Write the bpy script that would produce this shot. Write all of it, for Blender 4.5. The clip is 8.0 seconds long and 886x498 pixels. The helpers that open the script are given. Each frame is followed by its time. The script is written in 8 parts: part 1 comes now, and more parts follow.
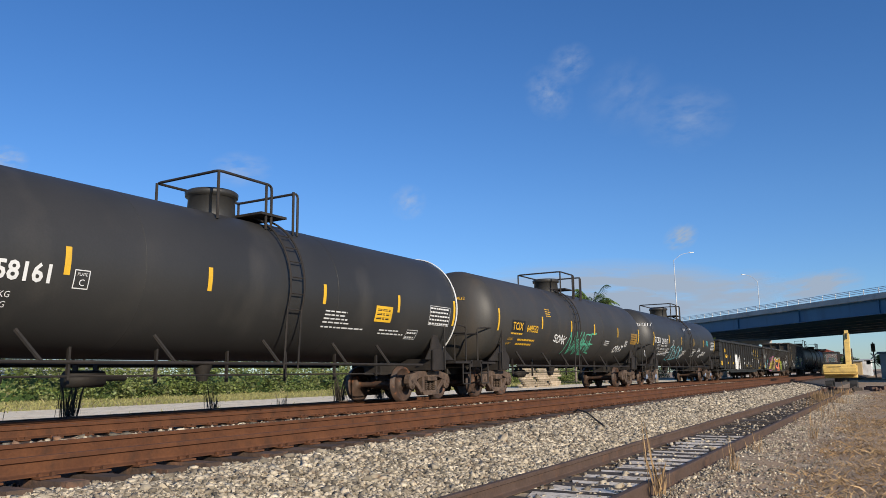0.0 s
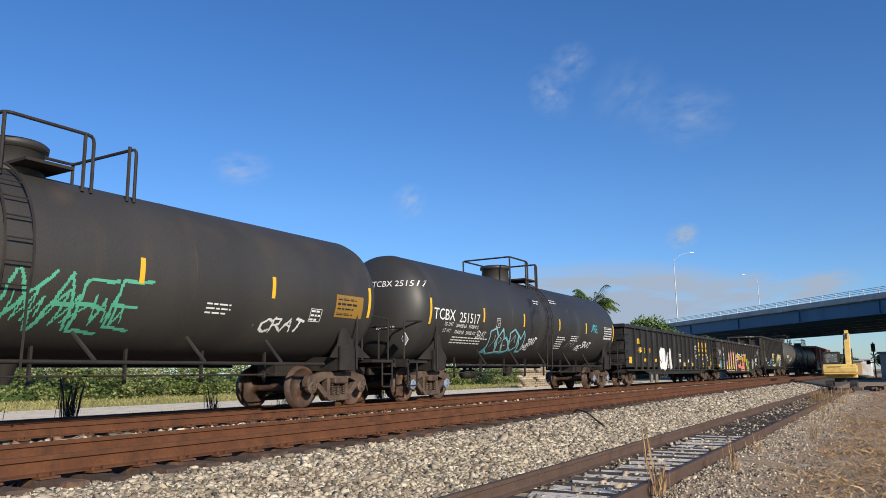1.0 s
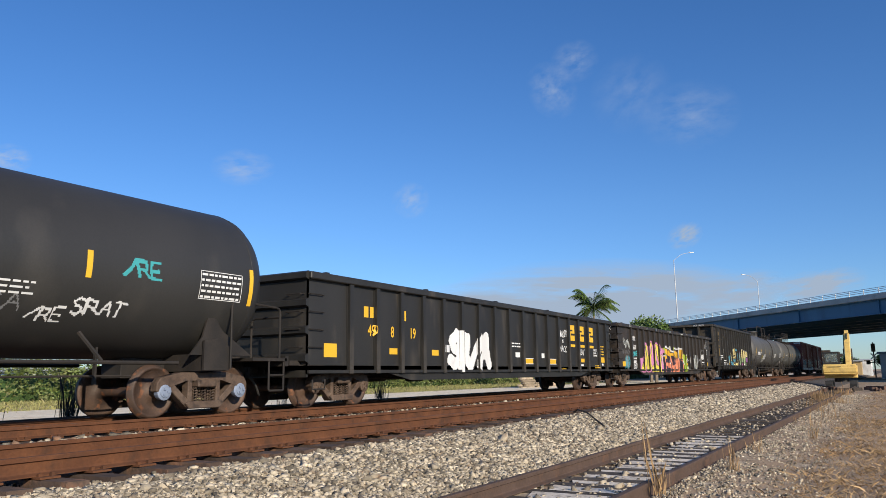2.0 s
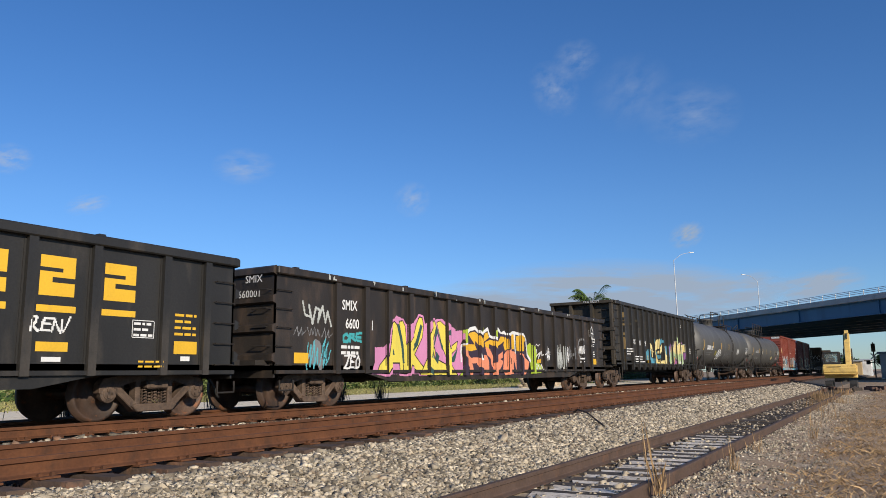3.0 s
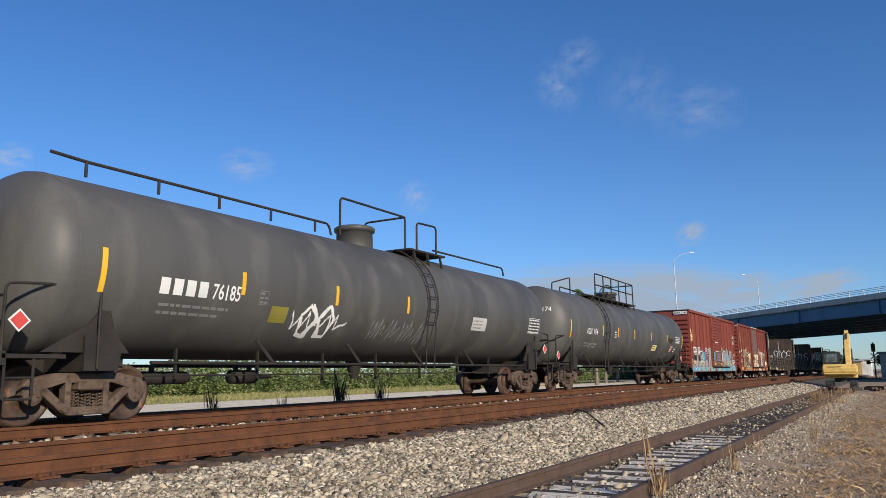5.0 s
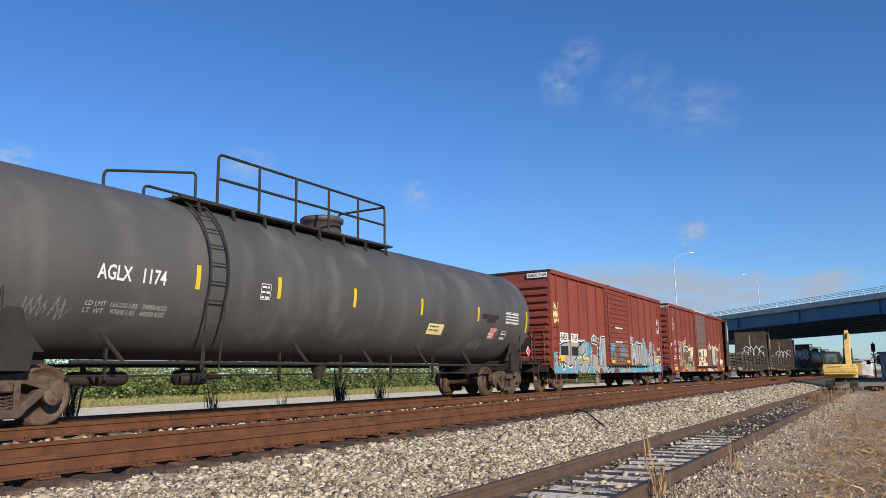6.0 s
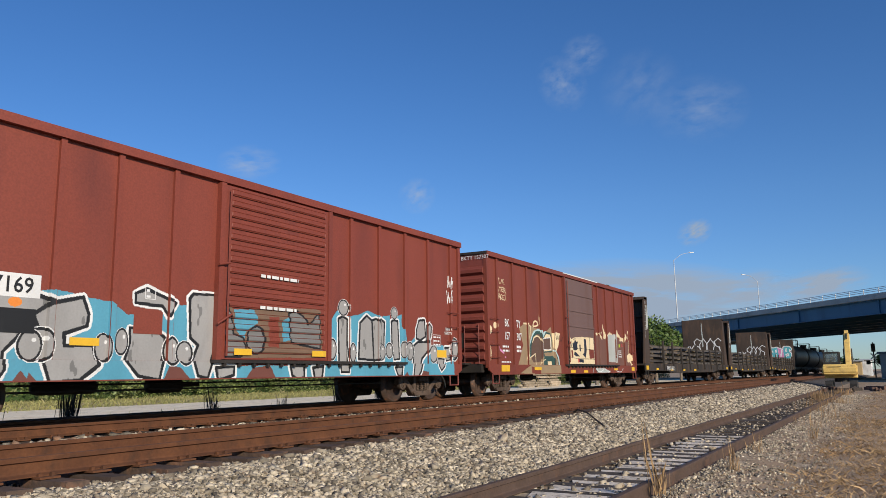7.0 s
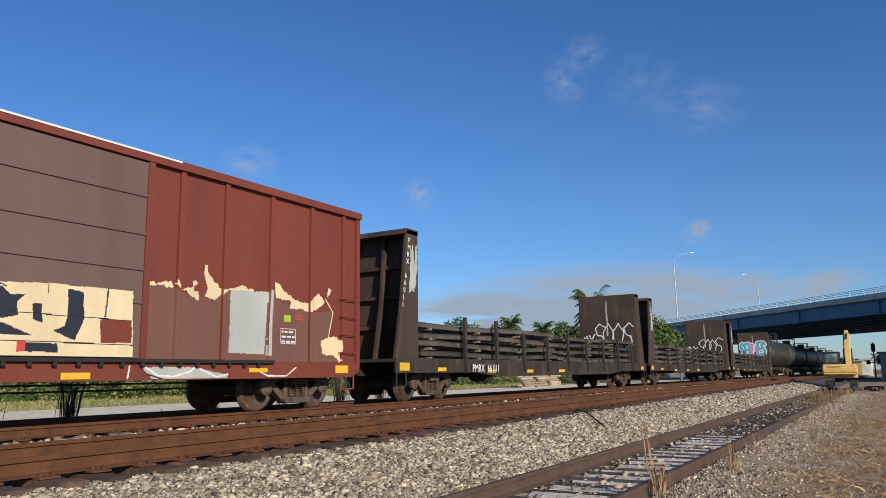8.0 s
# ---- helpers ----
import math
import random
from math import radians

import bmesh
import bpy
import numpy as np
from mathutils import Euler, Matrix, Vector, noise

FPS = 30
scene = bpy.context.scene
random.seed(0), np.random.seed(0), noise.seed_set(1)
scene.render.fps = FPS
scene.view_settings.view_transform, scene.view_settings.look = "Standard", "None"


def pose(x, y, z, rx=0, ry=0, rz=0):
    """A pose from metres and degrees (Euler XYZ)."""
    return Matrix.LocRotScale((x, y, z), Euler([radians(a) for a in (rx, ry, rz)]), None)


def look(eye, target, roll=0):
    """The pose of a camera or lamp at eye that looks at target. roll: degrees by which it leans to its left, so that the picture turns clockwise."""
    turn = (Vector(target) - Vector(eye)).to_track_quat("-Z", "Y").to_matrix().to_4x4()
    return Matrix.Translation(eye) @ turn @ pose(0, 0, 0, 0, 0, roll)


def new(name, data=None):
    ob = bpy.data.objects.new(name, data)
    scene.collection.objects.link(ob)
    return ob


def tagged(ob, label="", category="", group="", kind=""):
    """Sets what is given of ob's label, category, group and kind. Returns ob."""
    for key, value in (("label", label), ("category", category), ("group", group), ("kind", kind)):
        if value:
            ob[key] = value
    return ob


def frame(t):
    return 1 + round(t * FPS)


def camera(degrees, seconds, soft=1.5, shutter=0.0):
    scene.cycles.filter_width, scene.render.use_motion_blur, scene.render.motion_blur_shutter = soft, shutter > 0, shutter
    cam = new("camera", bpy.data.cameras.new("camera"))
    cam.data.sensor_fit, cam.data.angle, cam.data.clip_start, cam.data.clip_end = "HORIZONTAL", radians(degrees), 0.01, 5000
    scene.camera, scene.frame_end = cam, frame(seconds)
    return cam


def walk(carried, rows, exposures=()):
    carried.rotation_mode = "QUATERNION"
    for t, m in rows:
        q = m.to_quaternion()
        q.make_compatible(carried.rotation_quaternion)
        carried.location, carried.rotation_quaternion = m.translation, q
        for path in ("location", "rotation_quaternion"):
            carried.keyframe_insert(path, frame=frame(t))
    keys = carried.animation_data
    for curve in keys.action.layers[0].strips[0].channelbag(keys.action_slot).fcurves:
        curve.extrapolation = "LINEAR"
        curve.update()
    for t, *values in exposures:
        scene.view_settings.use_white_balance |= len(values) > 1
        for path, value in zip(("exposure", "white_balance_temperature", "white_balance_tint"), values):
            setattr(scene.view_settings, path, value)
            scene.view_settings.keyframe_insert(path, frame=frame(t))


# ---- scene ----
cam = camera(61.19, 8.0, 0.75)
EYE = (0.0, 0.0, 0.671)
YAW, PITCH, ROLL = radians(30.563), radians(9.564), -0.848
AIM = (EYE[0] + math.cos(YAW) * math.cos(PITCH), EYE[1] + math.sin(YAW) * math.cos(PITCH), EYE[2] + math.sin(PITCH))
walk(cam, [(0.0, look(EYE, AIM, ROLL)), (8.0, look(EYE, AIM, ROLL))], exposures=[(0.0, 0.0), (0.5, 0.08), (1.5, 0.09), (3.0, -0.06), (3.5, -0.2), (4.0, -0.02), (4.7, -0.02), (6.0, 0.12), (6.5, 0.09), (7.0, -0.13), (7.5, -0.06), (8.0, -0.12)])

# ---- light ----
SUN_ELEV, SUN_AZ = 21.5, 241.0       # the azimuth counts from +X towards +Y
world = bpy.data.worlds.new("sky")
scene.world = world
world.use_nodes = True
wt = world.node_tree
sky = wt.nodes.new("ShaderNodeTexSky")
sky.sky_type, sky.sun_disc = "NISHITA", False
sky.sun_elevation, sky.sun_rotation = radians(SUN_ELEV), radians(90 - SUN_AZ)
sky.altitude, sky.air_density, sky.dust_density, sky.ozone_density = 0, 1.0, 0.15, 4.0
tone = wt.nodes.new("ShaderNodeHueSaturation")
tone.inputs["Saturation"].default_value, tone.inputs["Hue"].default_value, tone.inputs["Value"].default_value = 1.16, 0.5, 1.08
wt.links.new(sky.outputs[0], tone.inputs["Color"])
tint = wt.nodes.new("ShaderNodeMix")
tint.data_type, tint.blend_type = "RGBA", "MULTIPLY"
tint.inputs[0].default_value = 1.0
wco, wsep, wr, wmix = wt.nodes.new("ShaderNodeTexCoord"), wt.nodes.new("ShaderNodeSeparateXYZ"), wt.nodes.new("ShaderNodeMapRange"), wt.nodes.new("ShaderNodeMix")
wmix.data_type = "RGBA"
wmix.inputs[6].default_value, wmix.inputs[7].default_value = (0.67, 0.84, 1.14, 1), (0.905, 0.96, 1.155, 1)
wr.inputs["From Max"].default_value = 0.22
wt.links.new(wco.outputs["Generated"], wsep.inputs[0])
wt.links.new(wsep.outputs["Z"], wr.inputs[0])
wt.links.new(wr.outputs[0], wmix.inputs[0])
wt.links.new(wmix.outputs[2], tint.inputs[7])
wt.links.new(tone.outputs[0], tint.inputs[6])
wt.links.new(tint.outputs[2], wt.nodes["Background"].inputs[0])
wt.nodes["Background"].inputs[1].default_value = 0.105
sun = new("sun", bpy.data.lights.new("sun", "SUN"))
sun.data.energy, sun.data.angle, sun.data.color = 4.9, radians(0.53), (1.0, 0.885, 0.72)
sun_way = Vector((math.cos(radians(SUN_AZ)) * math.cos(radians(SUN_ELEV)), math.sin(radians(SUN_AZ)) * math.cos(radians(SUN_ELEV)), math.sin(radians(SUN_ELEV))))
sun.matrix_basis = look(sun_way * 200, (0, 0, 0))


# ---- materials ----
def surface(name, c1, c2, size=1.5, rough=0.6, bump=0.15, metal=0.0, c3=None, streak=1.0, fine=30.0, amount=0.5, island=0.0, each=0.0, speck=1.0):
    """Two-scale mottled surface: c1 and c2 mix at the given size in metres, c3 stains in patches or streaks, fine grain in bump."""
    m = bpy.data.materials.new(name)
    m.use_nodes = True
    t = m.node_tree
    n, l = t.nodes, t.links
    b = n["Principled BSDF"]
    co = n.new("ShaderNodeTexCoord")
    mp = n.new("ShaderNodeMapping")
    mp.inputs["Scale"].default_value = (1, 1, 1 / streak)
    l.new(co.outputs["Object"], mp.inputs[0])
    if each:
        oi = n.new("ShaderNodeObjectInfo")
        mu = n.new("ShaderNodeMath")
        mu.operation = "MULTIPLY"
        mu.inputs[1].default_value = 37
        l.new(oi.outputs["Random"], mu.inputs[0])
        l.new(mu.outputs[0], mp.inputs["Location"])

    def tex(scale, detail=5.0, plain=False):
        x = n.new("ShaderNodeTexNoise")
        x.inputs["Scale"].default_value, x.inputs["Detail"].default_value = scale, detail
        l.new(co.outputs["Object"] if plain else mp.outputs[0], x.inputs["Vector"])
        return x

    def ramp(src, lo, hi):
        x = n.new("ShaderNodeMapRange")
        x.inputs["From Min"].default_value, x.inputs["From Max"].default_value = lo, hi
        l.new(src, x.inputs[0])
        return x.outputs[0]

    def mix(fac, a, bb):
        x = n.new("ShaderNodeMix")
        x.data_type = "RGBA"
        if isinstance(fac, float):
            x.inputs[0].default_value = fac
        else:
            l.new(fac, x.inputs[0])
        for i, v in ((6, a), (7, bb)):
            if isinstance(v, tuple):
                x.inputs[i].default_value = (*v, 1)
            else:
                l.new(v, x.inputs[i])
        return x.outputs[2]

    big, small = tex(1 / size), tex(fine, 3.0, True)
    col = mix(ramp(big.outputs[0], 0.35, 0.65), c1, c2)
    if c3:
        col = mix(ramp(tex(2.3 / size, 8.0).outputs[0], 0.62 - 0.2 * amount, 0.72), col, c3)
    grain = mix(ramp(small.outputs[0], 0.3, 0.7), (1 - 0.14 * speck,) * 3, (1 + 0.12 * speck,) * 3)
    x = n.new("ShaderNodeMix")
    x.data_type, x.blend_type = "RGBA", "MULTIPLY"
    x.inputs[0].default_value = 1.0
    l.new(col, x.inputs[6])
    l.new(grain, x.inputs[7])
    col = x.outputs[2]
    if island or each:
        if island:
            g = n.new("ShaderNodeNewGeometry").outputs["Random Per Island"]
        else:
            g = n.new("ShaderNodeObjectInfo").outputs["Random"]
        h = n.new("ShaderNodeHueSaturation")
        r = n.new("ShaderNodeMapRange")
        k = island or each
        r.inputs["To Min"].default_value, r.inputs["To Max"].default_value = 1 - k, 1 + k
        l.new(g, r.inputs[0])
        l.new(r.outputs[0], h.inputs["Value"])
        l.new(col, h.inputs["Color"])
        col = h.outputs[0]
    l.new(col, b.inputs["Base Color"])
    b.inputs["Roughness"].default_value = rough
    b.inputs["Metallic"].default_value = metal
    if bump:
        bp = n.new("ShaderNodeBump")
        bp.inputs["Strength"].default_value, bp.inputs["Distance"].default_value = bump, 0.02
        l.new(small.outputs[0], bp.inputs["Height"])
        l.new(bp.outputs[0], b.inputs["Normal"])
    return m


TANK = surface("tank_black_paint", (0.028, 0.0275, 0.026), (0.038, 0.037, 0.035), 2.2, 0.5, 0.04, c3=(0.050, 0.047, 0.042), streak=2.5, amount=0.3, speck=0.5)
TANK_DIRTY = surface("tank_dusty_paint", (0.036, 0.034, 0.031), (0.048, 0.045, 0.040), 1.6, 0.55, 0.05, c3=(0.066, 0.053, 0.040), streak=5, amount=0.4)
TANK_GREY = surface("tank_grey_paint", (0.062, 0.061, 0.058), (0.086, 0.084, 0.079), 1.8, 0.55, 0.05, c3=(0.12, 0.117, 0.108), streak=4, amount=0.55, speck=0.5)
GON = surface("gondola_black_paint", (0.022, 0.018, 0.015), (0.036, 0.029, 0.023), 0.7, 0.5, 0.2, c3=(0.075, 0.052, 0.036), streak=3, amount=0.6)
GON_CLEAN = surface("gondola_clean_black", (0.018, 0.017, 0.0155), (0.027, 0.0255, 0.023), 1.1, 0.5, 0.1, c3=(0.055, 0.047, 0.038), streak=4, amount=0.3)
GON_WORN = surface("gondola_worn_black", (0.020, 0.019, 0.017), (0.036, 0.033, 0.029), 0.6, 0.5, 0.22, c3=(0.068, 0.057, 0.042), streak=6, amount=0.35)
UNDER = surface("underframe_grime", (0.015, 0.0125, 0.0105), (0.03, 0.0235, 0.0185), 0.4, 0.75, 0.2)
TRUCK = surface("cast_steel_grime", (0.075, 0.047, 0.032), (0.125, 0.085, 0.06), 0.3, 0.75, 0.3, c3=(0.035, 0.025, 0.019), amount=0.6, each=0.2)
WHEEL = surface("wheel_rust", (0.045, 0.028, 0.02), (0.095, 0.055, 0.036), 0.35, 0.65, 0.2, c3=(0.22, 0.085, 0.035), amount=0.2, each=0.25)
GON_END = surface("gondola_end_rusty", (0.035, 0.029, 0.021), (0.062, 0.049, 0.033), 0.5, 0.7, 0.2, c3=(0.022, 0.019, 0.015), streak=3, amount=0.5)
BOX_RED = surface("boxcar_red_oxide", (0.20, 0.042, 0.025), (0.225, 0.05, 0.029), 2.0, 0.6, 0.06, c3=(0.155, 0.036, 0.024), streak=5, amount=0.45)
BOX_BROWN = surface("boxcar_brown_red", (0.175, 0.038, 0.022), (0.20, 0.046, 0.027), 2.0, 0.6, 0.06, c3=(0.14, 0.034, 0.022), streak=5, amount=0.5)
BOX_END = surface("boxcar_end_red", (0.185, 0.042, 0.030), (0.215, 0.05, 0.035), 1.5, 0.62, 0.08, c3=(0.13, 0.034, 0.025), streak=3, amount=0.4)
DOOR_GREY = surface("faded_door_brown", (0.13, 0.078, 0.07), (0.16, 0.097, 0.085), 1.6, 0.65, 0.06, c3=(0.13, 0.07, 0.055), streak=6, amount=0.4, speck=0.4)
FLAT = surface("flatcar_brown_black", (0.025, 0.02, 0.016), (0.045, 0.034, 0.026), 0.7, 0.7, 0.15, c3=(0.10, 0.06, 0.036), streak=3, amount=0.5)
BULK = surface("bulkhead_rust_brown", (0.04, 0.027, 0.019), (0.065, 0.042, 0.029), 0.9, 0.7, 0.12, c3=(0.11, 0.062, 0.036), streak=4, amount=0.45)
LOADBAR = surface("scrap_rail_steel", (0.045, 0.038, 0.032), (0.105, 0.09, 0.075), 0.8, 0.6, 0.2, c3=(0.12, 0.08, 0.05), amount=0.4, each=0.4)
DUNNAGE = surface("dunnage_wood", (0.22, 0.16, 0.10), (0.32, 0.25, 0.17), 0.3, 0.8, 0.2)
RAILRUST = surface("rail_rust", (0.086, 0.030, 0.0105), (0.132, 0.049, 0.0175), 0.5, 0.85, 0.2, c3=(0.065, 0.027, 0.012), amount=0.45)
RAILOLD = surface("old_rail_brown", (0.07, 0.043, 0.03), (0.10, 0.063, 0.046), 0.5, 0.85, 0.2, c3=(0.12, 0.065, 0.04), amount=0.3)
TIE = surface("creosote_tie", (0.05, 0.033, 0.025), (0.095, 0.062, 0.044), 0.5, 0.9, 0.4, c3=(0.20, 0.10, 0.055), amount=0.45, each=0.3)
TIEOLD = surface("weathered_tie", (0.04, 0.031, 0.025), (0.08, 0.064, 0.05), 0.4, 0.95, 0.4, c3=(0.032, 0.026, 0.022), amount=0.5, each=0.35)
STONE = surface("ballast_stone", (0.26, 0.215, 0.152), (0.47, 0.405, 0.30), 0.25, 0.9, 0.2, c3=(0.17, 0.115, 0.072), fine=60, amount=0.35, island=0.7)
STONE_RUST = surface("rusty_ballast_stone", (0.17, 0.085, 0.045), (0.24, 0.15, 0.095), 0.25, 0.9, 0.2, c3=(0.34, 0.28, 0.22), fine=60, amount=0.2, island=0.5)
# bed colour kept low: it paints in the shade between the loose stones
BED_SHADED = surface("ballast_bed", (0.055, 0.045, 0.036), (0.11, 0.093, 0.075), 0.12, 0.95, 0.9, c3=(0.06, 0.048, 0.036), fine=22, amount=0.6)
SANDY = surface("white_sand", (0.80, 0.66, 0.45), (0.90, 0.78, 0.57), 0.8, 0.9, 0.3, c3=(0.40, 0.36, 0.24), amount=0.35)
DRIFT = surface("pale_sand_drift", (0.62, 0.54, 0.43), (0.80, 0.72, 0.60), 0.3, 0.95, 0.4, c3=(0.20, 0.165, 0.13), amount=0.5)
BLADE_DRY = surface("dry_grass", (0.29, 0.18, 0.082), (0.41, 0.275, 0.14), 1.2, 0.85, 0.0, c3=(0.20, 0.11, 0.05), amount=0.4, island=0.4)
BLADE_GREEN = surface("green_grass", (0.18, 0.19, 0.055), (0.30, 0.28, 0.10), 2.0, 0.7, 0.0, c3=(0.34, 0.29, 0.15), amount=0.4, island=0.4)
BLADE_DARK = surface("dead_weed", (0.03, 0.024, 0.016), (0.06, 0.045, 0.03), 0.5, 0.8, 0.0, island=0.4)
LEAF = surface("leaf_green", (0.075, 0.125, 0.024), (0.115, 0.175, 0.04), 2.5, 0.5, 0.0, c3=(0.15, 0.18, 0.06), amount=0.4, island=0.45)
HEDGE_LEAF = surface("hedge_leaf_green", (0.10, 0.14, 0.032), (0.16, 0.20, 0.055), 2.5, 0.55, 0.0, c3=(0.22, 0.21, 0.09), amount=0.5, island=0.45)
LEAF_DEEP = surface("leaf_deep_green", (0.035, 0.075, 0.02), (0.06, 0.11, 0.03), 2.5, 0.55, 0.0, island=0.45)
BARK = surface("bark", (0.16, 0.13, 0.10), (0.24, 0.20, 0.16), 0.4, 0.9, 0.5)
CONC = surface("bridge_concrete", (0.40, 0.39, 0.36), (0.48, 0.47, 0.44), 3.0, 0.85, 0.1, c3=(0.28, 0.27, 0.25), streak=3, amount=0.4)
BLUE = surface("bridge_blue_paint", (0.025, 0.105, 0.20), (0.031, 0.122, 0.225), 4.0, 0.5, 0.03, c3=(0.022, 0.085, 0.16), streak=4, amount=0.4)
GALV = surface("galvanised_steel", (0.45, 0.46, 0.47), (0.55, 0.56, 0.57), 0.6, 0.45, 0.05, 0.3)
CAT = surface("excavator_yellow", (0.70, 0.47, 0.13), (0.78, 0.54, 0.17), 0.8, 0.5, 0.05, c3=(0.5, 0.34, 0.13), amount=0.35)
BLACKISH = surface("dark_rubber_steel", (0.02, 0.019, 0.018), (0.035, 0.033, 0.03), 0.4, 0.7, 0.15)
RUST = surface("scrap_rust", (0.11, 0.06, 0.04), (0.17, 0.10, 0.07), 0.4, 0.85, 0.3)
WHITE_WALL = surface("white_painted_wall", (0.66, 0.66, 0.64), (0.75, 0.75, 0.73), 2.0, 0.7, 0.05, c3=(0.5, 0.49, 0.46), streak=3, amount=0.3)
GREY_WALL = surface("grey_hut_wall", (0.33, 0.36, 0.38), (0.4, 0.43, 0.45), 2.0, 0.7, 0.05)
TAN_WALL = surface("tan_machine_paint", (0.45, 0.33, 0.17), (0.52, 0.39, 0.22), 1.5, 0.7, 0.05)


def paint(name, c, rough=0.55):
    d = tuple(v * 0.86 for v in c)
    return surface(name, c, d, 0.6, rough, 0.03, c3=tuple(v * 0.78 + 0.015 for v in c), streak=3, amount=0.25, speck=0.35)


P_WHITE = paint("white_paint", (0.78, 0.78, 0.76))
P_YELLOW = paint("reflective_yellow", (0.80, 0.47, 0.03))
P_LEMON = paint("lemon_paint", (0.80, 0.66, 0.10))
P_GOLD = paint("gold_paint", (0.78, 0.44, 0.03))
P_PINK = paint("pink_paint", (0.66, 0.26, 0.46))
P_CORAL = paint("coral_paint", (0.82, 0.29, 0.16))
P_LIME = paint("lime_paint", (0.42, 0.55, 0.05))
P_PINE = paint("dark_green_paint", (0.035, 0.085, 0.075))
P_VIOLET = paint("dark_violet_paint", (0.045, 0.03, 0.05))
P_CREAM = paint("cream_paint", (0.81, 0.68, 0.31))
P_IVORY = paint("ivory_paint", (0.80, 0.645, 0.40))
P_SKY = paint("sky_blue_paint", (0.10, 0.34, 0.46))
P_TEAL = paint("teal_paint", (0.06, 0.38, 0.40))
P_TEALLINE = paint("pale_teal_paint", (0.10, 0.42, 0.48))
P_GREENLINE = paint("mint_green_paint", (0.10, 0.44, 0.28))
P_MINT = paint("pale_green_paint", (0.42, 0.56, 0.28))
P_PURPLE = paint("purple_paint", (0.32, 0.12, 0.36))
P_SILVER = paint("silver_paint", (0.36, 0.35, 0.335), 0.4)
P_SILVER_DARK = paint("shaded_silver_paint", (0.2, 0.195, 0.185), 0.4)
P_BLACK = paint("black_paint", (0.015, 0.015, 0.015))
P_TAN = paint("tan_paint", (0.34, 0.24, 0.14))
P_PATCH = paint("pale_grey_patch", (0.46, 0.48, 0.45))
P_MAROON = paint("dull_maroon_primer", (0.17, 0.062, 0.045))
P_ORANGE = paint("orange_paint", (0.80, 0.25, 0.04))
P_RED = paint("placard_red", (0.62, 0.07, 0.06))
P_DULL = paint("dull_grey_tag", (0.20, 0.20, 0.20))
P_MUD = paint("dirty_tan_paint", (0.20, 0.125, 0.08))
P_PINKDEEP = paint("deep_pink_paint", (0.40, 0.14, 0.32))
P_PRIMER = paint("brown_primer_paint", (0.185, 0.085, 0.062))
P_UMBER = paint("umber_paint", (0.13, 0.075, 0.052))
P_ICE = paint("ice_blue_paint", (0.46, 0.62, 0.62))
P_NAVY = paint("navy_paint", (0.022, 0.026, 0.04))
glass = bpy.data.materials.new("cab_glass")
glass.use_nodes = True
gb = glass.node_tree.nodes["Principled BSDF"]
gb.inputs["Base Color"].default_value, gb.inputs["Roughness"].default_value, gb.inputs["Transmission Weight"].default_value = (0.6, 0.7, 0.7, 1), 0.05, 0.9


# ---- building helpers ----
def mesh_of(bm, *materials):
    me = bpy.data.meshes.new("mesh")
    bmesh.ops.recalc_face_normals(bm, faces=bm.faces[:])
    bm.to_mesh(me)
    bm.free()
    for m in materials:
        me.materials.append(m)
    return me


def piece(name, me, parent=None, m=None, label=""):
    ob = new(name, me)
    if parent:
        ob.parent = parent
    if m is not None:
        ob.matrix_basis = m
    return tagged(ob, label)


def part(name, bm, material, parent, label="", smooth=False):
    me = mesh_of(bm, material)
    if smooth:
        me.polygons.foreach_set("use_smooth", [True] * len(me.polygons))
    return piece(name, me, parent, None, label)


def thing(name, m, label, category, group="", kind=""):
    ob = new(name)
    ob.empty_display_size = 0.2
    ob.matrix_basis = m
    return tagged(ob, label, category, group, kind)


def bx(bm, x0, x1, y0, y1, z0, z1, bevel=0.0):
    vs = [bm.verts.new((x, y, z)) for x in (x0, x1) for y in (y0, y1) for z in (z0, z1)]
    fs = [bm.faces.new([vs[i] for i in q]) for q in ((0, 1, 3, 2), (4, 6, 7, 5), (0, 4, 5, 1), (2, 3, 7, 6), (0, 2, 6, 4), (1, 5, 7, 3))]
    if bevel:
        es = list({e for f in fs for e in f.edges})
        bmesh.ops.bevel(bm, geom=es, offset=bevel, segments=1, affect="EDGES")
    return vs


def boxed(x0, x1, y0, y1, z0, z1, bevel=0.0):
    bm = bmesh.new()
    bx(bm, x0, x1, y0, y1, z0, z1, bevel)
    return bm


def tube(bm, pts, r, n=7):
    pts = [Vector(p) for p in pts]
    rings = []
    for i, p in enumerate(pts):
        d = (pts[min(i + 1, len(pts) - 1)] - pts[max(i - 1, 0)]).normalized()
        a = d.cross(Vector((0, 0, 1)) if abs(d.z) < 0.9 else Vector((0, 1, 0))).normalized()
        b = d.cross(a)
        rings.append([bm.verts.new(p + r * (math.cos(k * math.tau / n) * a + math.sin(k * math.tau / n) * b)) for k in range(n)])
    for u, w in zip(rings, rings[1:]):
        best = min(range(n), key=lambda s: (u[0].co - w[s].co).length)
        for k in range(n):
            bm.faces.new((u[k], u[(k + 1) % n], w[(k + 1 + best) % n], w[(k + best) % n]))
    bm.faces.new(rings[0])
    bm.faces.new(rings[-1])


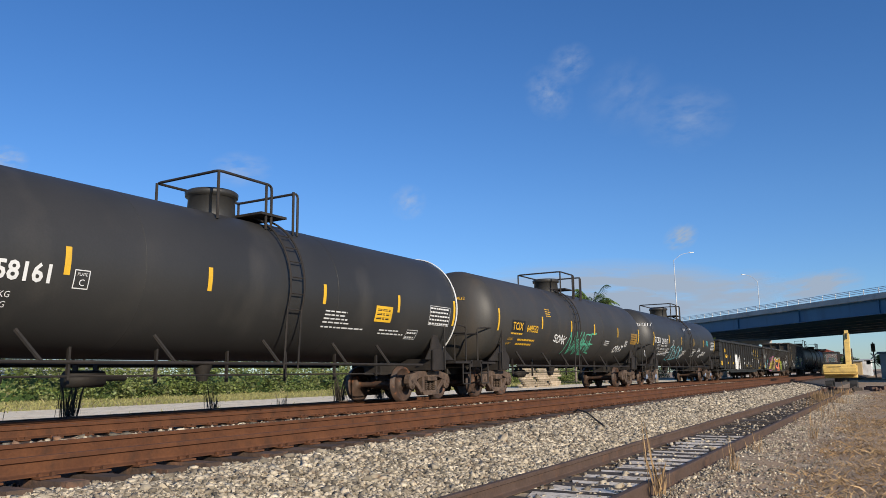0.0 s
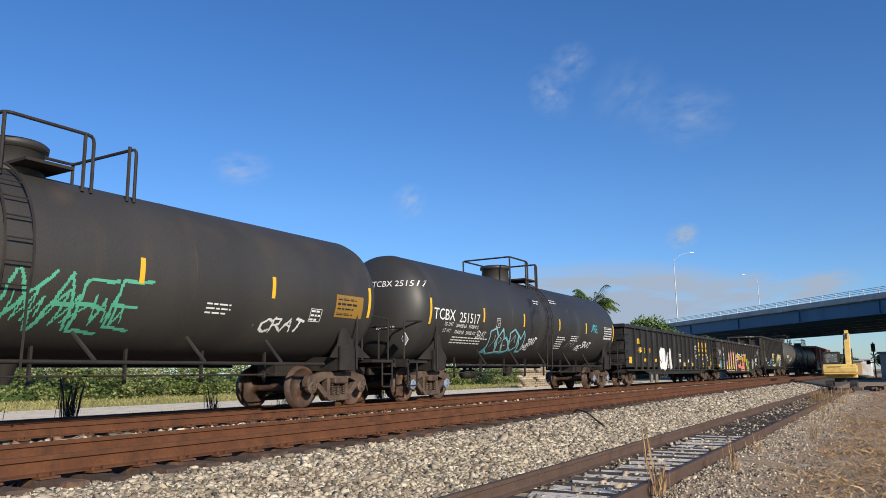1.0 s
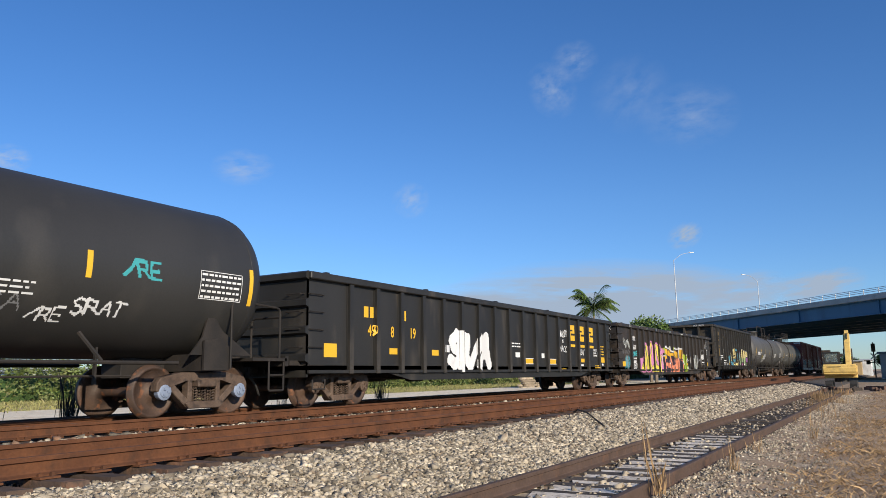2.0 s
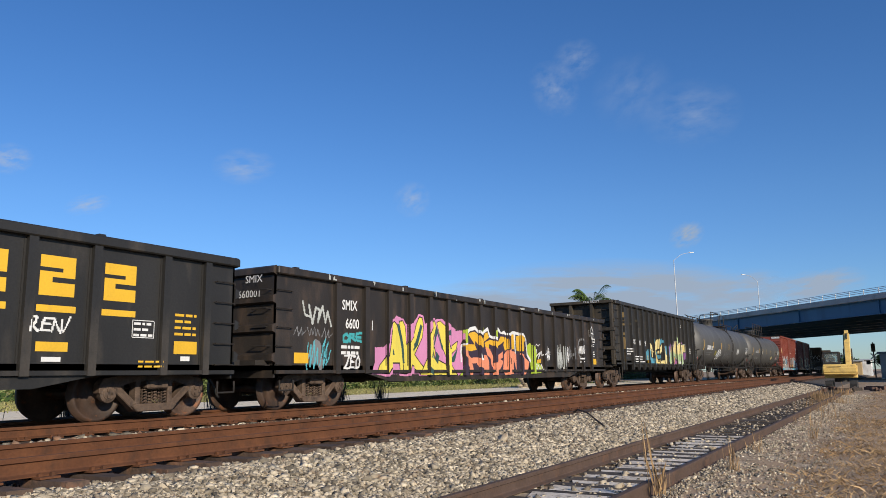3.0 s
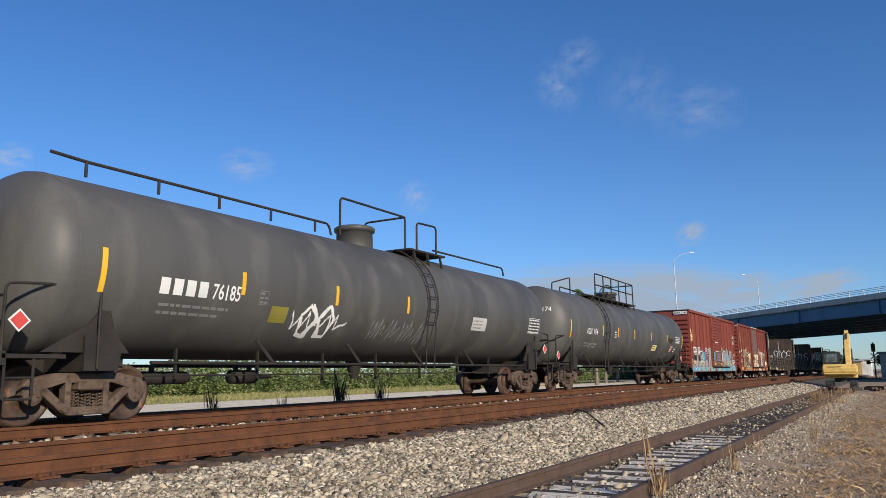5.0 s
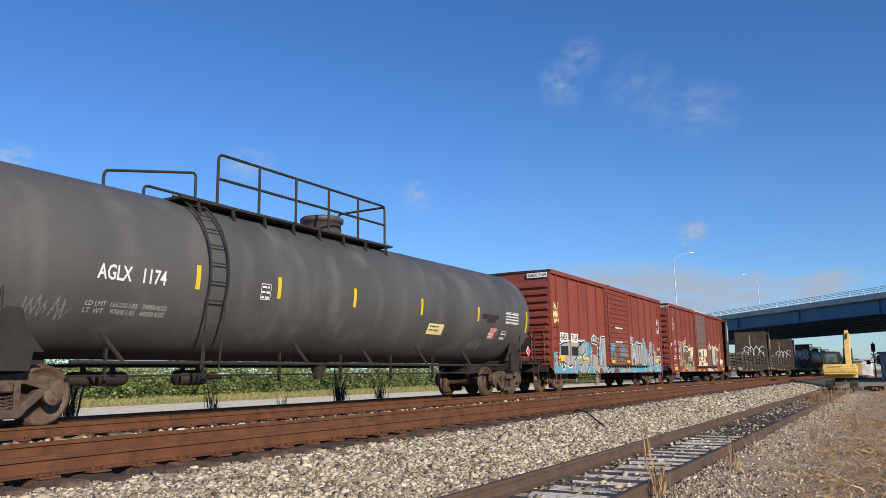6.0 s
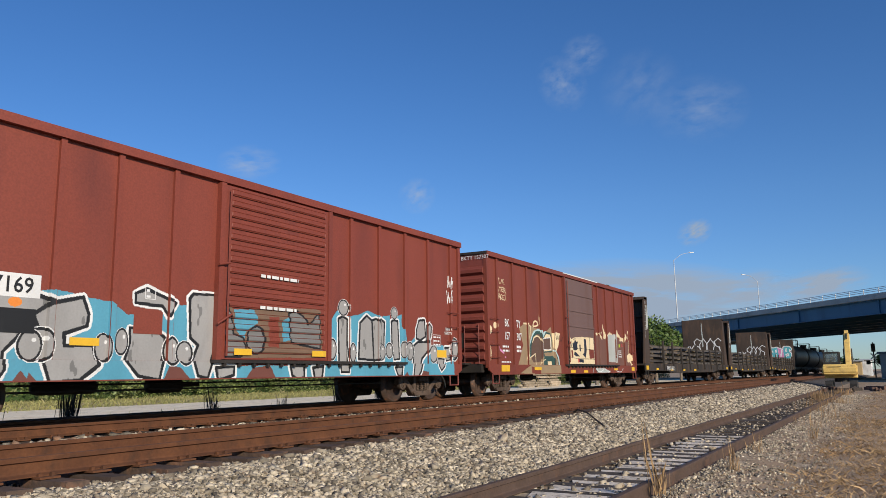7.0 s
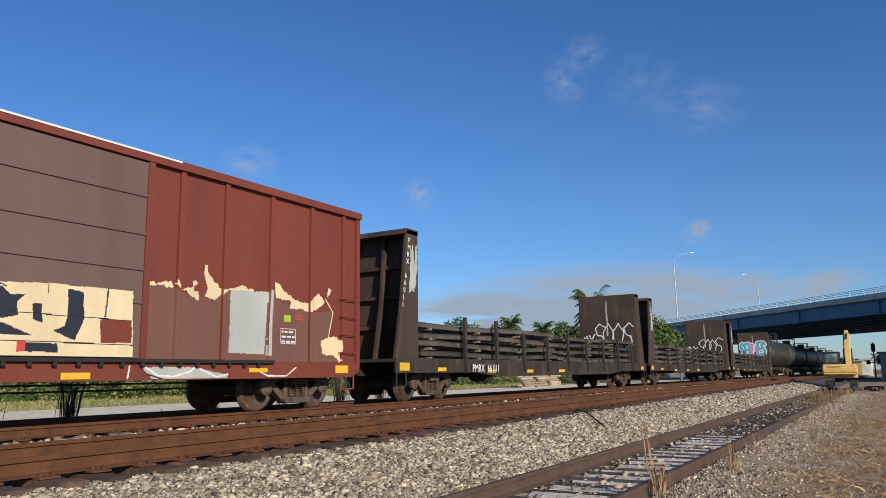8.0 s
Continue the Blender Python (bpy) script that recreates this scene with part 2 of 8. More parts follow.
def rounded(pts, r, n=3):
    """The polyline with its corners rounded off."""
    pts = [Vector(p) for p in pts]
    out = [pts[0]]
    for a, b, c in zip(pts, pts[1:], pts[2:]):
        u, w = (a - b), (c - b)
        k = min(r, u.length / 2, w.length / 2)
        p, q = b + u.normalized() * k, b + w.normalized() * k
        for i in range(n + 1):
            f = i / n
            out.append((1 - f) ** 2 * p + 2 * f * (1 - f) * b + f * f * q)
    return out + [pts[-1]]


def tubes(lines, r, n=7, bend=0.0):
    bm = bmesh.new()
    for line in lines:
        tube(bm, rounded(line, bend) if bend and len(line) > 2 else line, r, n)
    return bm


def lathe(profile, n=32, axis="X", smooth=True, close=False):
    """profile: (along, radius) pairs turned about the axis."""
    bm = bmesh.new()
    rings = []
    for a, r in profile:
        if r < 1e-5:
            rings.append([bm.verts.new((a, 0, 0) if axis == "X" else (0, a, 0) if axis == "Y" else (0, 0, a))])
            continue
        ring = []
        for k in range(n):
            c, s = r * math.cos(k * math.tau / n), r * math.sin(k * math.tau / n)
            ring.append(bm.verts.new((a, c, s) if axis == "X" else (c, a, s) if axis == "Y" else (c, s, a)))
        rings.append(ring)
    for u, w in zip(rings, rings[1:]):
        for k in range(n):
            j = (k + 1) % n
            if len(u) == 1:
                bm.faces.new((u[0], w[k], w[j]))
            elif len(w) == 1:
                bm.faces.new((u[k], w[0], u[j]))
            else:
                bm.faces.new((u[k], w[k], w[j], u[j]))
    if smooth:
        for f in bm.faces:
            f.smooth = True
    return bm


def shift(bm, x=0, y=0, z=0):
    bmesh.ops.translate(bm, verts=bm.verts[:], vec=(x, y, z))
    return bm


def prism(bm, outline, y0, y1):
    """An outline of (x, z) pairs given depth along y."""
    a = [bm.verts.new((x, y0, z)) for x, z in outline]
    b = [bm.verts.new((x, y1, z)) for x, z in outline]
    bm.faces.new(a)
    bm.faces.new(b)
    k = len(a)
    for i in range(k):
        bm.faces.new((a[i], a[(i + 1) % k], b[(i + 1) % k], b[i]))


def bar(bm, p, q, w, y0, y1):
    """A flat bar of width w from p to q in the x-z plane, y0 to y1 deep."""
    d = Vector((q[0] - p[0], q[1] - p[1]))
    s = Vector((-d.y, d.x)).normalized() * w / 2
    prism(bm, [(p[0] + s.x, p[1] + s.y), (q[0] + s.x, q[1] + s.y), (q[0] - s.x, q[1] - s.y), (p[0] - s.x, p[1] - s.y)], y0, y1)
# ---- ground, tracks ----
NEAR_C, FAR_C, SIDE_C, BACK_C = 7.54, 12.09, 3.19, 17.6       # track centre lines
GZ = -0.71


def ground_material():
    m = surface("dry_ground", (0.285, 0.195, 0.115), (0.39, 0.28, 0.175), 1.1, 0.95, 0.8, c3=(0.43, 0.345, 0.24), fine=18, amount=0.5)
    return m


bm = bmesh.new()
xs = [-300, -60, -20, 0, 10, 20, 40, 80, 160, 400, 1200, 3500]
ys = [-2500, -600, -150, -40, -10, 0, 4, 16, 24, 40, 90, 300, 900, 3000]
vv = [[bm.verts.new((x, y, GZ)) for y in ys] for x in xs]
for i in range(len(xs) - 1):
    for j in range(len(ys) - 1):
        bm.faces.new((vv[i][j], vv[i + 1][j], vv[i + 1][j + 1], vv[i][j + 1]))
ground = tagged(part("ground", bm, ground_material(), None), "dry sandy ground with short dead grass beside the tracks", "ground", kind="structure")

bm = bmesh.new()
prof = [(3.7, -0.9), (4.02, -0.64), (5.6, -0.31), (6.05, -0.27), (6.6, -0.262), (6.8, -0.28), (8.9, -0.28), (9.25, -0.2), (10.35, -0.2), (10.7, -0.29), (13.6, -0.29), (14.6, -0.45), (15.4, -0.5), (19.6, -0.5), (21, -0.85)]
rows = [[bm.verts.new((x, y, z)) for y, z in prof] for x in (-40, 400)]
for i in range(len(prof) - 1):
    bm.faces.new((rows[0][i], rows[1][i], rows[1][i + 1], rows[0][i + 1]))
tagged(part("ballast_bed", bm, BED_SHADED, None), "grey crushed stone bed under the main tracks, darkened for the shaded gaps", "track bed", kind="structure")

bm = boxed(-40, 300, 21.6, 33.5, GZ - 0.3, GZ + 0.09)
tagged(part("sand_track", bm, SANDY, None), "pale sandy service road behind the tracks", "road", kind="structure")

bm = bmesh.new()
prev = None
for i in range(90):
    x = -6 + i * 0.6
    k = 0.03 * noise.noise((x * 0.7, 8.0, 0))
    ring = [bm.verts.new((x, y, z)) for y, z in ((0.9 + k * 8, GZ - 0.02), (1.6 + k * 4, GZ + 0.03 + k), (2.15 + k, -0.632 + k), (2.345, -0.642 + k * 0.5), (2.38, GZ - 0.05))]
    if prev:
        for a, b, c, d in zip(prev, prev[1:], ring[1:], ring):
            bm.faces.new((a, b, c, d))
    prev = ring
tagged(part("siding_bank", bm, ground_material(), None), "low bank of dry soil against the old siding", "ground", kind="structure")

RAILP = [(-0.075, -0.178), (-0.075, -0.168), (-0.02, -0.150), (-0.009, -0.135), (-0.009, -0.055), (-0.037, -0.042), (-0.037, -0.008), (-0.030, 0.0),
         (0.030, 0.0), (0.037, -0.008), (0.037, -0.042), (0.009, -0.055), (0.009, -0.135), (0.02, -0.150), (0.075, -0.168), (0.075, -0.178)]


def rail_mesh(x0, x1, material, wander=0.0):
    bm = bmesh.new()
    n = max(1, int((x1 - x0) / 4)) if wander else 1
    prev = None
    for i in range(n + 1):
        x = x0 + (x1 - x0) * i / n
        dy = wander * noise.noise((x * 0.15, 3.1, 0))
        ring = [bm.verts.new((x, y + dy, z)) for y, z in RAILP]
        if prev:
            for k in range(len(ring)):
                j = (k + 1) % len(ring)
                bm.faces.new((prev[k], prev[j], ring[j], ring[k]))
        else:
            bm.faces.new(ring)
        prev = ring
    bm.faces.new(prev)
    return mesh_of(bm, material)


def tie_mesh(seed, material, half=1.30):
    rng = random.Random(seed)
    bm = boxed(-0.115, 0.115, -half, half, -0.18, 0.0)
    bmesh.ops.subdivide_edges(bm, edges=[e for e in bm.edges if abs(e.verts[0].co.y - e.verts[1].co.y) > 1], cuts=4)
    for v in bm.verts:
        v.co += Vector((rng.uniform(-0.012, 0.012), rng.uniform(-0.02, 0.02), rng.uniform(-0.012, 0.004)))
    return mesh_of(bm, material)


def plate_mesh():
    bm = boxed(-0.1, 0.1, -0.17, 0.17, 0.0, 0.018)
    for x, y in ((-0.06, -0.1), (0.06, -0.1), (-0.06, 0.1), (0.06, 0.1)):
        bx(bm, x - 0.018, x + 0.018, y - 0.018, y + 0.018, 0.015, 0.05)
    return mesh_of(bm, RAILRUST)


def track(name, yc, z, rail_m, tie_m, x0, x1, xt, step, label, skew=0.0, plates=False, tie_z=-0.196, half=1.30):
    tr = thing(name, pose(0, yc, z), label, "railway track", kind="structure")
    me = rail_mesh(x0, x1, rail_m, skew)
    for y in (-0.7525, 0.7525):
        piece("rail", me, tr, pose(0, y, 0))
    ties = [tie_mesh(k + int(yc * 10), tie_m, half) for k in range(5)]
    pl = plate_mesh() if plates else None
    rng = random.Random(int(yc * 100))
    x = xt
    while x < x1 and x < xt + 70:
        piece("tie", ties[rng.randrange(5)], tr, pose(x + rng.uniform(-0.05, 0.05), rng.uniform(-0.06, 0.06), tie_z + rng.uniform(-0.012, 0.004), 0, 0, rng.uniform(-2, 2)))
        if pl and x < xt + 45:
            for y in (-0.7525, 0.7525):
                piece("tie_plate", pl, tr, pose(x, y, tie_z))
        x += step
    if x < x1:
        far = bmesh.new()
        while x < x1 and x < 260:
            bx(far, x - 0.11, x + 0.11, -1.3, 1.3, tie_z - 0.18, tie_z)
            x += step
        tagged(part("far_ties", far, tie_m, tr), kind="stuff")
    return tr


track("track_near", NEAR_C, 0, RAILRUST, TIE, -30, 400, 1.6, 0.52, "main track with rust brown rails on dark timber ties", plates=True)
track("track_far", FAR_C, 0, RAILRUST, TIE, -30, 400, 3.0, 0.52, "main track with rusty rails under the freight train", plates=True)
track("track_side", SIDE_C, -0.51, RAILOLD, TIEOLD, -10, 62, 5.0, 0.58, "disused siding with dark weathered rails and half-buried ties", skew=0.03, tie_z=-0.170, half=1.0)
track("track_back", BACK_C, -0.24, RAILOLD, TIEOLD, -10, 300, 6.0, 0.6, "old track with dark rails behind the train", skew=0.05, tie_z=-0.19)


# ---- loose stones, grass ----
def stones_object(name, count, area, zfun, size, material, seed, label):
    rng = np.random.default_rng(seed)
    shapes = []
    for k in range(8):
        b = bmesh.new()
        q = rng.normal(0, 1, (9, 3))
        q = q / np.linalg.norm(q, axis=1, keepdims=True) * rng.uniform(0.8, 1.15, (9, 1))
        for c in q:
            b.verts.new(c)
        bmesh.ops.convex_hull(b, input=b.verts[:])
        bmesh.ops.triangulate(b, faces=b.faces[:])
        b.verts.index_update()
        v = np.array([p.co[:] for p in b.verts])
        f = np.array([[q_.index for q_ in p.verts] for p in b.faces])
        b.free()
        v = v * np.array([1.2, 0.9, 0.75])
        shapes.append((v, f))
    x, y = area(rng, count)
    z = zfun(x, y)
    V, F, base = [], [], 0
    ang = rng.uniform(0, 2 * np.pi, (count, 3))
    s = size * np.exp(rng.normal(0, 0.34, count))
    for i in range(count):
        v, f = shapes[i % 8]
        a, b, c = ang[i]
        ca, sa, cb, sb = math.cos(a), math.sin(a), math.cos(b * 0.15), math.sin(b * 0.15)
        rot = np.array([[ca, -sa, 0], [sa, ca, 0], [0, 0, 1]]) @ np.array([[1, 0, 0], [0, cb, -sb], [0, sb, cb]])
        V.append(v @ rot.T * s[i] + (x[i], y[i], z[i] + s[i] * 0.25))
        F.append(f + base)
        base += len(v)
    V, F = np.concatenate(V), np.concatenate(F)
    me = bpy.data.meshes.new(name)
    me.vertices.add(len(V))
    me.vertices.foreach_set("co", V.ravel())
    me.loops.add(F.size)
    me.loops.foreach_set("vertex_index", F.ravel().astype(np.int32))
    me.polygons.add(len(F))
    me.polygons.foreach_set("loop_start", np.arange(0, F.size, 3, dtype=np.int32))
    me.update(calc_edges=True)
    me.materials.append(material)
    return tagged(new(name, me), label, "gravel", kind="stuff")


def bed_z(x, y):
    return np.interp(y, [p[0] for p in prof], [p[1] for p in prof]) + 0.0


def shoulder(x0, x1, y0, y1, power=1.0):
    return lambda rng, n: (x0 + (x1 - x0) * rng.random(n) ** power, rng.uniform(y0, y1, n))


stones_object("ballast_stones", 64000, shoulder(3.0, 22, 4.02, 6.4, 1.3), bed_z, 0.0235, STONE, 1, "loose grey and tan crushed stone on the ballast shoulder")
stones_object("ballast_stones", 20000, shoulder(22, 60, 4.02, 6.4, 1.4), bed_z, 0.038, STONE, 2, "loose grey and tan crushed stone on the ballast shoulder")
stones_object("track_stones", 9000, shoulder(3, 45, 6.9, 11.2, 1.4), lambda x, y: bed_z(x, y) + 0.01, 0.036, STONE_RUST, 3, "rust-stained crushed stone between the main rails")
stones_object("track_stones", 5000, shoulder(3, 60, 8.95, 10.65, 1.4), lambda x, y: bed_z(x, y) + 0.02, 0.035, STONE, 4, "pale crushed stone between the two main tracks")
stones_object("siding_stones", 1500, shoulder(4.5, 40, 2.5, 3.87, 1.5), lambda x, y: x * 0 - 0.70, 0.032, STONE, 5, "pale stones between the rails of the disused siding")
stones_object("siding_stones", 9500, lambda rng, n: (6.5 + 40 * rng.random(n) ** 1.3, 2.34 - np.abs(rng.normal(0, 0.6, n))), lambda x, y: np.interp(y, [0.9, 1.6, 2.15, 2.35], [GZ, GZ + 0.03, -0.635, -0.64]), 0.018, STONE, 6, "scattered pale stones beside the siding")
stones_object("siding_stones", 3000, lambda rng, n: (5 + 30 * rng.random(n) ** 1.3, 1.7 - np.abs(rng.normal(0, 1.2, n))), lambda x, y: x * 0 + GZ, 0.009, STONE, 8, "fine pale gravel scattered on the dry ground")
stones_object("back_stones", 3000, shoulder(6, 60, 14.5, 20.5, 1.2), bed_z, 0.05, STONE_RUST, 7, "stones on the bed of the old track")

# pale sand drifted between the old ties
bm = bmesh.new()
for i in range(22):
    x = 4.71 + i * 0.58
    w = 0.13 + 0.12 * random.random()
    a, b = -0.66 + 0.1 * random.random(), 0.66 - 0.2 * random.random()
    pts = [(x - w, a), (x + w, a + 0.05), (x + w * 0.9, b), (x - w * 0.8, b - 0.1)]
    bm.faces.new([bm.verts.new((px, SIDE_C + py, -0.690 + 0.006 * random.random())) for px, py in pts])
tagged(part("sand_drifts", bm, DRIFT, None), "pale sand and fine gravel between the old ties", "sand", kind="stuff")


def blades(name, count, area, height, width, material, seed, label, z=GZ, lean=0.5):
    rng = np.random.default_rng(seed)
    x, y = area(rng, count)
    a = rng.uniform(0, 2 * np.pi, count)
    h = height * np.exp(rng.normal(0, 0.35, count))
    lx, ly = rng.normal(0, lean, count) * h, rng.normal(0, lean, count) * h
    dx, dy = np.cos(a) * width, np.sin(a) * width
    zz = np.full(count, z) if np.isscalar(z) else z(x, y)
    V = np.stack([np.stack([x - dx, y - dy, zz], 1), np.stack([x + dx, y + dy, zz], 1),
                  np.stack([x + lx * 0.4 + dx * 0.7, y + ly * 0.4 + dy * 0.7, zz + h * 0.6], 1), np.stack([x + lx, y + ly, zz + h], 1)], 1).reshape(-1, 3)
    base = np.arange(count)[:, None] * 4
    F = np.concatenate([base + [0, 1, 2], base + [0, 2, 3]], 1).reshape(-1, 3)
    me = bpy.data.meshes.new(name)
    me.vertices.add(len(V))
    me.vertices.foreach_set("co", V.ravel())
    me.loops.add(F.size)
    me.loops.foreach_set("vertex_index", F.ravel().astype(np.int32))
    me.polygons.add(len(F))
    me.polygons.foreach_set("loop_start", np.arange(0, F.size, 3, dtype=np.int32))
    me.update(calc_edges=True)
    me.materials.append(material)
    return tagged(new(name, me), label, "grass", kind="stuff")


def clumped(x0, x1, y0, y1, power, clumps, spread):
    def area(rng, n):
        cx, cy = x0 + (x1 - x0) * rng.random(clumps) ** power, rng.uniform(y0, y1, clumps)
        k = rng.integers(0, clumps, n)
        return cx[k] + rng.normal(0, spread, n), cy[k] + rng.normal(0, spread, n)
    return area


blades("dry_grass", 42000, clumped(6, 60, -7, 1.2, 1.5, 2200, 0.25), 0.045, 0.004, BLADE_DRY, 11, "short dead tan grass on the ground", lean=1.0)
blades("dry_grass", 16000, clumped(7, 25, -3, 1.3, 1.2, 900, 0.15), 0.035, 0.0035, BLADE_DRY, 12, "short dead tan grass on the ground", lean=1.2)
blades("roadside_grass", 44000, clumped(8, 110, 33.0, 48, 1.1, 1900, 0.6), 0.15, 0.02, BLADE_GREEN, 13, "green and yellow rough grass behind the tracks")
blades("roadside_grass", 4500, clumped(8, 100, 19.8, 25, 1.1, 900, 0.45), 0.11, 0.014, BLADE_GREEN, 14, "sparse green grass beside the sandy road")


def weed(x, y, z, h, n, material, label, seed, spread=0.1):
    t = blades("weed_tuft", n, lambda rng, k: (rng.normal(0, spread * 0.5, k), rng.normal(0, spread * 0.5, k)), h, 0.0028, material, seed, label, z=0.0, lean=0.1)
    t.matrix_basis = pose(x, y, z)
    return tagged(t, "", "weed", "weeds beside the tracks")


for i, (x, y, h, n) in enumerate(((8.4, 2.3, 0.40, 34), (11.0, 2.0, 0.24, 45), (13.5, 2.05, 0.27, 26), (17.0, 1.5, 0.2, 40), (27.0, 2.2, 0.2, 120), (31.0, 2.5, 0.24, 160), (38, 2.9, 0.28, 260), (44, 2.4, 0.3, 260), (24, 1.4, 0.18, 90), (34, 2.0, 0.22, 200), (41, 3.2, 0.25, 200), (20.5, 1.9, 0.2, 60), (7.5, 2.4, 0.14, 20))):
    weed(x, y, GZ + 0.03, h, n, BLADE_DRY, "tuft of tall dry straw-coloured weeds beside the siding", 30 + i, 0.1 + 0.4 * (i > 3))
for i, (x, h, n) in enumerate(((12.4, 0.75, 120), (17.3, 0.55, 80), (10.3, 0.5, 80), (23.8, 0.75, 160), (26.6, 0.7, 100), (20.5, 0.4, 60), (9.1, 0.6, 80))):
    weed(x, 18.9, -0.5, h, n, BLADE_DARK, "dark dead weed tuft beside the old track", 50 + i, 0.22)

# a loose black cable lying down the ballast
bm = tubes([[(16.5, 6.35, -0.2), (16.1, 6.1, -0.12), (15.6, 5.7, -0.16), (15.0, 5.3, -0.27), (14.6, 5.0, -0.36)]], 0.018, 6)
tagged(part("cable", bm, BLACKISH, None), "loose black cable lying on the ballast", "cable")


# ---- overpass ----
B0, BD = Vector((104.3, 0.0, 0.0)), Vector((0.748, 0.664, 0.0)).normalized()
BN = Vector((BD.y, -BD.x, 0))          # away from the camera side
if BN.x < 0:
    BN = -BN


def bridge_pose():
    m = Matrix((BD, BN, Vector((0, 0, 1)))).transposed().to_4x4()
    m.translation = B0
    return m


ov = thing("overpass", bridge_pose(), "long blue steel girder road bridge with grey concrete parapet", "bridge", kind="structure")
BL0, BL1, BW = -60.0, 75.0, 30.5
part("deck", boxed(BL0, BL1, -0.5, BW + 0.5, 8.98, 9.15), CONC, ov)
for y in (-0.55, BW + 0.2):
    part("parapet", boxed(BL0, BL1, y, y + 0.35, 9.0, 9.72, 0.04), CONC, ov)
for i, y in enumerate((0.0, 5.0, 10.0, 15.0, 20.0, 25.0, 30.1)):
    g = bmesh.new()
    zl = 7.2 if i == 0 else 7.0
    bx(g, BL0, BL1, y, y + 0.06, zl + 0.1, 8.98)
    bx(g, BL0, BL1, y - 0.22, y + 0.28, zl, zl + 0.1)
    bx(g, BL0, BL1, y - 0.2, y + 0.26, 8.86, 8.98)
    girder = part("girder", g, BLUE, ov, "blue painted steel plate girder")
    if i == 0:
        st = mesh_of(boxed(-0.012, 0.012, -0.16, 0.0, 7.3, 8.86), BLUE)
        for k in range(0, 45):
            if k % 5 == 0:
                piece("stiffener", st, girder, pose(BL0 + 1 + k * 3, 0, 0))
for k in range(0, 14):
    part("cross_brace", boxed(BL0 + 4 + k * 9.5, BL0 + 4.2 + k * 9.5, 0.06, 30.1, 7.6, 8.2), BLUE, ov)
post = mesh_of(boxed(-0.04, 0.04, -0.04, 0.04, 9.74, 10.42), GALV)
rl = bmesh.new()
for z in (9.98, 10.2, 10.4):
    tube(rl, [(BL0, -0.38, z), (BL1, -0.38, z)], 0.035, 6)
railing = part("railing", rl, GALV, ov, "grey metal railing on the parapet")
for k in range(54):
    piece("railing_post", post, railing, pose(BL0 + 0.5 + k * 2.5, -0.38, 0))
for x in (-35.0, 68.0):
    pr = bmesh.new()
    for y in (3, 11, 19, 27):
        bx(pr, x - 0.6, x + 0.6, y - 0.6, y + 0.6, GZ - 0.3, 6.2, 0.08)
    bx(pr, x - 0.7, x + 0.7, -0.2, 30.6, 6.2, 7.0, 0.05)
    part("pier", pr, CONC, ov, "grey concrete pier with round-edged columns")


def street_lamp(x, y, z, h, arm, rise, label):
    la = thing("street_lamp", bridge_pose() @ pose(x, y, z), label, "street lamp", "lamps on the overpass")
    part("pole", lathe([(0, 0.13), (h * 0.5, 0.1), (h, 0.06)], 10, "Z"), GALV, la)
    part("base", boxed(-0.2, 0.2, -0.2, 0.2, 0, 0.25, 0.03), CONC, la)
    part("arm", tubes([[(0, 0, h - 0.1), (0, arm * 0.45, h + rise * 0.75), (0, arm, h + rise)]], 0.045, 6, 0.8), GALV, la)
    hd = bmesh.new()
    k = 1 if arm > 0 else -1
    bx(hd, -0.16, 0.16, min(arm - 0.1 * k, arm + 0.8 * k), max(arm - 0.1 * k, arm + 0.8 * k), h + rise - 0.06, h + rise + 0.1, 0.03)
    part("lamp_head", hd, GALV, la)


street_lamp(52.05, 0.8, 9.15, 12.5, 3.4, 1.5, "tall grey street lamp with curved arm on the bridge")
street_lamp(69.64, BW - 0.6, 9.15, 10.92, -3.0, 1.40, "grey street lamp with curved arm on the bridge")


# ---- trees, hedge, far things ----
def leaf_cloud(bm, centre, radius, n, size, rng, flat=0.8):
    for _ in range(n):
        d = Vector((rng.gauss(0, 1), rng.gauss(0, 1), rng.gauss(0, 1))).normalized()
        p = Vector(centre) + Vector((d.x, d.y, d.z * flat)) * radius * (0.55 + 0.5 * rng.random())
        a = Vector((rng.gauss(0, 1), rng.gauss(0, 1), rng.gauss(0, 0.6))).normalized()
        b = a.cross(Vector((rng.gauss(0, 1), rng.gauss(0, 1), rng.gauss(0, 1)))).normalized()
        s = size * rng.uniform(0.6, 1.3)
        bm.faces.new([bm.verts.new(p + v) for v in (a * s, b * s * 0.5, -a * s, -b * s * 0.5)])


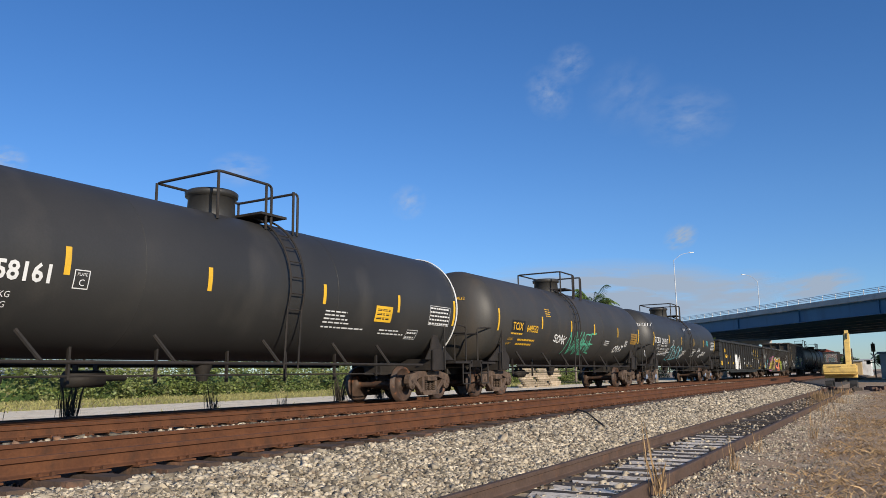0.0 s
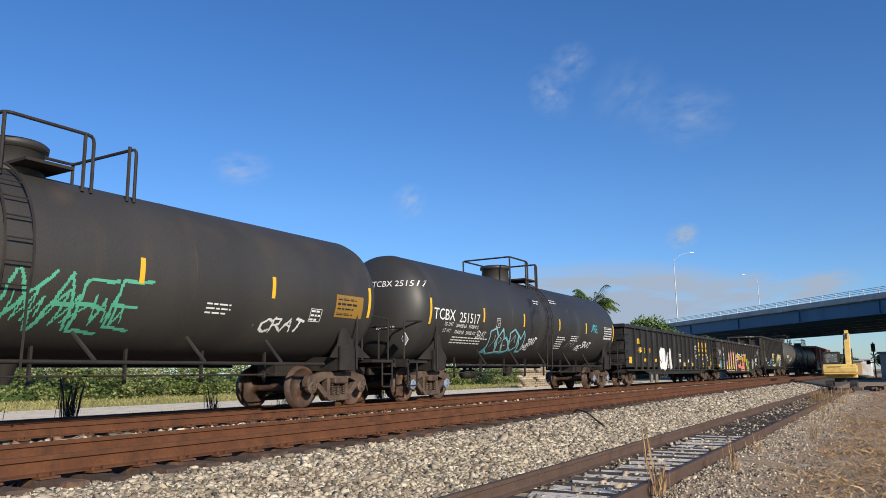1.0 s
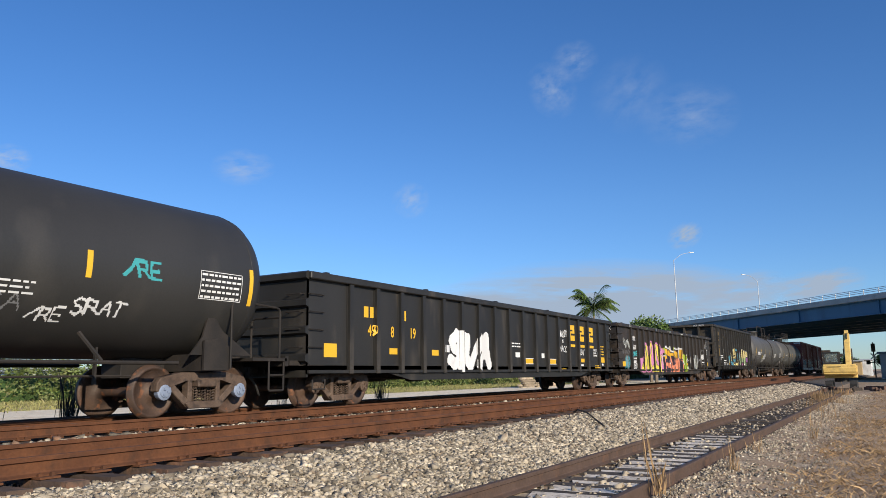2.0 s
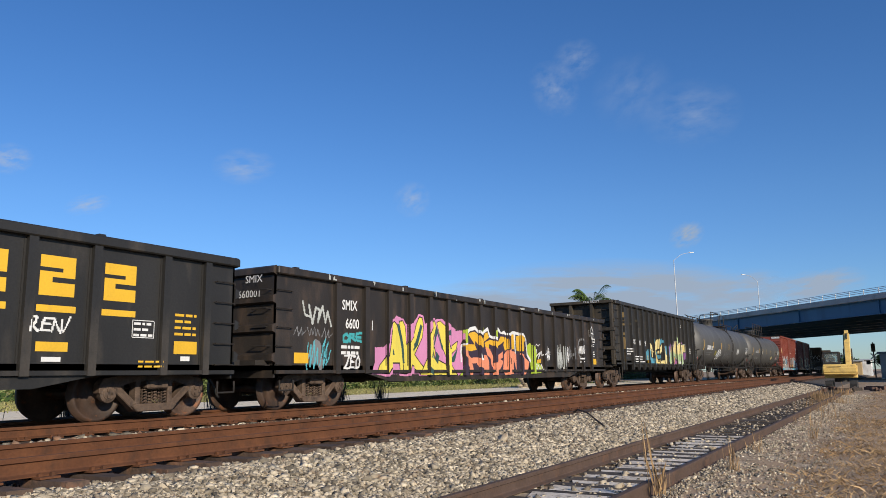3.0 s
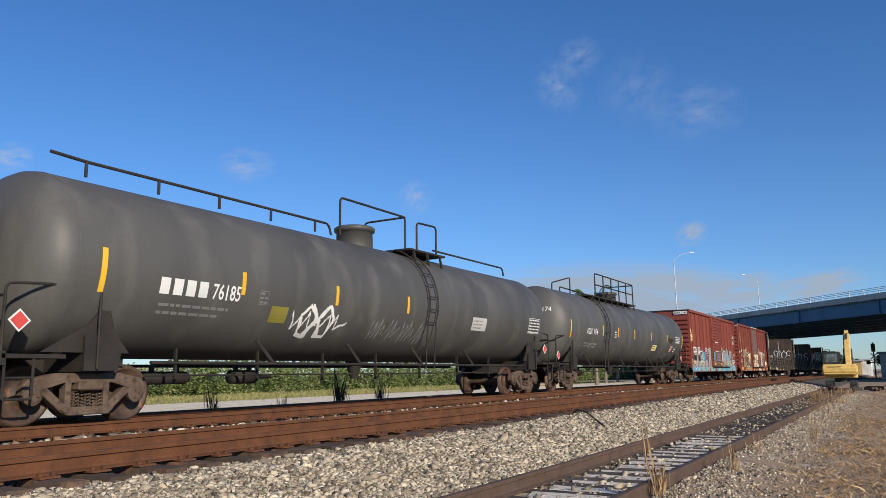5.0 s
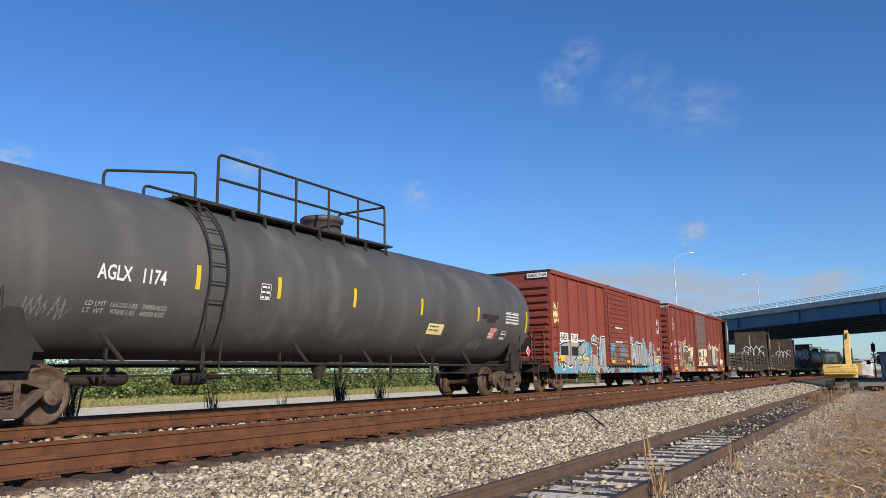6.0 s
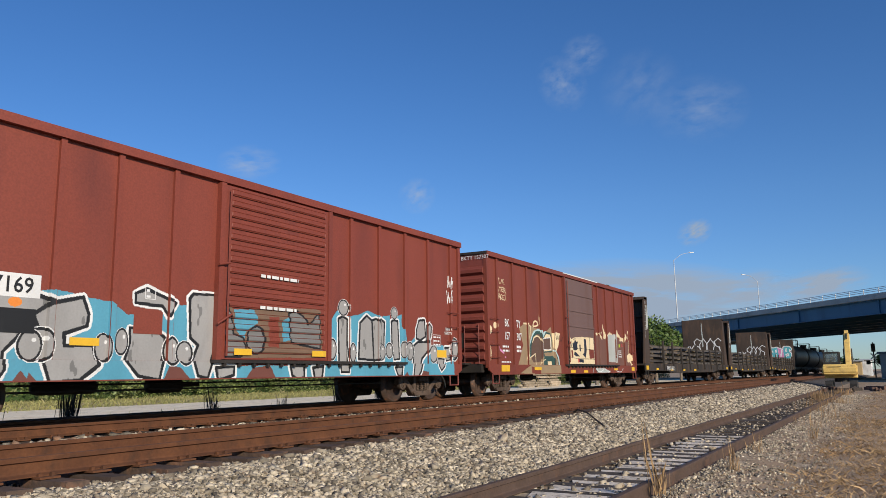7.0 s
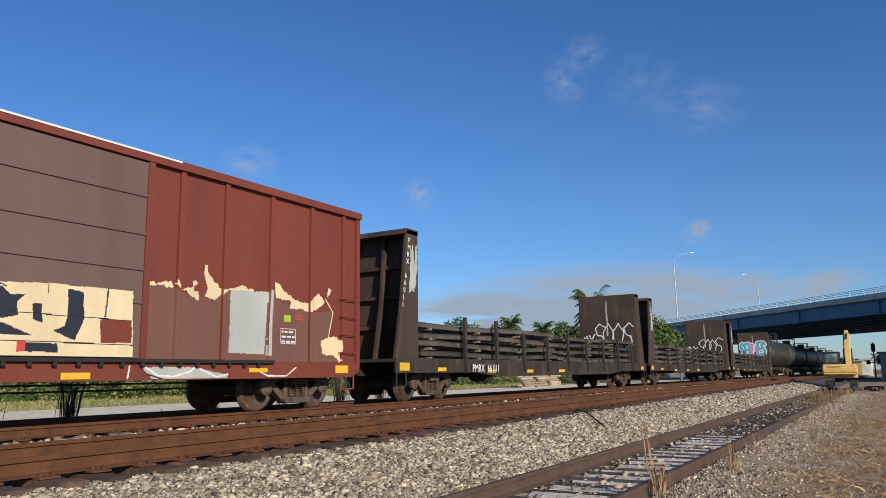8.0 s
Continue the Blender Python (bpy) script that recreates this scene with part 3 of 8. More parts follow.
def tree(x, y, h, w, seed, material, label, leaf=0.22, n=90):
    rng = random.Random(seed)
    tr = thing("tree", pose(x, y, GZ), label, "tree", "trees behind the tracks")
    tb = bmesh.new()
    top = h * 0.55
    tube(tb, [(0, 0, -0.1), (0.1, 0, top * 0.5), (0.0, 0.1, top)], 0.02 * h + 0.05, 7)
    ends = []
    for k in range(7):
        a = k * 0.9 + rng.random()
        e = Vector((math.cos(a) * w * 0.32, math.sin(a) * w * 0.32, h * rng.uniform(0.55, 0.85)))
        tube(tb, [(0, 0, top * rng.uniform(0.5, 0.9)), tuple(e * 0.6 + Vector((0, 0, h * 0.2))), tuple(e)], 0.05 + 0.004 * h, 5)
        ends.append(e)
    part("trunk", tb, BARK, tr)
    cb = bmesh.new()
    for k in range(26):
        a, r = rng.uniform(0, math.tau), w * 0.5 * rng.random() ** 0.6
        zc = h * (0.92 - 0.42 * (r / (w * 0.5)) ** 1.5 * rng.uniform(0.5, 1.1)) - 0.1 * h * rng.random()
        leaf_cloud(cb, (math.cos(a) * r, math.sin(a) * r, zc), w * rng.uniform(0.09, 0.17), n, leaf, rng)
    for k in range(14):
        a, r = rng.uniform(0, math.tau), w * 0.45 * rng.random() ** 0.5
        leaf_cloud(cb, (math.cos(a) * r, math.sin(a) * r, h * rng.uniform(0.28, 0.6)), w * rng.uniform(0.09, 0.15), n // 2, leaf, rng)
    part("crown", cb, material, tr)
    return tr


def palm(x, y, h, size, seed, label):
    rng = random.Random(seed)
    pa = thing("palm_tree", pose(x, y, GZ), label, "palm tree", "palms behind the tracks")
    part("trunk", lathe([(0, 0.26), (0.4, 0.2), (h * 0.5, 0.17), (h * 0.85, 0.15), (h, 0.1)], 9, "Z"), BARK, pa)
    part("crownshaft", lathe([(h * 0.97, 0.13), (h + 0.5, 0.12), (h + 1.0, 0.05), (h + 1.05, 0)], 8, "Z"), LEAF, pa)
    for k in range(44):
        a = k * 2.39996 + rng.uniform(-0.2, 0.2)
        up = rng.uniform(-0.7, 1.9)
        L = size * rng.uniform(0.8, 1.1)
        f = bmesh.new()
        pts = []
        for i in range(9):
            s = i / 8
            pts.append(Vector((s * L * (1 - 0.18 * s), 0, s * L * up * 0.95 - s * s * L * (0.42 + 0.4 * up))))
        tube(f, [tuple(p) for p in pts], 0.025, 4)
        for i in range(26):
            s = 0.12 + 0.88 * i / 25
            j = min(int(s * 8), 7)
            p = pts[j].lerp(pts[j + 1], s * 8 - j)
            ll = size * 0.3 * math.sin(math.pi * min(1, 0.15 + s * 0.8)) * rng.uniform(0.8, 1.1)
            for sd in (-1, 1):
                q = p + Vector((ll * 0.35, sd * ll * 0.75, -ll * rng.uniform(0.35, 0.75)))
                f.faces.new([f.verts.new(v) for v in (p + Vector((-0.05, 0, 0)), p + Vector((0.06, 0, 0)), q)])
        me = mesh_of(f, LEAF)
        piece("frond", me, pa, pose(0, 0, h + 0.7, 0, 0, math.degrees(a)))
    return pa


palm(81.8, 28.6, 8.0, 3.3, 1, "tall palm with a dense feathery green crown")
for i, (x, y, h, s) in enumerate(((109, 51.9, 8.6, 2.4), (112, 47.7, 7.6, 2.2), (116, 44, 7.2, 2.0))):
    palm(x, y, h, s, 5 + i, "distant feathery palm among the trees")
for i, (x, y, h, w) in enumerate(((95, 25.5, 8.4, 7.0), (100, 27.5, 9.2, 7.5), (103, 33, 8.2, 7.0), (92, 31, 7.0, 6.0), (112, 26.5, 7.6, 6.0), (118, 24.0, 7.2, 5))):
    tree(x, y, h, w, 20 + i, LEAF if i != 4 else LEAF_DEEP, "leafy green tree with a broad uneven crown")
for i in range(13):
    f = i / 12
    tree(80 + 60 * f + (i % 3) * 3, 92 - 36 * f - (i % 2) * 4, 10.2 + (i * 7 % 5) * 0.5, 8.5 + (i % 3), 60 + i, LEAF_DEEP if i % 2 else LEAF, "distant leafy tree in a row beyond the tracks", 0.34, 46)

hb = bmesh.new()
hr = random.Random(4)
for k in range(1700):
    x = 20 + 170 * hr.random() ** 1.3
    leaf_cloud(hb, (x, 47.5 + hr.uniform(0, 4) , GZ + hr.uniform(0.2, 2.9) * (0.85 + 0.3 * noise.noise((x * 0.12, 0, 0)))), hr.uniform(0.5, 0.95), 46, 0.13, hr)
# solid filler behind the leaves; its deeper green stands in for inner shade
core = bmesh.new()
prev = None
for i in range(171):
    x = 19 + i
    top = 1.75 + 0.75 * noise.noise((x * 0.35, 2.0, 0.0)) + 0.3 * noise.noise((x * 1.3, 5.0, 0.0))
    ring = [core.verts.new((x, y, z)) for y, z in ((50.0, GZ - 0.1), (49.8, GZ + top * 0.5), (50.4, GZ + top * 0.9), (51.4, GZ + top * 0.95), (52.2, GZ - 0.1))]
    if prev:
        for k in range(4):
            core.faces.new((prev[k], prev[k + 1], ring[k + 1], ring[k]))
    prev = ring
tagged(part("hedge_core", core, LEAF_DEEP, None), "dense inside of the long shrub hedge, its shade painted as deep green", "hedge", kind="stuff")
tagged(part("hedge", hb, HEDGE_LEAF, None), "long low hedge of bright green leafy shrubs", "hedge", kind="stuff")


def hut(name, x, y, lx, ly, h, material, label, category):
    b = thing(name, pose(x, y, GZ), label, category)
    part("wall", boxed(0, lx, 0, ly, 0, h), material, b)
    r = bmesh.new()
    prism(r, [(-0.3, h), (lx + 0.3, h), (lx + 0.1, h + 0.25), (0.1, h + 0.25)], -0.3, ly + 0.3)
    part("roof", r, GREY_WALL, b)
    dm = mesh_of(boxed(0, 1.6, -0.03, 0.02, 0.02, 1.9), GREY_WALL)
    for k in range(int(lx // 5)):
        piece("door", dm, b, pose(1.2 + k * 5, 0, 0))
    return b


hut("storage_building", 31, 53.5, 12, 6, 2.1, WHITE_WALL, "low white storage building behind the hedge", "building")
hut("warehouse", 172, 3.8, 16, 1.6, 3.1, WHITE_WALL, "low white warehouse far down the line", "building")
hut("equipment_hut", 118, -1.95, 6, 3.4, 3.4, GREY_WALL, "grey trackside equipment hut", "hut")
hut("yard_shed", 160, 5.0, 4, 1.4, 2.8, TAN_WALL, "tan yard shed far down the line", "shed")
for i, (x, y) in enumerate(((205, 9.2), (226, 1.5))):
    tree(x, y, 4.8 + i, 4.5, 90 + i, LEAF_DEEP, "distant dark green tree at the end of the line", 0.4, 30)

sg = thing("railway_signal", pose(139.5, 2.5, GZ), "dark railway signal mast with crossbuck and lamps", "railway signal")
part("mast", lathe([(0, 0.11), (5.6, 0.08)], 8, "Z"), BLACKISH, sg)
part("signal_head", boxed(-0.12, 0.12, -0.3, 0.3, 4.1, 5.4, 0.05), BLACKISH, sg)
lm = bmesh.new()
bx(lm, -0.08, 0.08, -1.0, 1.0, 2.35, 2.5)
for y in (-0.85, 0.85):
    bx(lm, -0.1, 0.1, y - 0.3, y + 0.3, 2.1, 2.75, 0.06)
part("flasher_arm", lm, BLACKISH, sg)
cb = bmesh.new()
for s in (1, -1):
    d = bmesh.new()
    bx(d, -0.02, 0.02, -0.6, 0.6, -0.09, 0.09)
    bmesh.ops.rotate(d, verts=d.verts[:], matrix=Matrix.Rotation(radians(45 * s), 3, "X"))
    bmesh.ops.translate(d, verts=d.verts[:], vec=(-0.11 - 0.045 * (s > 0), 0, 3.4))
    tmp = bpy.data.meshes.new("tmp")
    d.to_mesh(tmp)
    d.free()
    cb.from_mesh(tmp)
part("crossbuck", cb, P_WHITE, sg, "white crossed boards")

# stacked timber behind the tracks
pile = thing("timber_pile", pose(66.2, 30.5, GZ), "long stack of weathered pale timber ties", "timber pile")
PALE_TIE = surface("bleached_timber", (0.34, 0.27, 0.19), (0.46, 0.38, 0.28), 0.4, 0.9, 0.3, c3=(0.2, 0.15, 0.10), amount=0.4, each=0.3)
pm = mesh_of(boxed(0, 2.6, 0, 0.24, 0, 0.19, 0.01), PALE_TIE)
for k in range(10):
    for j in range(2):
        for i in range(3):
            piece("timber", pm, pile, pose(i * 3.2 + 0.25 * ((k * 3 + j + i * 2) % 4), j * 0.32, k * 0.215, 0, 0, (k * 7 + j * 5 + i * 3) % 5 - 2))

# ---- excavator ----
ex = thing("excavator", pose(62.0, 3.3, GZ) @ Matrix.Scale(0.9, 4), "yellow tracked excavator seen from behind, boom raised, on the old siding", "excavator")
for y in (-0.85, 0.85):
    c = bmesh.new()
    prism(c, [(-1.4, 0.12), (-1.25, 0.0), (1.25, 0.0), (1.4, 0.12), (1.45, 0.4), (1.3, 0.62), (-1.3, 0.62), (-1.45, 0.4)], y - 0.25, y + 0.25)
    crawler = part("crawler_track", c, BLACKISH, ex, "muddy black crawler track")
    pad = mesh_of(boxed(-0.07, 0.07, -0.27, 0.27, -0.03, 0.012), BLACKISH)
    for k in range(14):
        piece("track_pad", pad, crawler, pose(-1.25 + k * 0.19, y, 0.635))
part("slew_ring", lathe([(0.55, 0.5), (0.85, 0.5)], 20, "Z"), BLACKISH, ex)
b = bmesh.new()
prism(b, [(-1.35, 1.1), (-1.45, 1.25), (-1.45, 1.75), (-1.3, 1.93), (-0.6, 1.95), (-0.6, 1.05), (-1.2, 1.05)], -1.24, 1.24)
bmesh.ops.bevel(b, geom=b.edges[:], offset=0.1, segments=2, affect="EDGES")
part("counterweight", b, CAT, ex, "rounded yellow counterweight")
part("body", boxed(-0.6, 1.1, -1.15, 1.15, 0.85, 1.65, 0.05), CAT, ex)
part("engine_vent", boxed(-1.462, -1.44, -0.1, 0.8, 1.72, 1.76), BLACKISH, ex)
cabp = bmesh.new()
for x in (-0.45, 1.05):
    for y in (0.05, 1.1):
        bx(cabp, x - 0.06, x + 0.06, y - 0.06, y + 0.06, 1.65, 2.85)
bx(cabp, -0.54, 1.14, -0.03, 1.19, 2.82, 2.95, 0.04)
bx(cabp, -0.52, 1.12, -0.01, 1.17, 1.65, 2.1)
cab = part("cab", cabp, BLACKISH, ex, "dark-framed glazed operator cab")
part("window", boxed(-0.47, -0.45, 0.12, 1.03, 2.11, 2.81), glass, cab)
part("window", boxed(-0.38, 0.98, 1.11, 1.13, 2.11, 2.81), glass, cab)
part("seat", boxed(0.0, 0.4, 0.35, 0.8, 1.66, 2.5, 0.05), BLACKISH, cab)
bo = bmesh.new()
prism(bo, [(0.5, 1.3), (1.0, 1.3), (1.7, 3.3), (2.3, 4.2), (2.05, 4.5), (1.2, 3.6), (0.45, 1.9)], -0.78, -0.36)
bmesh.ops.bevel(bo, geom=bo.edges[:], offset=0.03, segments=1, affect="EDGES")
part("boom", bo, CAT, ex)
st = bmesh.new()
prism(st, [(1.95, 4.5), (2.15, 4.75), (2.5, 4.6), (3.2, 1.6), (3.0, 1.5)], -0.7, -0.42)
stick = part("stick", st, CAT, ex)
part("bucket", boxed(2.7, 3.5, -1.0, -0.1, 0.9, 1.6, 0.1), BLACKISH, ex)
part("cylinder", tubes([[(0.9, -0.86, 1.5), (1.4, -0.86, 3.2)], [(0.9, -0.28, 1.5), (1.4, -0.28, 3.2)], [(1.4, -0.57, 4.0), (2.2, -0.57, 4.65)]], 0.05, 8), BLACKISH, ex)
part("hose", tubes([[(0.6, -0.3, 1.6), (1.0, -0.33, 3.2), (2.0, -0.34, 4.4)]], 0.03, 6, 0.3), BLACKISH, ex)

# scrap lying before the excavator
for i, (x, y, a) in enumerate(((57.5, 3.4, 20), (56.2, 2.2, -15), (58.4, 1.2, 40), (60, 0.0, 75), (53.8, 3.9, 5), (59.5, 4.6, 60), (55, 1.0, 10))):
    sc = bmesh.new()
    for k in range(3):
        bx(sc, -0.9 + 0.2 * k, 0.8 - 0.1 * k, -0.12 + k * 0.16, 0.02 + k * 0.16, 0.0, 0.14 + 0.06 * ((k + i) % 3))
    ob = part("scrap_timber", sc, TIEOLD if i % 2 else RUST, None)
    ob.matrix_basis = pose(x, y, GZ - 0.01, 0, 0, a)
    tagged(ob, "heap of broken old ties and rusty scrap", "scrap", "scrap round the excavator")
# ---- marks on the cars: lettering, stripes, sprayed paint ----
def flat_side(hw, posts=(), width=0.1, depth=0.08):
    posts = np.array(posts)

    def f(u, v, off):
        out = np.full(np.shape(u), hw + off, dtype=float)
        if len(posts):
            near = np.abs(np.asarray(u)[..., None] - posts).min(-1)
            out = out + np.where(near < width / 2, depth, 0.0)
        return -out, v
    return f


def tank_side(radius, zc):
    def f(u, v, off):
        d = np.clip((np.asarray(v) - zc) / radius, -0.995, 0.995)
        return -(radius + off) * np.sqrt(1 - d * d), zc + d * (radius + off)
    return f


def patch(parent, name, surf, rects, material, off=0.004, label="", slant=0.0):
    """Flat marks (u0, u1, v0, v1) laid on a side."""
    if name in ("reflector", "white_mark") and len(rects) > 1:
        return [patch(parent, name, surf, [r], material, off, label, slant) for r in rects]
    bm = bmesh.new()
    for u0, u1, v0, v1 in rects:
        n = max(1, int((v1 - v0) / 0.08))
        prev = None
        for i in range(n + 1):
            v = v0 + (v1 - v0) * i / n
            du = slant * (v - v0)
            pair = []
            for u in (u0 + du, u1 + du):
                y, z = surf(np.array([u]), np.array([v]), off)
                pair.append(bm.verts.new((u, float(np.ravel(y)[0]), float(np.ravel(z)[0]))))
            if prev:
                bm.faces.new((prev[0], prev[1], pair[1], pair[0]))
            prev = pair
    return part(name, bm, material, parent, label)


def lettering(parent, body, u, v, size, surf, material, off=0.012, wide=1.0, name="lettering", heavy=0.0, turn=None):
    """Words laid on a side: u is the start, v the baseline, size the capital height. turn: puts them on another face instead."""
    cu = bpy.data.curves.new("text", "FONT")
    cu.body, cu.size, cu.resolution_u, cu.offset = body, size / 0.69, 2, heavy
    tmp = bpy.data.objects.new("text", cu)
    scene.collection.objects.link(tmp)
    me = bpy.data.meshes.new_from_object(tmp.evaluated_get(bpy.context.evaluated_depsgraph_get()))
    bpy.data.objects.remove(tmp)
    me.materials.clear()
    me.materials.append(material)
    n = len(me.vertices)
    co = np.empty(n * 3)
    me.vertices.foreach_get("co", co)
    co = co.reshape(-1, 3)
    uu, vv_ = u + co[:, 0] * wide, v + co[:, 1]
    if turn:
        out = np.array([turn(a, b) for a, b in zip(uu, vv_)])
    else:
        y, z = surf(uu, vv_, off)
        out = np.stack([uu, y, z], 1)
    me.vertices.foreach_set("co", out.ravel())
    me.update()
    return piece(name, me, parent)


def small_print(parent, u, v, w, rows, surf, material, gap=0.075, tall=0.035, seed=0, name="small_print"):
    rng = random.Random(seed)
    rects = []
    for r in range(rows):
        x, end = u, u + w * rng.uniform(0.7, 1.0)
        while x < end:
            k = rng.uniform(0.08, 0.22)
            rects.append((x, min(x + k, end), v - r * gap, v - r * gap + tall))
            x += k + 0.035
    return patch(parent, name, surf, rects, material, 0.005)


STROKES = {"A": "0,0 .5,1 1,0;.2,.4 .8,.4", "B": "0,0 0,1 .8,.9 .7,.55 0,.5;.7,.55 1,.25 .8,0 0,0", "C": "1,.85 .5,1 .05,.6 .1,.2 .5,0 1,.15", "D": "0,0 0,1 .7,.9 1,.5 .7,.1 0,0",
           "E": "1,1 .1,.95 0,.5 .1,.05 1,0;0,.5 .8,.5", "I": ".5,0 .5,.7", "K": "0,0 0,1;1,1 0,.45 1,0", "M": "0,0 .2,1 .5,.35 .8,1 1,0", "N": "0,0 .1,1 .9,0 1,1", "O": ".5,1 0,.6 .2,0 .8,0 1,.6 .5,1",
           "R": "0,0 0,1 .8,.9 .7,.5 0,.5;.4,.5 1,0", "S": "1,.85 .5,1 .05,.8 .3,.55 .8,.45 .95,.2 .5,0 0,.15", "T": "0,1 1,.95;.5,.95 .45,0", "U": "0,1 .1,.2 .5,0 .9,.2 1,1", "X": "0,0 1,1;0,1 1,0",
           "Y": "0,1 .5,.5 1,1;.5,.5 .4,0", "Z": "0,1 1,1 0,0 1,.05", "w": "0,.9 .15,0 .3,.8 .45,.1 .6,1 .75,.05 .9,.7 1,.2", "l": "0,.1 .3,1 .35,0 .6,.9 .6,.1 1,.6"}


def ripple(U, V, seed, f=2.0):
    r = np.random.default_rng(seed)
    s = 0
    for k in range(5):
        a, b, c = r.uniform(0, 6.28), f * (1.7 ** k), r.uniform(0, 6.28)
        s = s + np.sin(U * b * math.cos(a) + V * b * math.sin(a) + c) / (1.3 ** k)
    return s / 2.2


def word(text, x, z, w, h, width, slant=0.0, gap=0.18, seed=0):
    """A mask of thick letter strokes that fill the width w and height h."""
    segs = []
    rng = random.Random(seed)
    cell = w / (len(text) + gap * (len(text) - 1))
    for i, ch in enumerate(text):
        cx, dz, k = x + i * cell * (1 + gap), h * rng.uniform(-0.05, 0.05), rng.uniform(-0.12, 0.12)
        for line in STROKES.get(ch, "0,0 1,1").split(";"):
            p = [tuple(float(q) for q in s.split(",")) for s in line.split()]
            p = [(cx + a * cell + (slant + k) * b * h, z + dz + b * h) for a, b in p]
            segs += list(zip(p, p[1:]))

    def f(U, V):
        U2, V2 = U + 0.05 * ripple(U, V, seed + 1, 2.5), V + 0.05 * ripple(U, V, seed + 2, 2.5)
        d = np.full(U.shape, 9.0)
        for (ax, az), (bx_, bz) in segs:
            ex, ez = bx_ - ax, bz - az
            t = np.clip(((U2 - ax) * ex + (V2 - az) * ez) / (ex * ex + ez * ez + 1e-9), 0, 1)
            d = np.minimum(d, np.hypot(U2 - ax - t * ex, V2 - az - t * ez))
        return d < width / 2
    return f


def ell(u, v, ru, rv, seed=0, rough=0.15):
    return lambda U, V: ((U - u) / ru) ** 2 + ((V - v) / rv) ** 2 < 1 + rough * 2 * ripple(U, V, seed, 3)


def zone(u0, u1, v0, v1, seed=0, rough=0.06):
    return lambda U, V: (U > u0 + rough * ripple(U, V, seed, 4)) & (U < u1 + rough * ripple(U, V, seed + 1, 4)) & (V > v0 + rough * ripple(U, V, seed + 2, 4)) & (V < v1 + rough * ripple(U, V, seed + 3, 4))


def stroke(pts, width, seed=0):
    """A mask of one sprayed line along the points, a little unsteady in width."""
    def f(U, V):
        us, vs = [p[0] for p in pts], [p[1] for p in pts]
        near = (U > min(us) - width) & (U < max(us) + width) & (V > min(vs) - width) & (V < max(vs) + width)
        P, Q = U[near], V[near]
        d = np.full(P.shape, 9.0)
        for (ax_, az), (ex, ez) in zip(pts, pts[1:]):
            ex, ez = ex - ax_, ez - az
            t = np.clip(((P - ax_) * ex + (Q - az) * ez) / (ex * ex + ez * ez + 1e-9), 0, 1)
            d = np.minimum(d, np.hypot(P - ax_ - t * ex, Q - az - t * ez))
        hit = np.zeros(U.shape, bool)
        hit[near] = d < width / 2 * (1 + 0.25 * ripple(P, Q, seed, 3))
        return hit
    return f


def path_of(text):
    return [tuple(float(q) for q in p.split(",")) for p in text.split()]


def fill(text, rough=0.008):
    """A mask of the area inside an outline of u,v pairs, its edge unsteady by rough metres."""
    pts = path_of(text)

    def f(U, V):
        U, V = U + rough * ripple(U, V, 7, 11), V + rough * ripple(U, V, 8, 11)
        inside = np.zeros(U.shape, bool)
        for (a, b), (c, d) in zip(pts, pts[1:] + pts[:1]):
            if b != d:
                inside ^= ((V < b) != (V < d)) & (U < (c - a) * (V - b) / (d - b) + a)
        return inside
    return f


def line(text, width):
    return stroke(path_of(text), width, 2)


def outlined(text, width):
    pts = path_of(text)
    return stroke(pts + pts[:1], width, 3)


def letters(outlines, body, halo, halo_w, edge, edge_w, lower=None):
    """Sprayed letters: a soft halo behind, the body, its lower shade and the drawn edge."""
    out = [(outlined(o, halo_w), halo) for o in outlines]
    for o in outlines:
        out.append((fill(o), body))
        if lower:
            out.append((both(fill(o), lower[0]), lower[1]))
        out.append((outlined(o, edge_w), edge))
    return out


def bubbles(ovals):
    """Round silver bubbles with a white halo, a black edge and a highlight."""
    out = []
    for k, o in enumerate(ovals):
        u, v, a, b = (float(q) for q in o.split(","))
        out += [(ell(u, v, a * 1.24, b * 1.18, k, 0.08), P_WHITE), (ell(u, v, a * 1.15, b * 1.12, k, 0.05), P_BLACK), (ell(u, v, a * 0.93, b * 0.94, k, 0.02), P_SILVER),
                (both(ell(u, v, a * 0.93, b * 0.94, k, 0.02), spots(66, 7, 0.9)), P_SILVER_DARK), (ell(u + a * 0.35, v + b * 0.4, a * 0.2, b * 0.15), P_WHITE)]
    return out


def both(a, b):
    return lambda U, V: a(U, V) & b(U, V)


def spots(seed, f, level):
    return lambda U, V: ripple(U, V, seed, f) > level


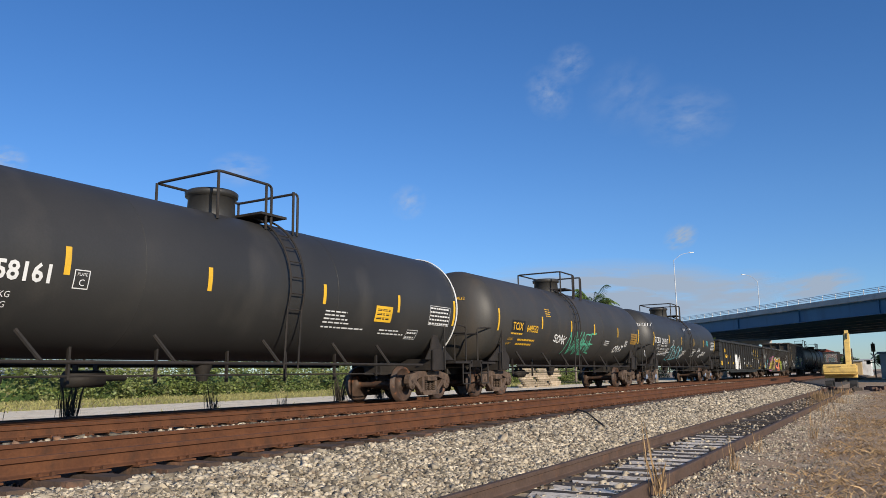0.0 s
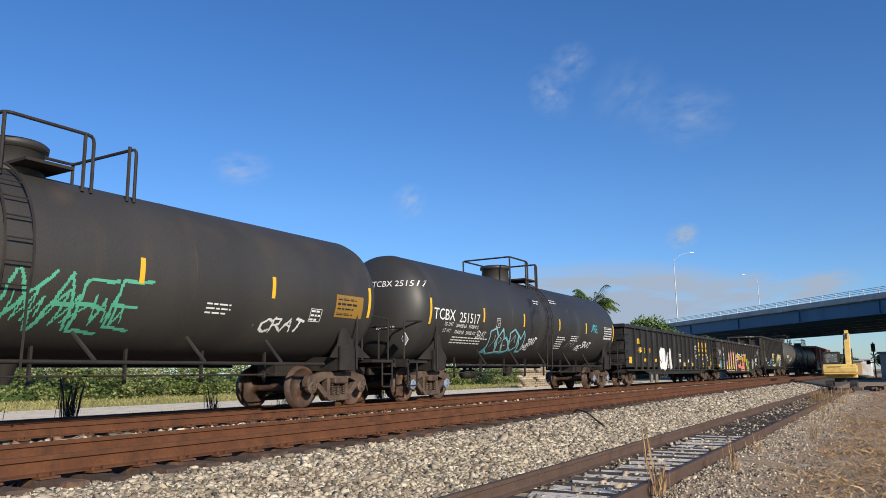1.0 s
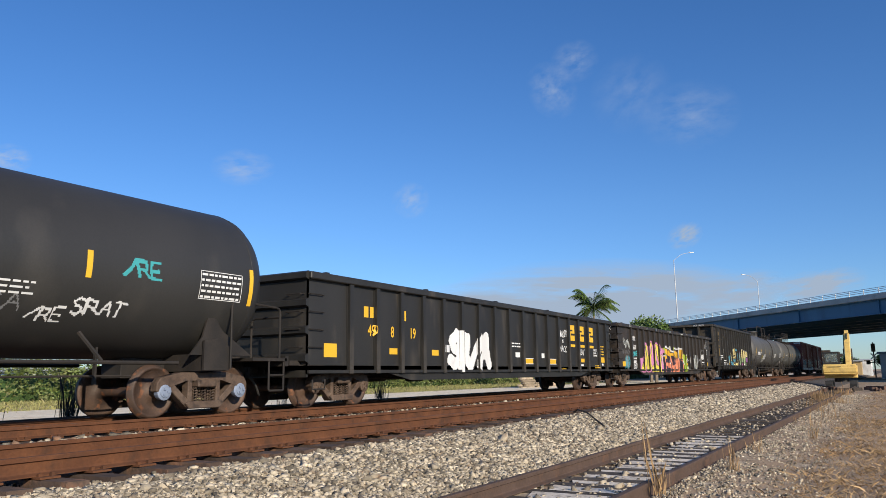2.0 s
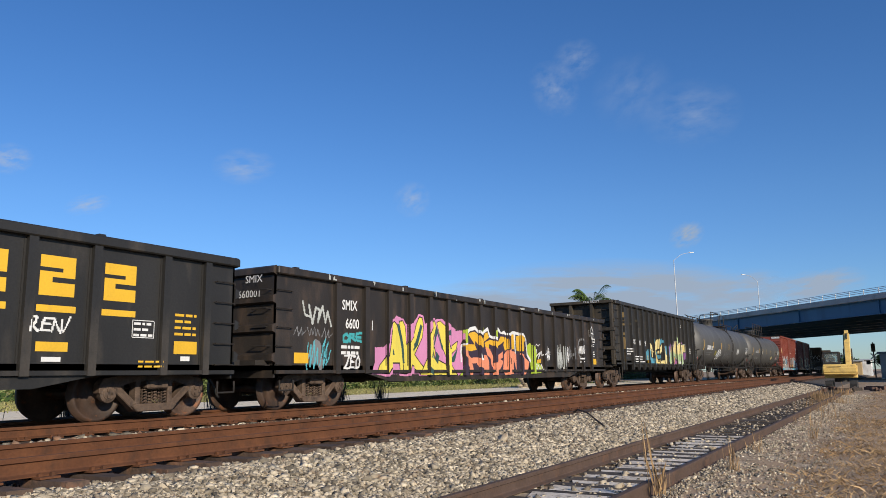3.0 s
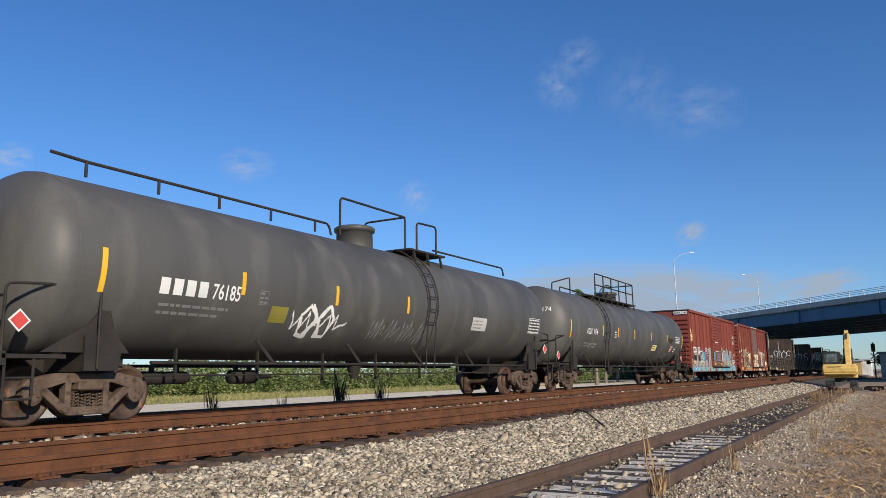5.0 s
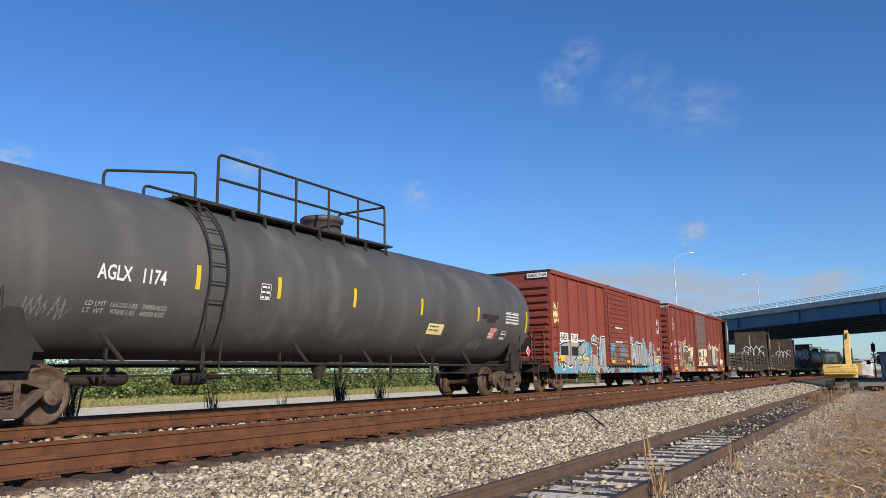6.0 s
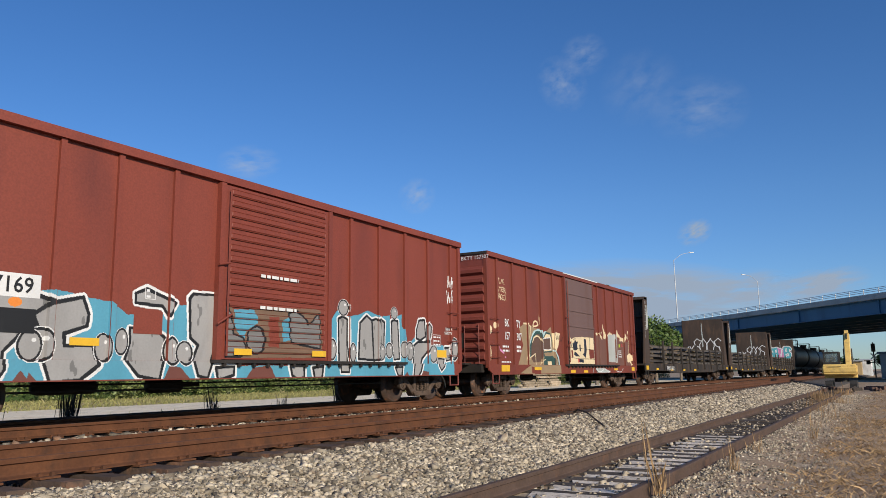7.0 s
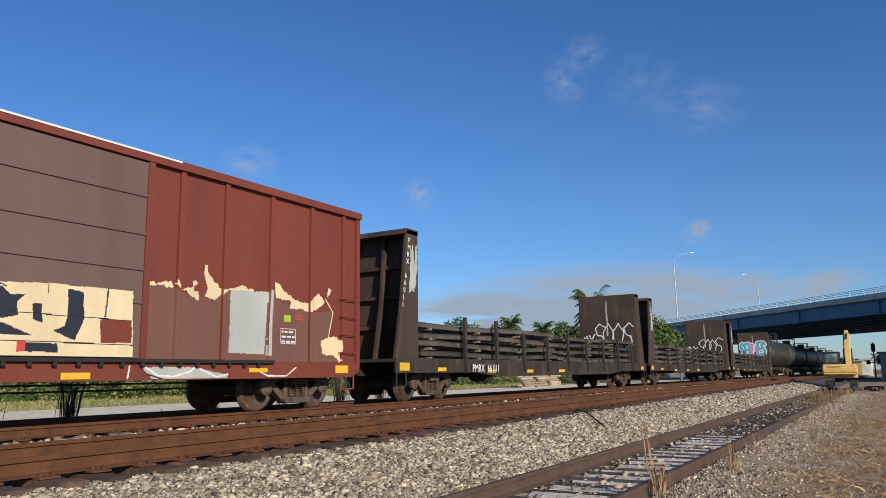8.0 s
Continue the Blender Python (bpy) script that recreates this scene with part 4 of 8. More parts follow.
def spray(parent, surf, u0, u1, v0, v1, layers, cell=0.028, off=0.004, label="", name="graffiti"):
    """Sprayed paint as a thin skin: each small cell takes the last layer whose mask covers it."""
    nu, nv = int((u1 - u0) / cell), int((v1 - v0) / cell)
    U, V = np.meshgrid(u0 + (np.arange(nu) + 0.5) * cell, v0 + (np.arange(nv) + 0.5) * cell, indexing="ij")
    idx = np.full(U.shape, -1)
    for k, (mask, m) in enumerate(layers):
        idx[mask(U, V)] = k
    GU, GV = np.meshgrid(u0 + np.arange(nu + 1) * cell, v0 + np.arange(nv + 1) * cell, indexing="ij")
    Y, Z = surf(GU, GV, off)
    verts = np.stack([GU, Y, Z], -1).reshape(-1, 3)
    i, j = np.nonzero(idx >= 0)
    a = i * (nv + 1) + j
    faces = np.stack([a, a + nv + 1, a + nv + 2, a + 1], 1)
    used = np.unique(faces)
    remap = np.zeros(len(verts), dtype=np.int64)
    remap[used] = np.arange(len(used))
    me = bpy.data.meshes.new(name)
    me.from_pydata(verts[used].tolist(), [], remap[faces].tolist())
    mats = []
    for _, m in layers:
        if m not in mats:
            mats.append(m)
    for m in mats:
        me.materials.append(m)
    me.polygons.foreach_set("material_index", [mats.index(layers[k][1]) for k in idx[i, j]])
    me.update()
    return piece(name, me, parent, None, label)


# ---- shared running gear ----
def wheelset_mesh():
    half = [(0.0, 0.085), (0.55, 0.085), (0.62, 0.10), (0.655, 0.14), (0.665, 0.15), (0.70, 0.34), (0.675, 0.40), (0.672, 0.483), (0.700, 0.483), (0.712, 0.462), (0.80, 0.452), (0.805, 0.40), (0.765, 0.385),
            (0.745, 0.17), (0.79, 0.14), (0.80, 0.10), (0.82, 0.075), (1.02, 0.07), (1.02, 0.0)]
    prof_ = [(-a, r) for a, r in reversed(half)] + half[1:]
    return mesh_of(lathe(prof_, 36, "Y"), WHEEL)


def side_frame_mesh():
    bm = bmesh.new()
    top = [(-1.06, 0.60), (-0.98, 0.70), (-0.55, 0.79), (0.55, 0.79), (0.98, 0.70), (1.06, 0.60), (1.06, 0.46), (0.96, 0.44), (0.74, 0.56), (0.42, 0.655), (-0.42, 0.655), (-0.74, 0.56), (-0.96, 0.44), (-1.06, 0.46)]
    prism(bm, top, -0.09, 0.09)
    for s in (-1, 1):
        bar(bm, (s * 0.76, 0.56), (s * 0.36, 0.22), 0.13, -0.08, 0.08)
        bar(bm, (s * 0.33, 0.20), (s * 0.33, 0.70), 0.10, -0.09, 0.09)
    prism(bm, [(-0.46, 0.24), (-0.36, 0.14), (0.36, 0.14), (0.46, 0.24), (0.36, 0.27), (-0.36, 0.27)], -0.13, 0.13)
    bmesh.ops.bevel(bm, geom=bm.edges[:], offset=0.014, segments=1, affect="EDGES")
    return mesh_of(bm, TRUCK)


def spring_mesh():
    bm = bmesh.new()
    for x in (-0.2, 0.0, 0.2):
        pts = [(x + 0.075 * math.cos(a), 0.075 * math.sin(a), 0.27 + 0.25 * a / (5 * math.tau)) for a in [k * math.tau / 9 for k in range(46)]]
        tube(bm, pts, 0.019, 5)
    return mesh_of(bm, TRUCK)


def bolster_mesh():
    bm = bmesh.new()
    bx(bm, -0.22, 0.22, -1.18, 1.18, 0.52, 0.66, 0.02)
    bx(bm, -0.24, 0.24, -0.5, 0.5, 0.42, 0.78, 0.03)
    for s in (-1, 1):
        bx(bm, s * 0.42 - 0.05, s * 0.42 + 0.05, -0.8, 0.8, 0.32, 0.42)
        bx(bm, s * 0.47 - 0.04, s * 0.47 + 0.04, -0.84, -0.66, 0.26, 0.62)
        bx(bm, s * 0.47 - 0.04, s * 0.47 + 0.04, 0.66, 0.84, 0.26, 0.62)
    return mesh_of(bm, TRUCK)


def cap_mesh():
    bm = lathe([(0.06, 0.14), (-0.02, 0.15), (-0.05, 0.15), (-0.065, 0.11), (-0.08, 0.10), (-0.085, 0.0)], 16, "Y", False)
    for k in range(3):
        a = k * math.tau / 3
        bx(bm, 0.055 * math.cos(a) - 0.02, 0.055 * math.cos(a) + 0.02, -0.105, -0.08, 0.055 * math.sin(a) - 0.02, 0.055 * math.sin(a) + 0.02)
    return bm


WHEELSET, SIDEFRAME, SPRINGS, BOLSTER = wheelset_mesh(), side_frame_mesh(), spring_mesh(), bolster_mesh()
CAP, CAP_BLUE = mesh_of(cap_mesh(), TRUCK), mesh_of(cap_mesh(), paint("bearing_cap_blue_grey", (0.25, 0.30, 0.40)))


def coupler_mesh():
    bm = bmesh.new()
    bx(bm, 0.02, 0.9, -0.09, 0.09, 0.78, 0.98, 0.02)
    prism(bm, [(-0.1, 0.74), (0.12, 0.74), (0.2, 0.8), (0.2, 0.98), (0.12, 1.04), (-0.1, 1.04)], -0.16, 0.13)
    bx(bm, 0.28, 0.5, -0.28, 0.28, 0.70, 1.06, 0.02)
    return mesh_of(bm, UNDER)


COUPLER = coupler_mesh()


def air_hose_mesh():
    return mesh_of(tubes([[(0.35, 0.35, 0.78), (0.1, 0.4, 0.55), (-0.02, 0.38, 0.32), (-0.12, 0.3, 0.3)]], 0.025, 7, 0.15), BLACKISH)


HOSE = air_hose_mesh()


def running_gear(car, L, ta, tb, cap=None, sill=True):
    for x in (ta, tb):
        tk = piece("truck", BOLSTER, car, pose(x, 0, 0), "cast steel two-axle freight truck")
        for s in (-1, 1):
            piece("side_frame", SIDEFRAME, tk, pose(0, s * 1.0, 0))
            piece("spring_nest", SPRINGS, tk, pose(0, s * 1.0, 0))
            piece("wheelset", WHEELSET, tk, pose(s * 0.889, 0, 0.457))
            for y in (-1, 1):
                piece("bearing_cap", cap or CAP, tk, pose(s * 0.889, y * 1.03, 0.457, 0, 0, 0 if y < 0 else 180))
    for m in (pose(0, 0, 0), pose(L, 0, 0, 0, 0, 180)):
        piece("coupler", COUPLER, car, m)
        piece("air_hose", HOSE, car, m)
    if sill:
        s = bmesh.new()
        bx(s, 0.5, L - 0.5, -0.26, 0.26, 0.68, 1.02)
        part("centre_sill", s, UNDER, car)


def brake_gear(car, x, hang=0.45):
    r = lathe([(-0.6, 0.0), (-0.58, 0.1), (-0.5, 0.13), (0.5, 0.13), (0.58, 0.1), (0.6, 0)], 14, "X")
    part("air_reservoir", shift(r, x, 0.35, hang + 0.2), UNDER, car)
    part("brake_cylinder", shift(lathe([(-0.4, 0), (-0.4, 0.15), (0.3, 0.15), (0.3, 0.05), (0.8, 0.04), (0.8, 0)], 12, "X"), x + 2.1, 0.3, hang + 0.2), UNDER, car)
    for lx in (x - 0.3, x + 0.3, x + 1.9, x + 2.3):
        part("hanger", boxed(lx - 0.02, lx + 0.02, 0.28, 0.4, hang + 0.2, 0.95), UNDER, car)


def rods(car, L, ta, tb, y=-0.55, z=0.62):
    part("brake_rod", tubes([[(ta + 1.2, y, z), (tb - 1.2, y, z)], [(ta + 1.3, y + 0.4, z + 0.1), (tb - 1.3, y + 0.4, z + 0.1)]], 0.018, 6), UNDER, car)


def brake_wheel(car, x, y, z):
    bm = bmesh.new()
    ring = [(x, y + 0.27 * math.cos(a), z + 0.27 * math.sin(a)) for a in [k * math.tau / 20 for k in range(21)]]
    tube(bm, ring, 0.018, 6)
    for k in range(5):
        a = k * math.tau / 5
        tube(bm, [(x, y, z), (x, y + 0.26 * math.cos(a), z + 0.26 * math.sin(a))], 0.014, 5)
    bx(bm, x + 0.02, x + 0.25, y - 0.14, y + 0.14, z - 0.2, z + 0.2, 0.03)
    part("brake_wheel", bm, UNDER, car)


CARS = []


def new_car(name, s0, label, category, group="freight cars of the train"):
    car = thing(name, pose(s0, FAR_C, 0), label, category, group)
    CARS.append((car, s0, FAR_C, 0.0))
    return car


# ---- tank car ----
def tank_car(s0, L, ta, tb, R, zc, skin, label, ladder, dome, top="small", stripes=(), cap=None, ends=1.35, brackets=(), stripe_m=None, white_band=False, detail=True, ladder_side=True):
    car = new_car("tank_car", s0, label, "tank car")
    running_gear(car, L, ta, tb, cap, False)
    e0, e1 = ends, L - ends
    prof_ = []
    for k in range(9):
        a = k / 8 * math.pi / 2
        prof_.append((e0 - 0.78 * math.cos(a), R * math.sin(a)))
    n = 10
    prof_ += [(e0 + (e1 - e0) * k / n, R) for k in range(1, n)]
    for k in range(9):
        a = math.pi / 2 - k / 8 * math.pi / 2
        prof_.append((e1 + 0.78 * math.cos(a), R * math.sin(a)))
    shell = part("tank_shell", shift(lathe(prof_, 72, "X"), 0, 0, zc), skin, car)
    sf = tank_side(R, zc)
    if not detail:
        part("stub_sill", boxed(0.4, L - 0.4, -0.3, 0.3, 0.7, 1.05), UNDER, car)
    else:
        for x in (e0 + 0.02, e0 + (e1 - e0) * 0.33, e0 + (e1 - e0) * 0.66, e1 - 0.02):
            ring = [(x, (R + 0.002) * math.cos(a), zc + (R + 0.002) * math.sin(a)) for a in [k * math.tau / 72 for k in range(73)]]
            w = bmesh.new()
            tube(w, ring, 0.003, 4)
            part("weld_seam", w, skin, shell)
        for x, sgn in ((ta, 1), (tb, -1)):
            b = bmesh.new()
            prism(b, [(x - 0.3, 0.82), (x + 0.3, 0.82), (x + 0.36, 1.2), (x + 0.12, 1.42), (x - 0.3, 1.36)], -1.38, -1.33)
            prism(b, [(x - 0.3, 0.82), (x + 0.3, 0.82), (x + 0.36, 1.2), (x + 0.12, 1.42), (x - 0.3, 1.36)], 1.33, 1.38)
            bx(b, x - 0.27, x + 0.27, -1.325, 1.325, 0.81, 1.12)
            part("bolster_saddle", b, UNDER, car)
            for y in (-1.3, 1.26):
                gus = bmesh.new()
                prism(gus, [(x - sgn * 0.95, 1.1), (x + sgn * 0.55, 1.1), (x + sgn * 0.28, 1.42), (x + sgn * 0.16, 1.82), (x + sgn * 0.04, 1.84), (x - sgn * 0.2, 1.55)], y, y + 0.04)
                part("gusset", gus, UNDER, car)
            x0, x1 = (0.45, x + 1.2) if sgn > 0 else (x - 1.2, L - 0.45)
            part("stub_sill", boxed(x0, x1, -0.28, 0.28, 0.7, 1.12, 0.01), UNDER, car)
            ex = 0.3 if sgn > 0 else L - 0.3
            q = bmesh.new()
            bx(q, min(ex, ex + sgn * 0.95), max(ex, ex + sgn * 0.95), -1.45, 1.45, 1.0, 1.06)
            bx(q, ex - 0.05, ex + 0.05, -1.45, 1.45, 0.9, 1.1)
            part("end_platform", q, UNDER, car)
            for y in (-1, 1):
                hx0, hx1 = ex + sgn * 0.06, ex + sgn * 1.15
                part("handrail", tubes([[(hx0, y * 1.3, 1.05), (hx0, y * 1.3, 2.08), (hx1 + sgn * 0.35, y * 1.42, 2.14), (hx1 + sgn * 0.35, y * 1.42, 0.85)], [(hx0, y * 0.5, 1.05), (hx0, y * 0.5, 1.9), (hx0, y * 1.3, 1.9)]], 0.024, 7, 0.12), UNDER, car)
                part("step", tubes([[(hx0, y * 1.42, 1.05), (hx0, y * 1.42, 0.42), (hx0 + sgn * 0.42, y * 1.42, 0.42), (hx0 + sgn * 0.42, y * 1.42, 1.05)], [(hx0, y * 1.42, 0.72), (hx0 + sgn * 0.42, y * 1.42, 0.72)]], 0.022, 6, 0.04), UNDER, car)
        brake_wheel(car, 0.32, 0.75, 1.9)
        part("side_pipe", tubes([[(ta + 0.9, y, 0.95), (tb - 0.9, y, 0.95)] for y in (-1.4, 1.4)], 0.033, 8), UNDER, car)
        for x in brackets:
            for y in (-1, 1):
                part("pipe_bracket", tubes([[(x - 0.2, y * 1.24, 1.42), (x + 0.12, y * 1.4, 0.97)]], 0.035, 6), UNDER, car)
        part("lower_pipe", tubes([[(ta + 1.3, -0.7, 0.74), (tb - 1.3, -0.7, 0.74)]], 0.02, 6), UNDER, car)
        hg = mesh_of(boxed(-0.02, 0.02, -0.72, -0.66, 0.6, 1.25), UNDER)
        for k in range(7):
            piece("pipe_hanger", hg, car, pose(ta + 2 + k * (tb - ta - 4) / 6, 0, 0))
        brake_gear(car, ta + 2.6, 0.5)
        part("bottom_outlet", shift(lathe([(0.62, 0.1), (0.72, 0.13), (0.95, 0.2), (1.15, 0.28)], 12, "Z"), (ta + tb) / 2, 0, 0), UNDER, car)
        # ladder bent round the shell
        lad = bmesh.new()
        arc = [(-(R + 0.1) * math.cos(a), zc + (R + 0.1) * math.sin(a)) for a in [radians(d) for d in range(72, -21, -6)]] + [(-1.47, 0.85)]
        for x in (ladder - 0.21, ladder + 0.21):
            tube(lad, [(x, y, z) for y, z in arc], 0.022, 6)
        for k in range(1, len(arc), 2):
            tube(lad, [(ladder - 0.21, arc[k][0], arc[k][1]), (ladder + 0.21, arc[k][0], arc[k][1])], 0.014, 5)
        part("ladder", lad, UNDER, car)
    # manway and guard rails
    zt = zc + R
    part("manway", shift(lathe([(-0.12, 0.5), (0.36, 0.48), (0.37, 0.54), (0.46, 0.55), (0.5, 0.5), (0.53, 0.25), (0.53, 0)], 28, "Z"), dome, 0, zt), skin, car)
    g = bmesh.new()
    if top == "small":
        bx(g, dome + 0.5, ladder + 0.35, -0.95, 0.5, zt + 0.02, zt + 0.07)
        xa, xg, xb, h = dome - 0.65, dome + 0.85, dome + 1.68, 0.7
        lines = [[(xg, -0.9, zt - 0.28), (xg, -0.9, zt + h), (xa, -0.9, zt + h), (xa, 0.95, zt + h), (xb, 0.95, zt + h), (xb, -0.9, zt + h), (xb, -0.9, zt - 0.28)],
                 [(xa, -0.9, zt - 0.28), (xa, -0.9, zt + h)], [(xa, 0.95, zt - 0.28), (xa, 0.95, zt + h)], [(xb, 0.95, zt - 0.28), (xb, 0.95, zt + h)],
                 [(xg - 0.16, -0.9, zt - 0.28), (xg - 0.16, -0.9, zt + h)], [(xb - 0.14, -0.9, zt - 0.28), (xb - 0.14, -0.9, zt + h)]]
    elif top == "long":
        bx(g, ladder - 0.4, dome + 1.7, -1.0, -0.4, zt - 0.12, zt - 0.07)
        x0, x1 = ladder + 0.5, dome + 1.4
        lines = [[(x0, -0.95, zt - 0.1), (x0, -0.95, zt + 0.95), (x1, -0.95, zt + 0.95), (x1, -0.95, zt - 0.1)], [(x1, -0.95, zt + 0.93), (x1, 0.6, zt + 0.93), (x1, 0.6, zt)],
                 [(x0, -0.95, zt + 0.45), (x1, -0.95, zt + 0.45)], [(x0 - 1.5, 0.5, zt), (x0 - 1.5, 0.5, zt + 0.5), (x0 + 0.7, 0.5, zt + 0.95), (x0 + 0.7, 0.5, zt)],
                 [(x0 - 0.6, 0.5, zt), (x0 - 0.6, 0.5, zt + 0.4), (x0 + 3.5, 0.7, zt + 0.4)]]
        for k in range(1, 5):
            lines.append([(x0 + (x1 - x0) * k / 5, -0.95, zt - 0.1), (x0 + (x1 - x0) * k / 5, -0.95, zt + 0.95)])
        for k in range(8):
            x = ladder + k * (dome + 1.4 - ladder) / 7
            bar(g, (x, zt - 0.1), (x + 0.1, zt - 0.55), 0.05, -1.0, -0.95)
    else:
        bx(g, dome + 1.2, dome + 3.1, -1.0, 0.6, zt - 0.02, zt + 0.03)
        lines = [[(1.35, -0.5, zt + 0.3), (2.0, -0.5, zt + 0.27), (dome - 1.7, -0.5, zt + 0.27), (dome - 1.6, -0.5, zt)], [(dome - 1.5, -0.7, zt), (dome - 1.5, -0.7, zt + 0.95), (dome + 1.4, -0.7, zt + 0.95), (dome + 1.4, -0.7, zt)],
                 [(dome + 1.4, -0.7, zt + 0.95), (dome + 1.4, 0.7, zt + 0.95), (dome + 1.4, 0.7, zt)], [(dome + 2.0, -0.7, zt), (dome + 2.0, -0.7, zt + 0.9), (dome + 2.9, -0.8, zt + 0.9), (dome + 2.9, -0.8, zt)],
                 [(dome + 3.2, -0.5, zt + 0.27), (L - 2.4, -0.5, zt + 0.27), (L - 2.3, -0.5, zt)]]
        for k in range(5):
            lines.append([(2.0 + k * 1.5, -0.5, zt), (2.0 + k * 1.5, -0.5, zt + 0.27)])
        for k in range(3):
            bar(g, (dome + 1.4 + k * 0.7, zt - 0.02), (dome + 1.6 + k * 0.7, zt - 0.6), 0.06, -1.0, -0.95)
    part("top_platform", g, UNDER, car)
    part("guard_rail", tubes(lines, 0.03, 7, 0.12), UNDER, car)
    if stripes:
        for k, u in enumerate(stripes):
            big = k in (0,) or abs(u - (L - 1.4)) < 0.15
            patch(car, "reflector_stripe", sf, [(u - 0.05, u + 0.05, 2.05 if big else 2.25, 2.75 if big else 2.68)], stripe_m or P_YELLOW, 0.006)
    return car, sf


def spec_box(car, sf, u, v, w, h, seed, material=P_WHITE, name="data_stencil"):
    rects = [(u, u + w, v, v + 0.012), (u, u + w, v + h, v + h + 0.012), (u, u + 0.012, v, v + h), (u + w, u + w + 0.012, v, v + h)]
    rng = random.Random(seed)
    n = max(2, int(h / 0.085))
    for r in range(n):
        x = u + 0.03
        while x < u + w - 0.08:
            k = rng.uniform(0.05, 0.14)
            rects.append((x, min(x + k, u + w - 0.02), v + 0.025 + r * h / n, v + 0.025 + r * h / n + 0.04))
            x += k + 0.03
    patch(car, name, sf, rects, material, 0.006)


def end_words(car, body, y, z, size, x, material=P_WHITE, bend=None):
    """Words on the end that faces back along -x: y runs towards the near side."""
    return lettering(car, body, 0, 0, size, None, material, turn=lambda a, b: ((bend(-y + a, z + b) if bend else x), y - a, z + b))


def head_x(e0, R, zc):
    return lambda yy, zz: e0 - 0.79 * math.sqrt(max(0.0, 1 - min(0.99, (yy * yy + (zz - zc) ** 2) / (R * R)))) - 0.012


def placard(car, x, y, z, material, s=0.15, label="diamond hazard placard"):
    bm = bmesh.new()
    prism(bm, [(x, z - s), (x + s, z), (x, z + s), (x - s, z)], y - 0.008, y + 0.008)
    pl_ = part("placard", bm, P_WHITE, car, label)
    b2 = bmesh.new()
    k = s * 0.8
    prism(b2, [(x, z - k), (x + k, z), (x, z + k), (x - k, z)], y - 0.013, y - 0.006)
    part("placard_face", b2, material, pl_)


c1, sf = tank_car(-87.0, 18.2, 2.03, 16.15, 1.52, 2.55, TANK, "clean black tank car with white lettering and yellow reflectors", 10.1, 9.17, "small", (1.4, 5.07, 7.85, 11.1, 14.0, 16.8), None, 1.35, (4.7, 7.1, 9.7, 11.9, 13.6))
lettering(c1, "358161", 3.82, 2.11, 0.26, sf, P_WHITE, wide=0.95, heavy=0.01)
lettering(c1, "KG", 4.14, 1.86, 0.085, sf, P_WHITE)
lettering(c1, "KG", 4.12, 1.72, 0.085, sf, P_WHITE)
small_print(c1, 3.2, 1.86, 0.85, 2, sf, P_WHITE, 0.14, 0.07, 1)
patch(c1, "plate_mark", sf, [(5.2, 5.46, 2.06, 2.075), (5.2, 5.46, 2.335, 2.35), (5.2, 5.215, 2.06, 2.35), (5.445, 5.46, 2.06, 2.35)], P_WHITE, 0.006)
lettering(c1, "PLATE", 5.245, 2.26, 0.045, sf, P_WHITE, wide=0.95)
lettering(c1, "C", 5.285, 2.11, 0.1, sf, P_WHITE)
small_print(c1, 11.2, 2.1, 1.0, 4, sf, P_WHITE, 0.08, 0.03, 3)
small_print(c1, 11.2, 1.76, 2.0, 1, sf, P_WHITE, 0.08, 0.03, 4)
patch(c1, "yellow_panel", sf, [(13.05, 13.75, 1.98, 2.36)], P_YELLOW, 0.005)
small_print(c1, 13.12, 2.24, 0.6, 3, sf, P_BLACK, 0.1, 0.05, 5)
spec_box(c1, sf, 15.5, 2.02, 1.05, 0.5, 6)
spec_box(c1, sf, 14.62, 1.62, 0.5, 0.22, 7)
small_print(c1, 13.4, 1.78, 1.1, 2, sf, P_WHITE, 0.08, 0.03, 8)
band = bmesh.new()
tube(band, [(16.92, 1.535 * math.cos(a), 2.55 + 1.535 * math.sin(a)) for a in [k * math.tau / 64 for k in range(8, 42)]], 0.02, 5)
part("white_band", band, P_WHITE, c1)

c2, sf = tank_car(-68.8, 18.2, 2.05, 16.15, 1.50, 2.52, TANK_DIRTY, "dusty black tank car with brown stains and green graffiti", 8.3, 8.95, "small", (1.5, 4.95, 7.8, 10.43, 13.55, 16.8), None, 1.35, (3.4, 5.6, 7.4, 9.6, 11.8, 13.8))
lettering(c2, "TCIX", 2.55, 2.13, 0.24, sf, P_GOLD, heavy=0.006)
lettering(c2, "649532", 3.65, 2.1, 0.22, sf, P_GOLD, heavy=0.006)
small_print(c2, 2.5, 1.98, 1.2, 1, sf, P_GOLD, 0.12, 0.05, 1)
lettering(c2, "LD LMT", 2.4, 1.79, 0.075, sf, P_GOLD)
lettering(c2, "LT WT", 2.4, 1.65, 0.075, sf, P_GOLD)
small_print(c2, 3.15, 1.79, 1.4, 2, sf, P_GOLD, 0.14, 0.06, 2)
small_print(c2, 5.3, 2.95, 0.55, 4, sf, P_GOLD, 0.08, 0.03, 3)
patch(c2, "black_panel", sf, [(2.48, 3.5, 2.06, 2.44)], P_BLACK, 0.004)
spray(c2, sf, 6.1, 7.6, 1.75, 2.2, [(word("SOAK", 6.2, 1.83, 1.15, 0.25, 0.045, 0.1, seed=3), P_WHITE)], 0.02, label="white sprayed tag")
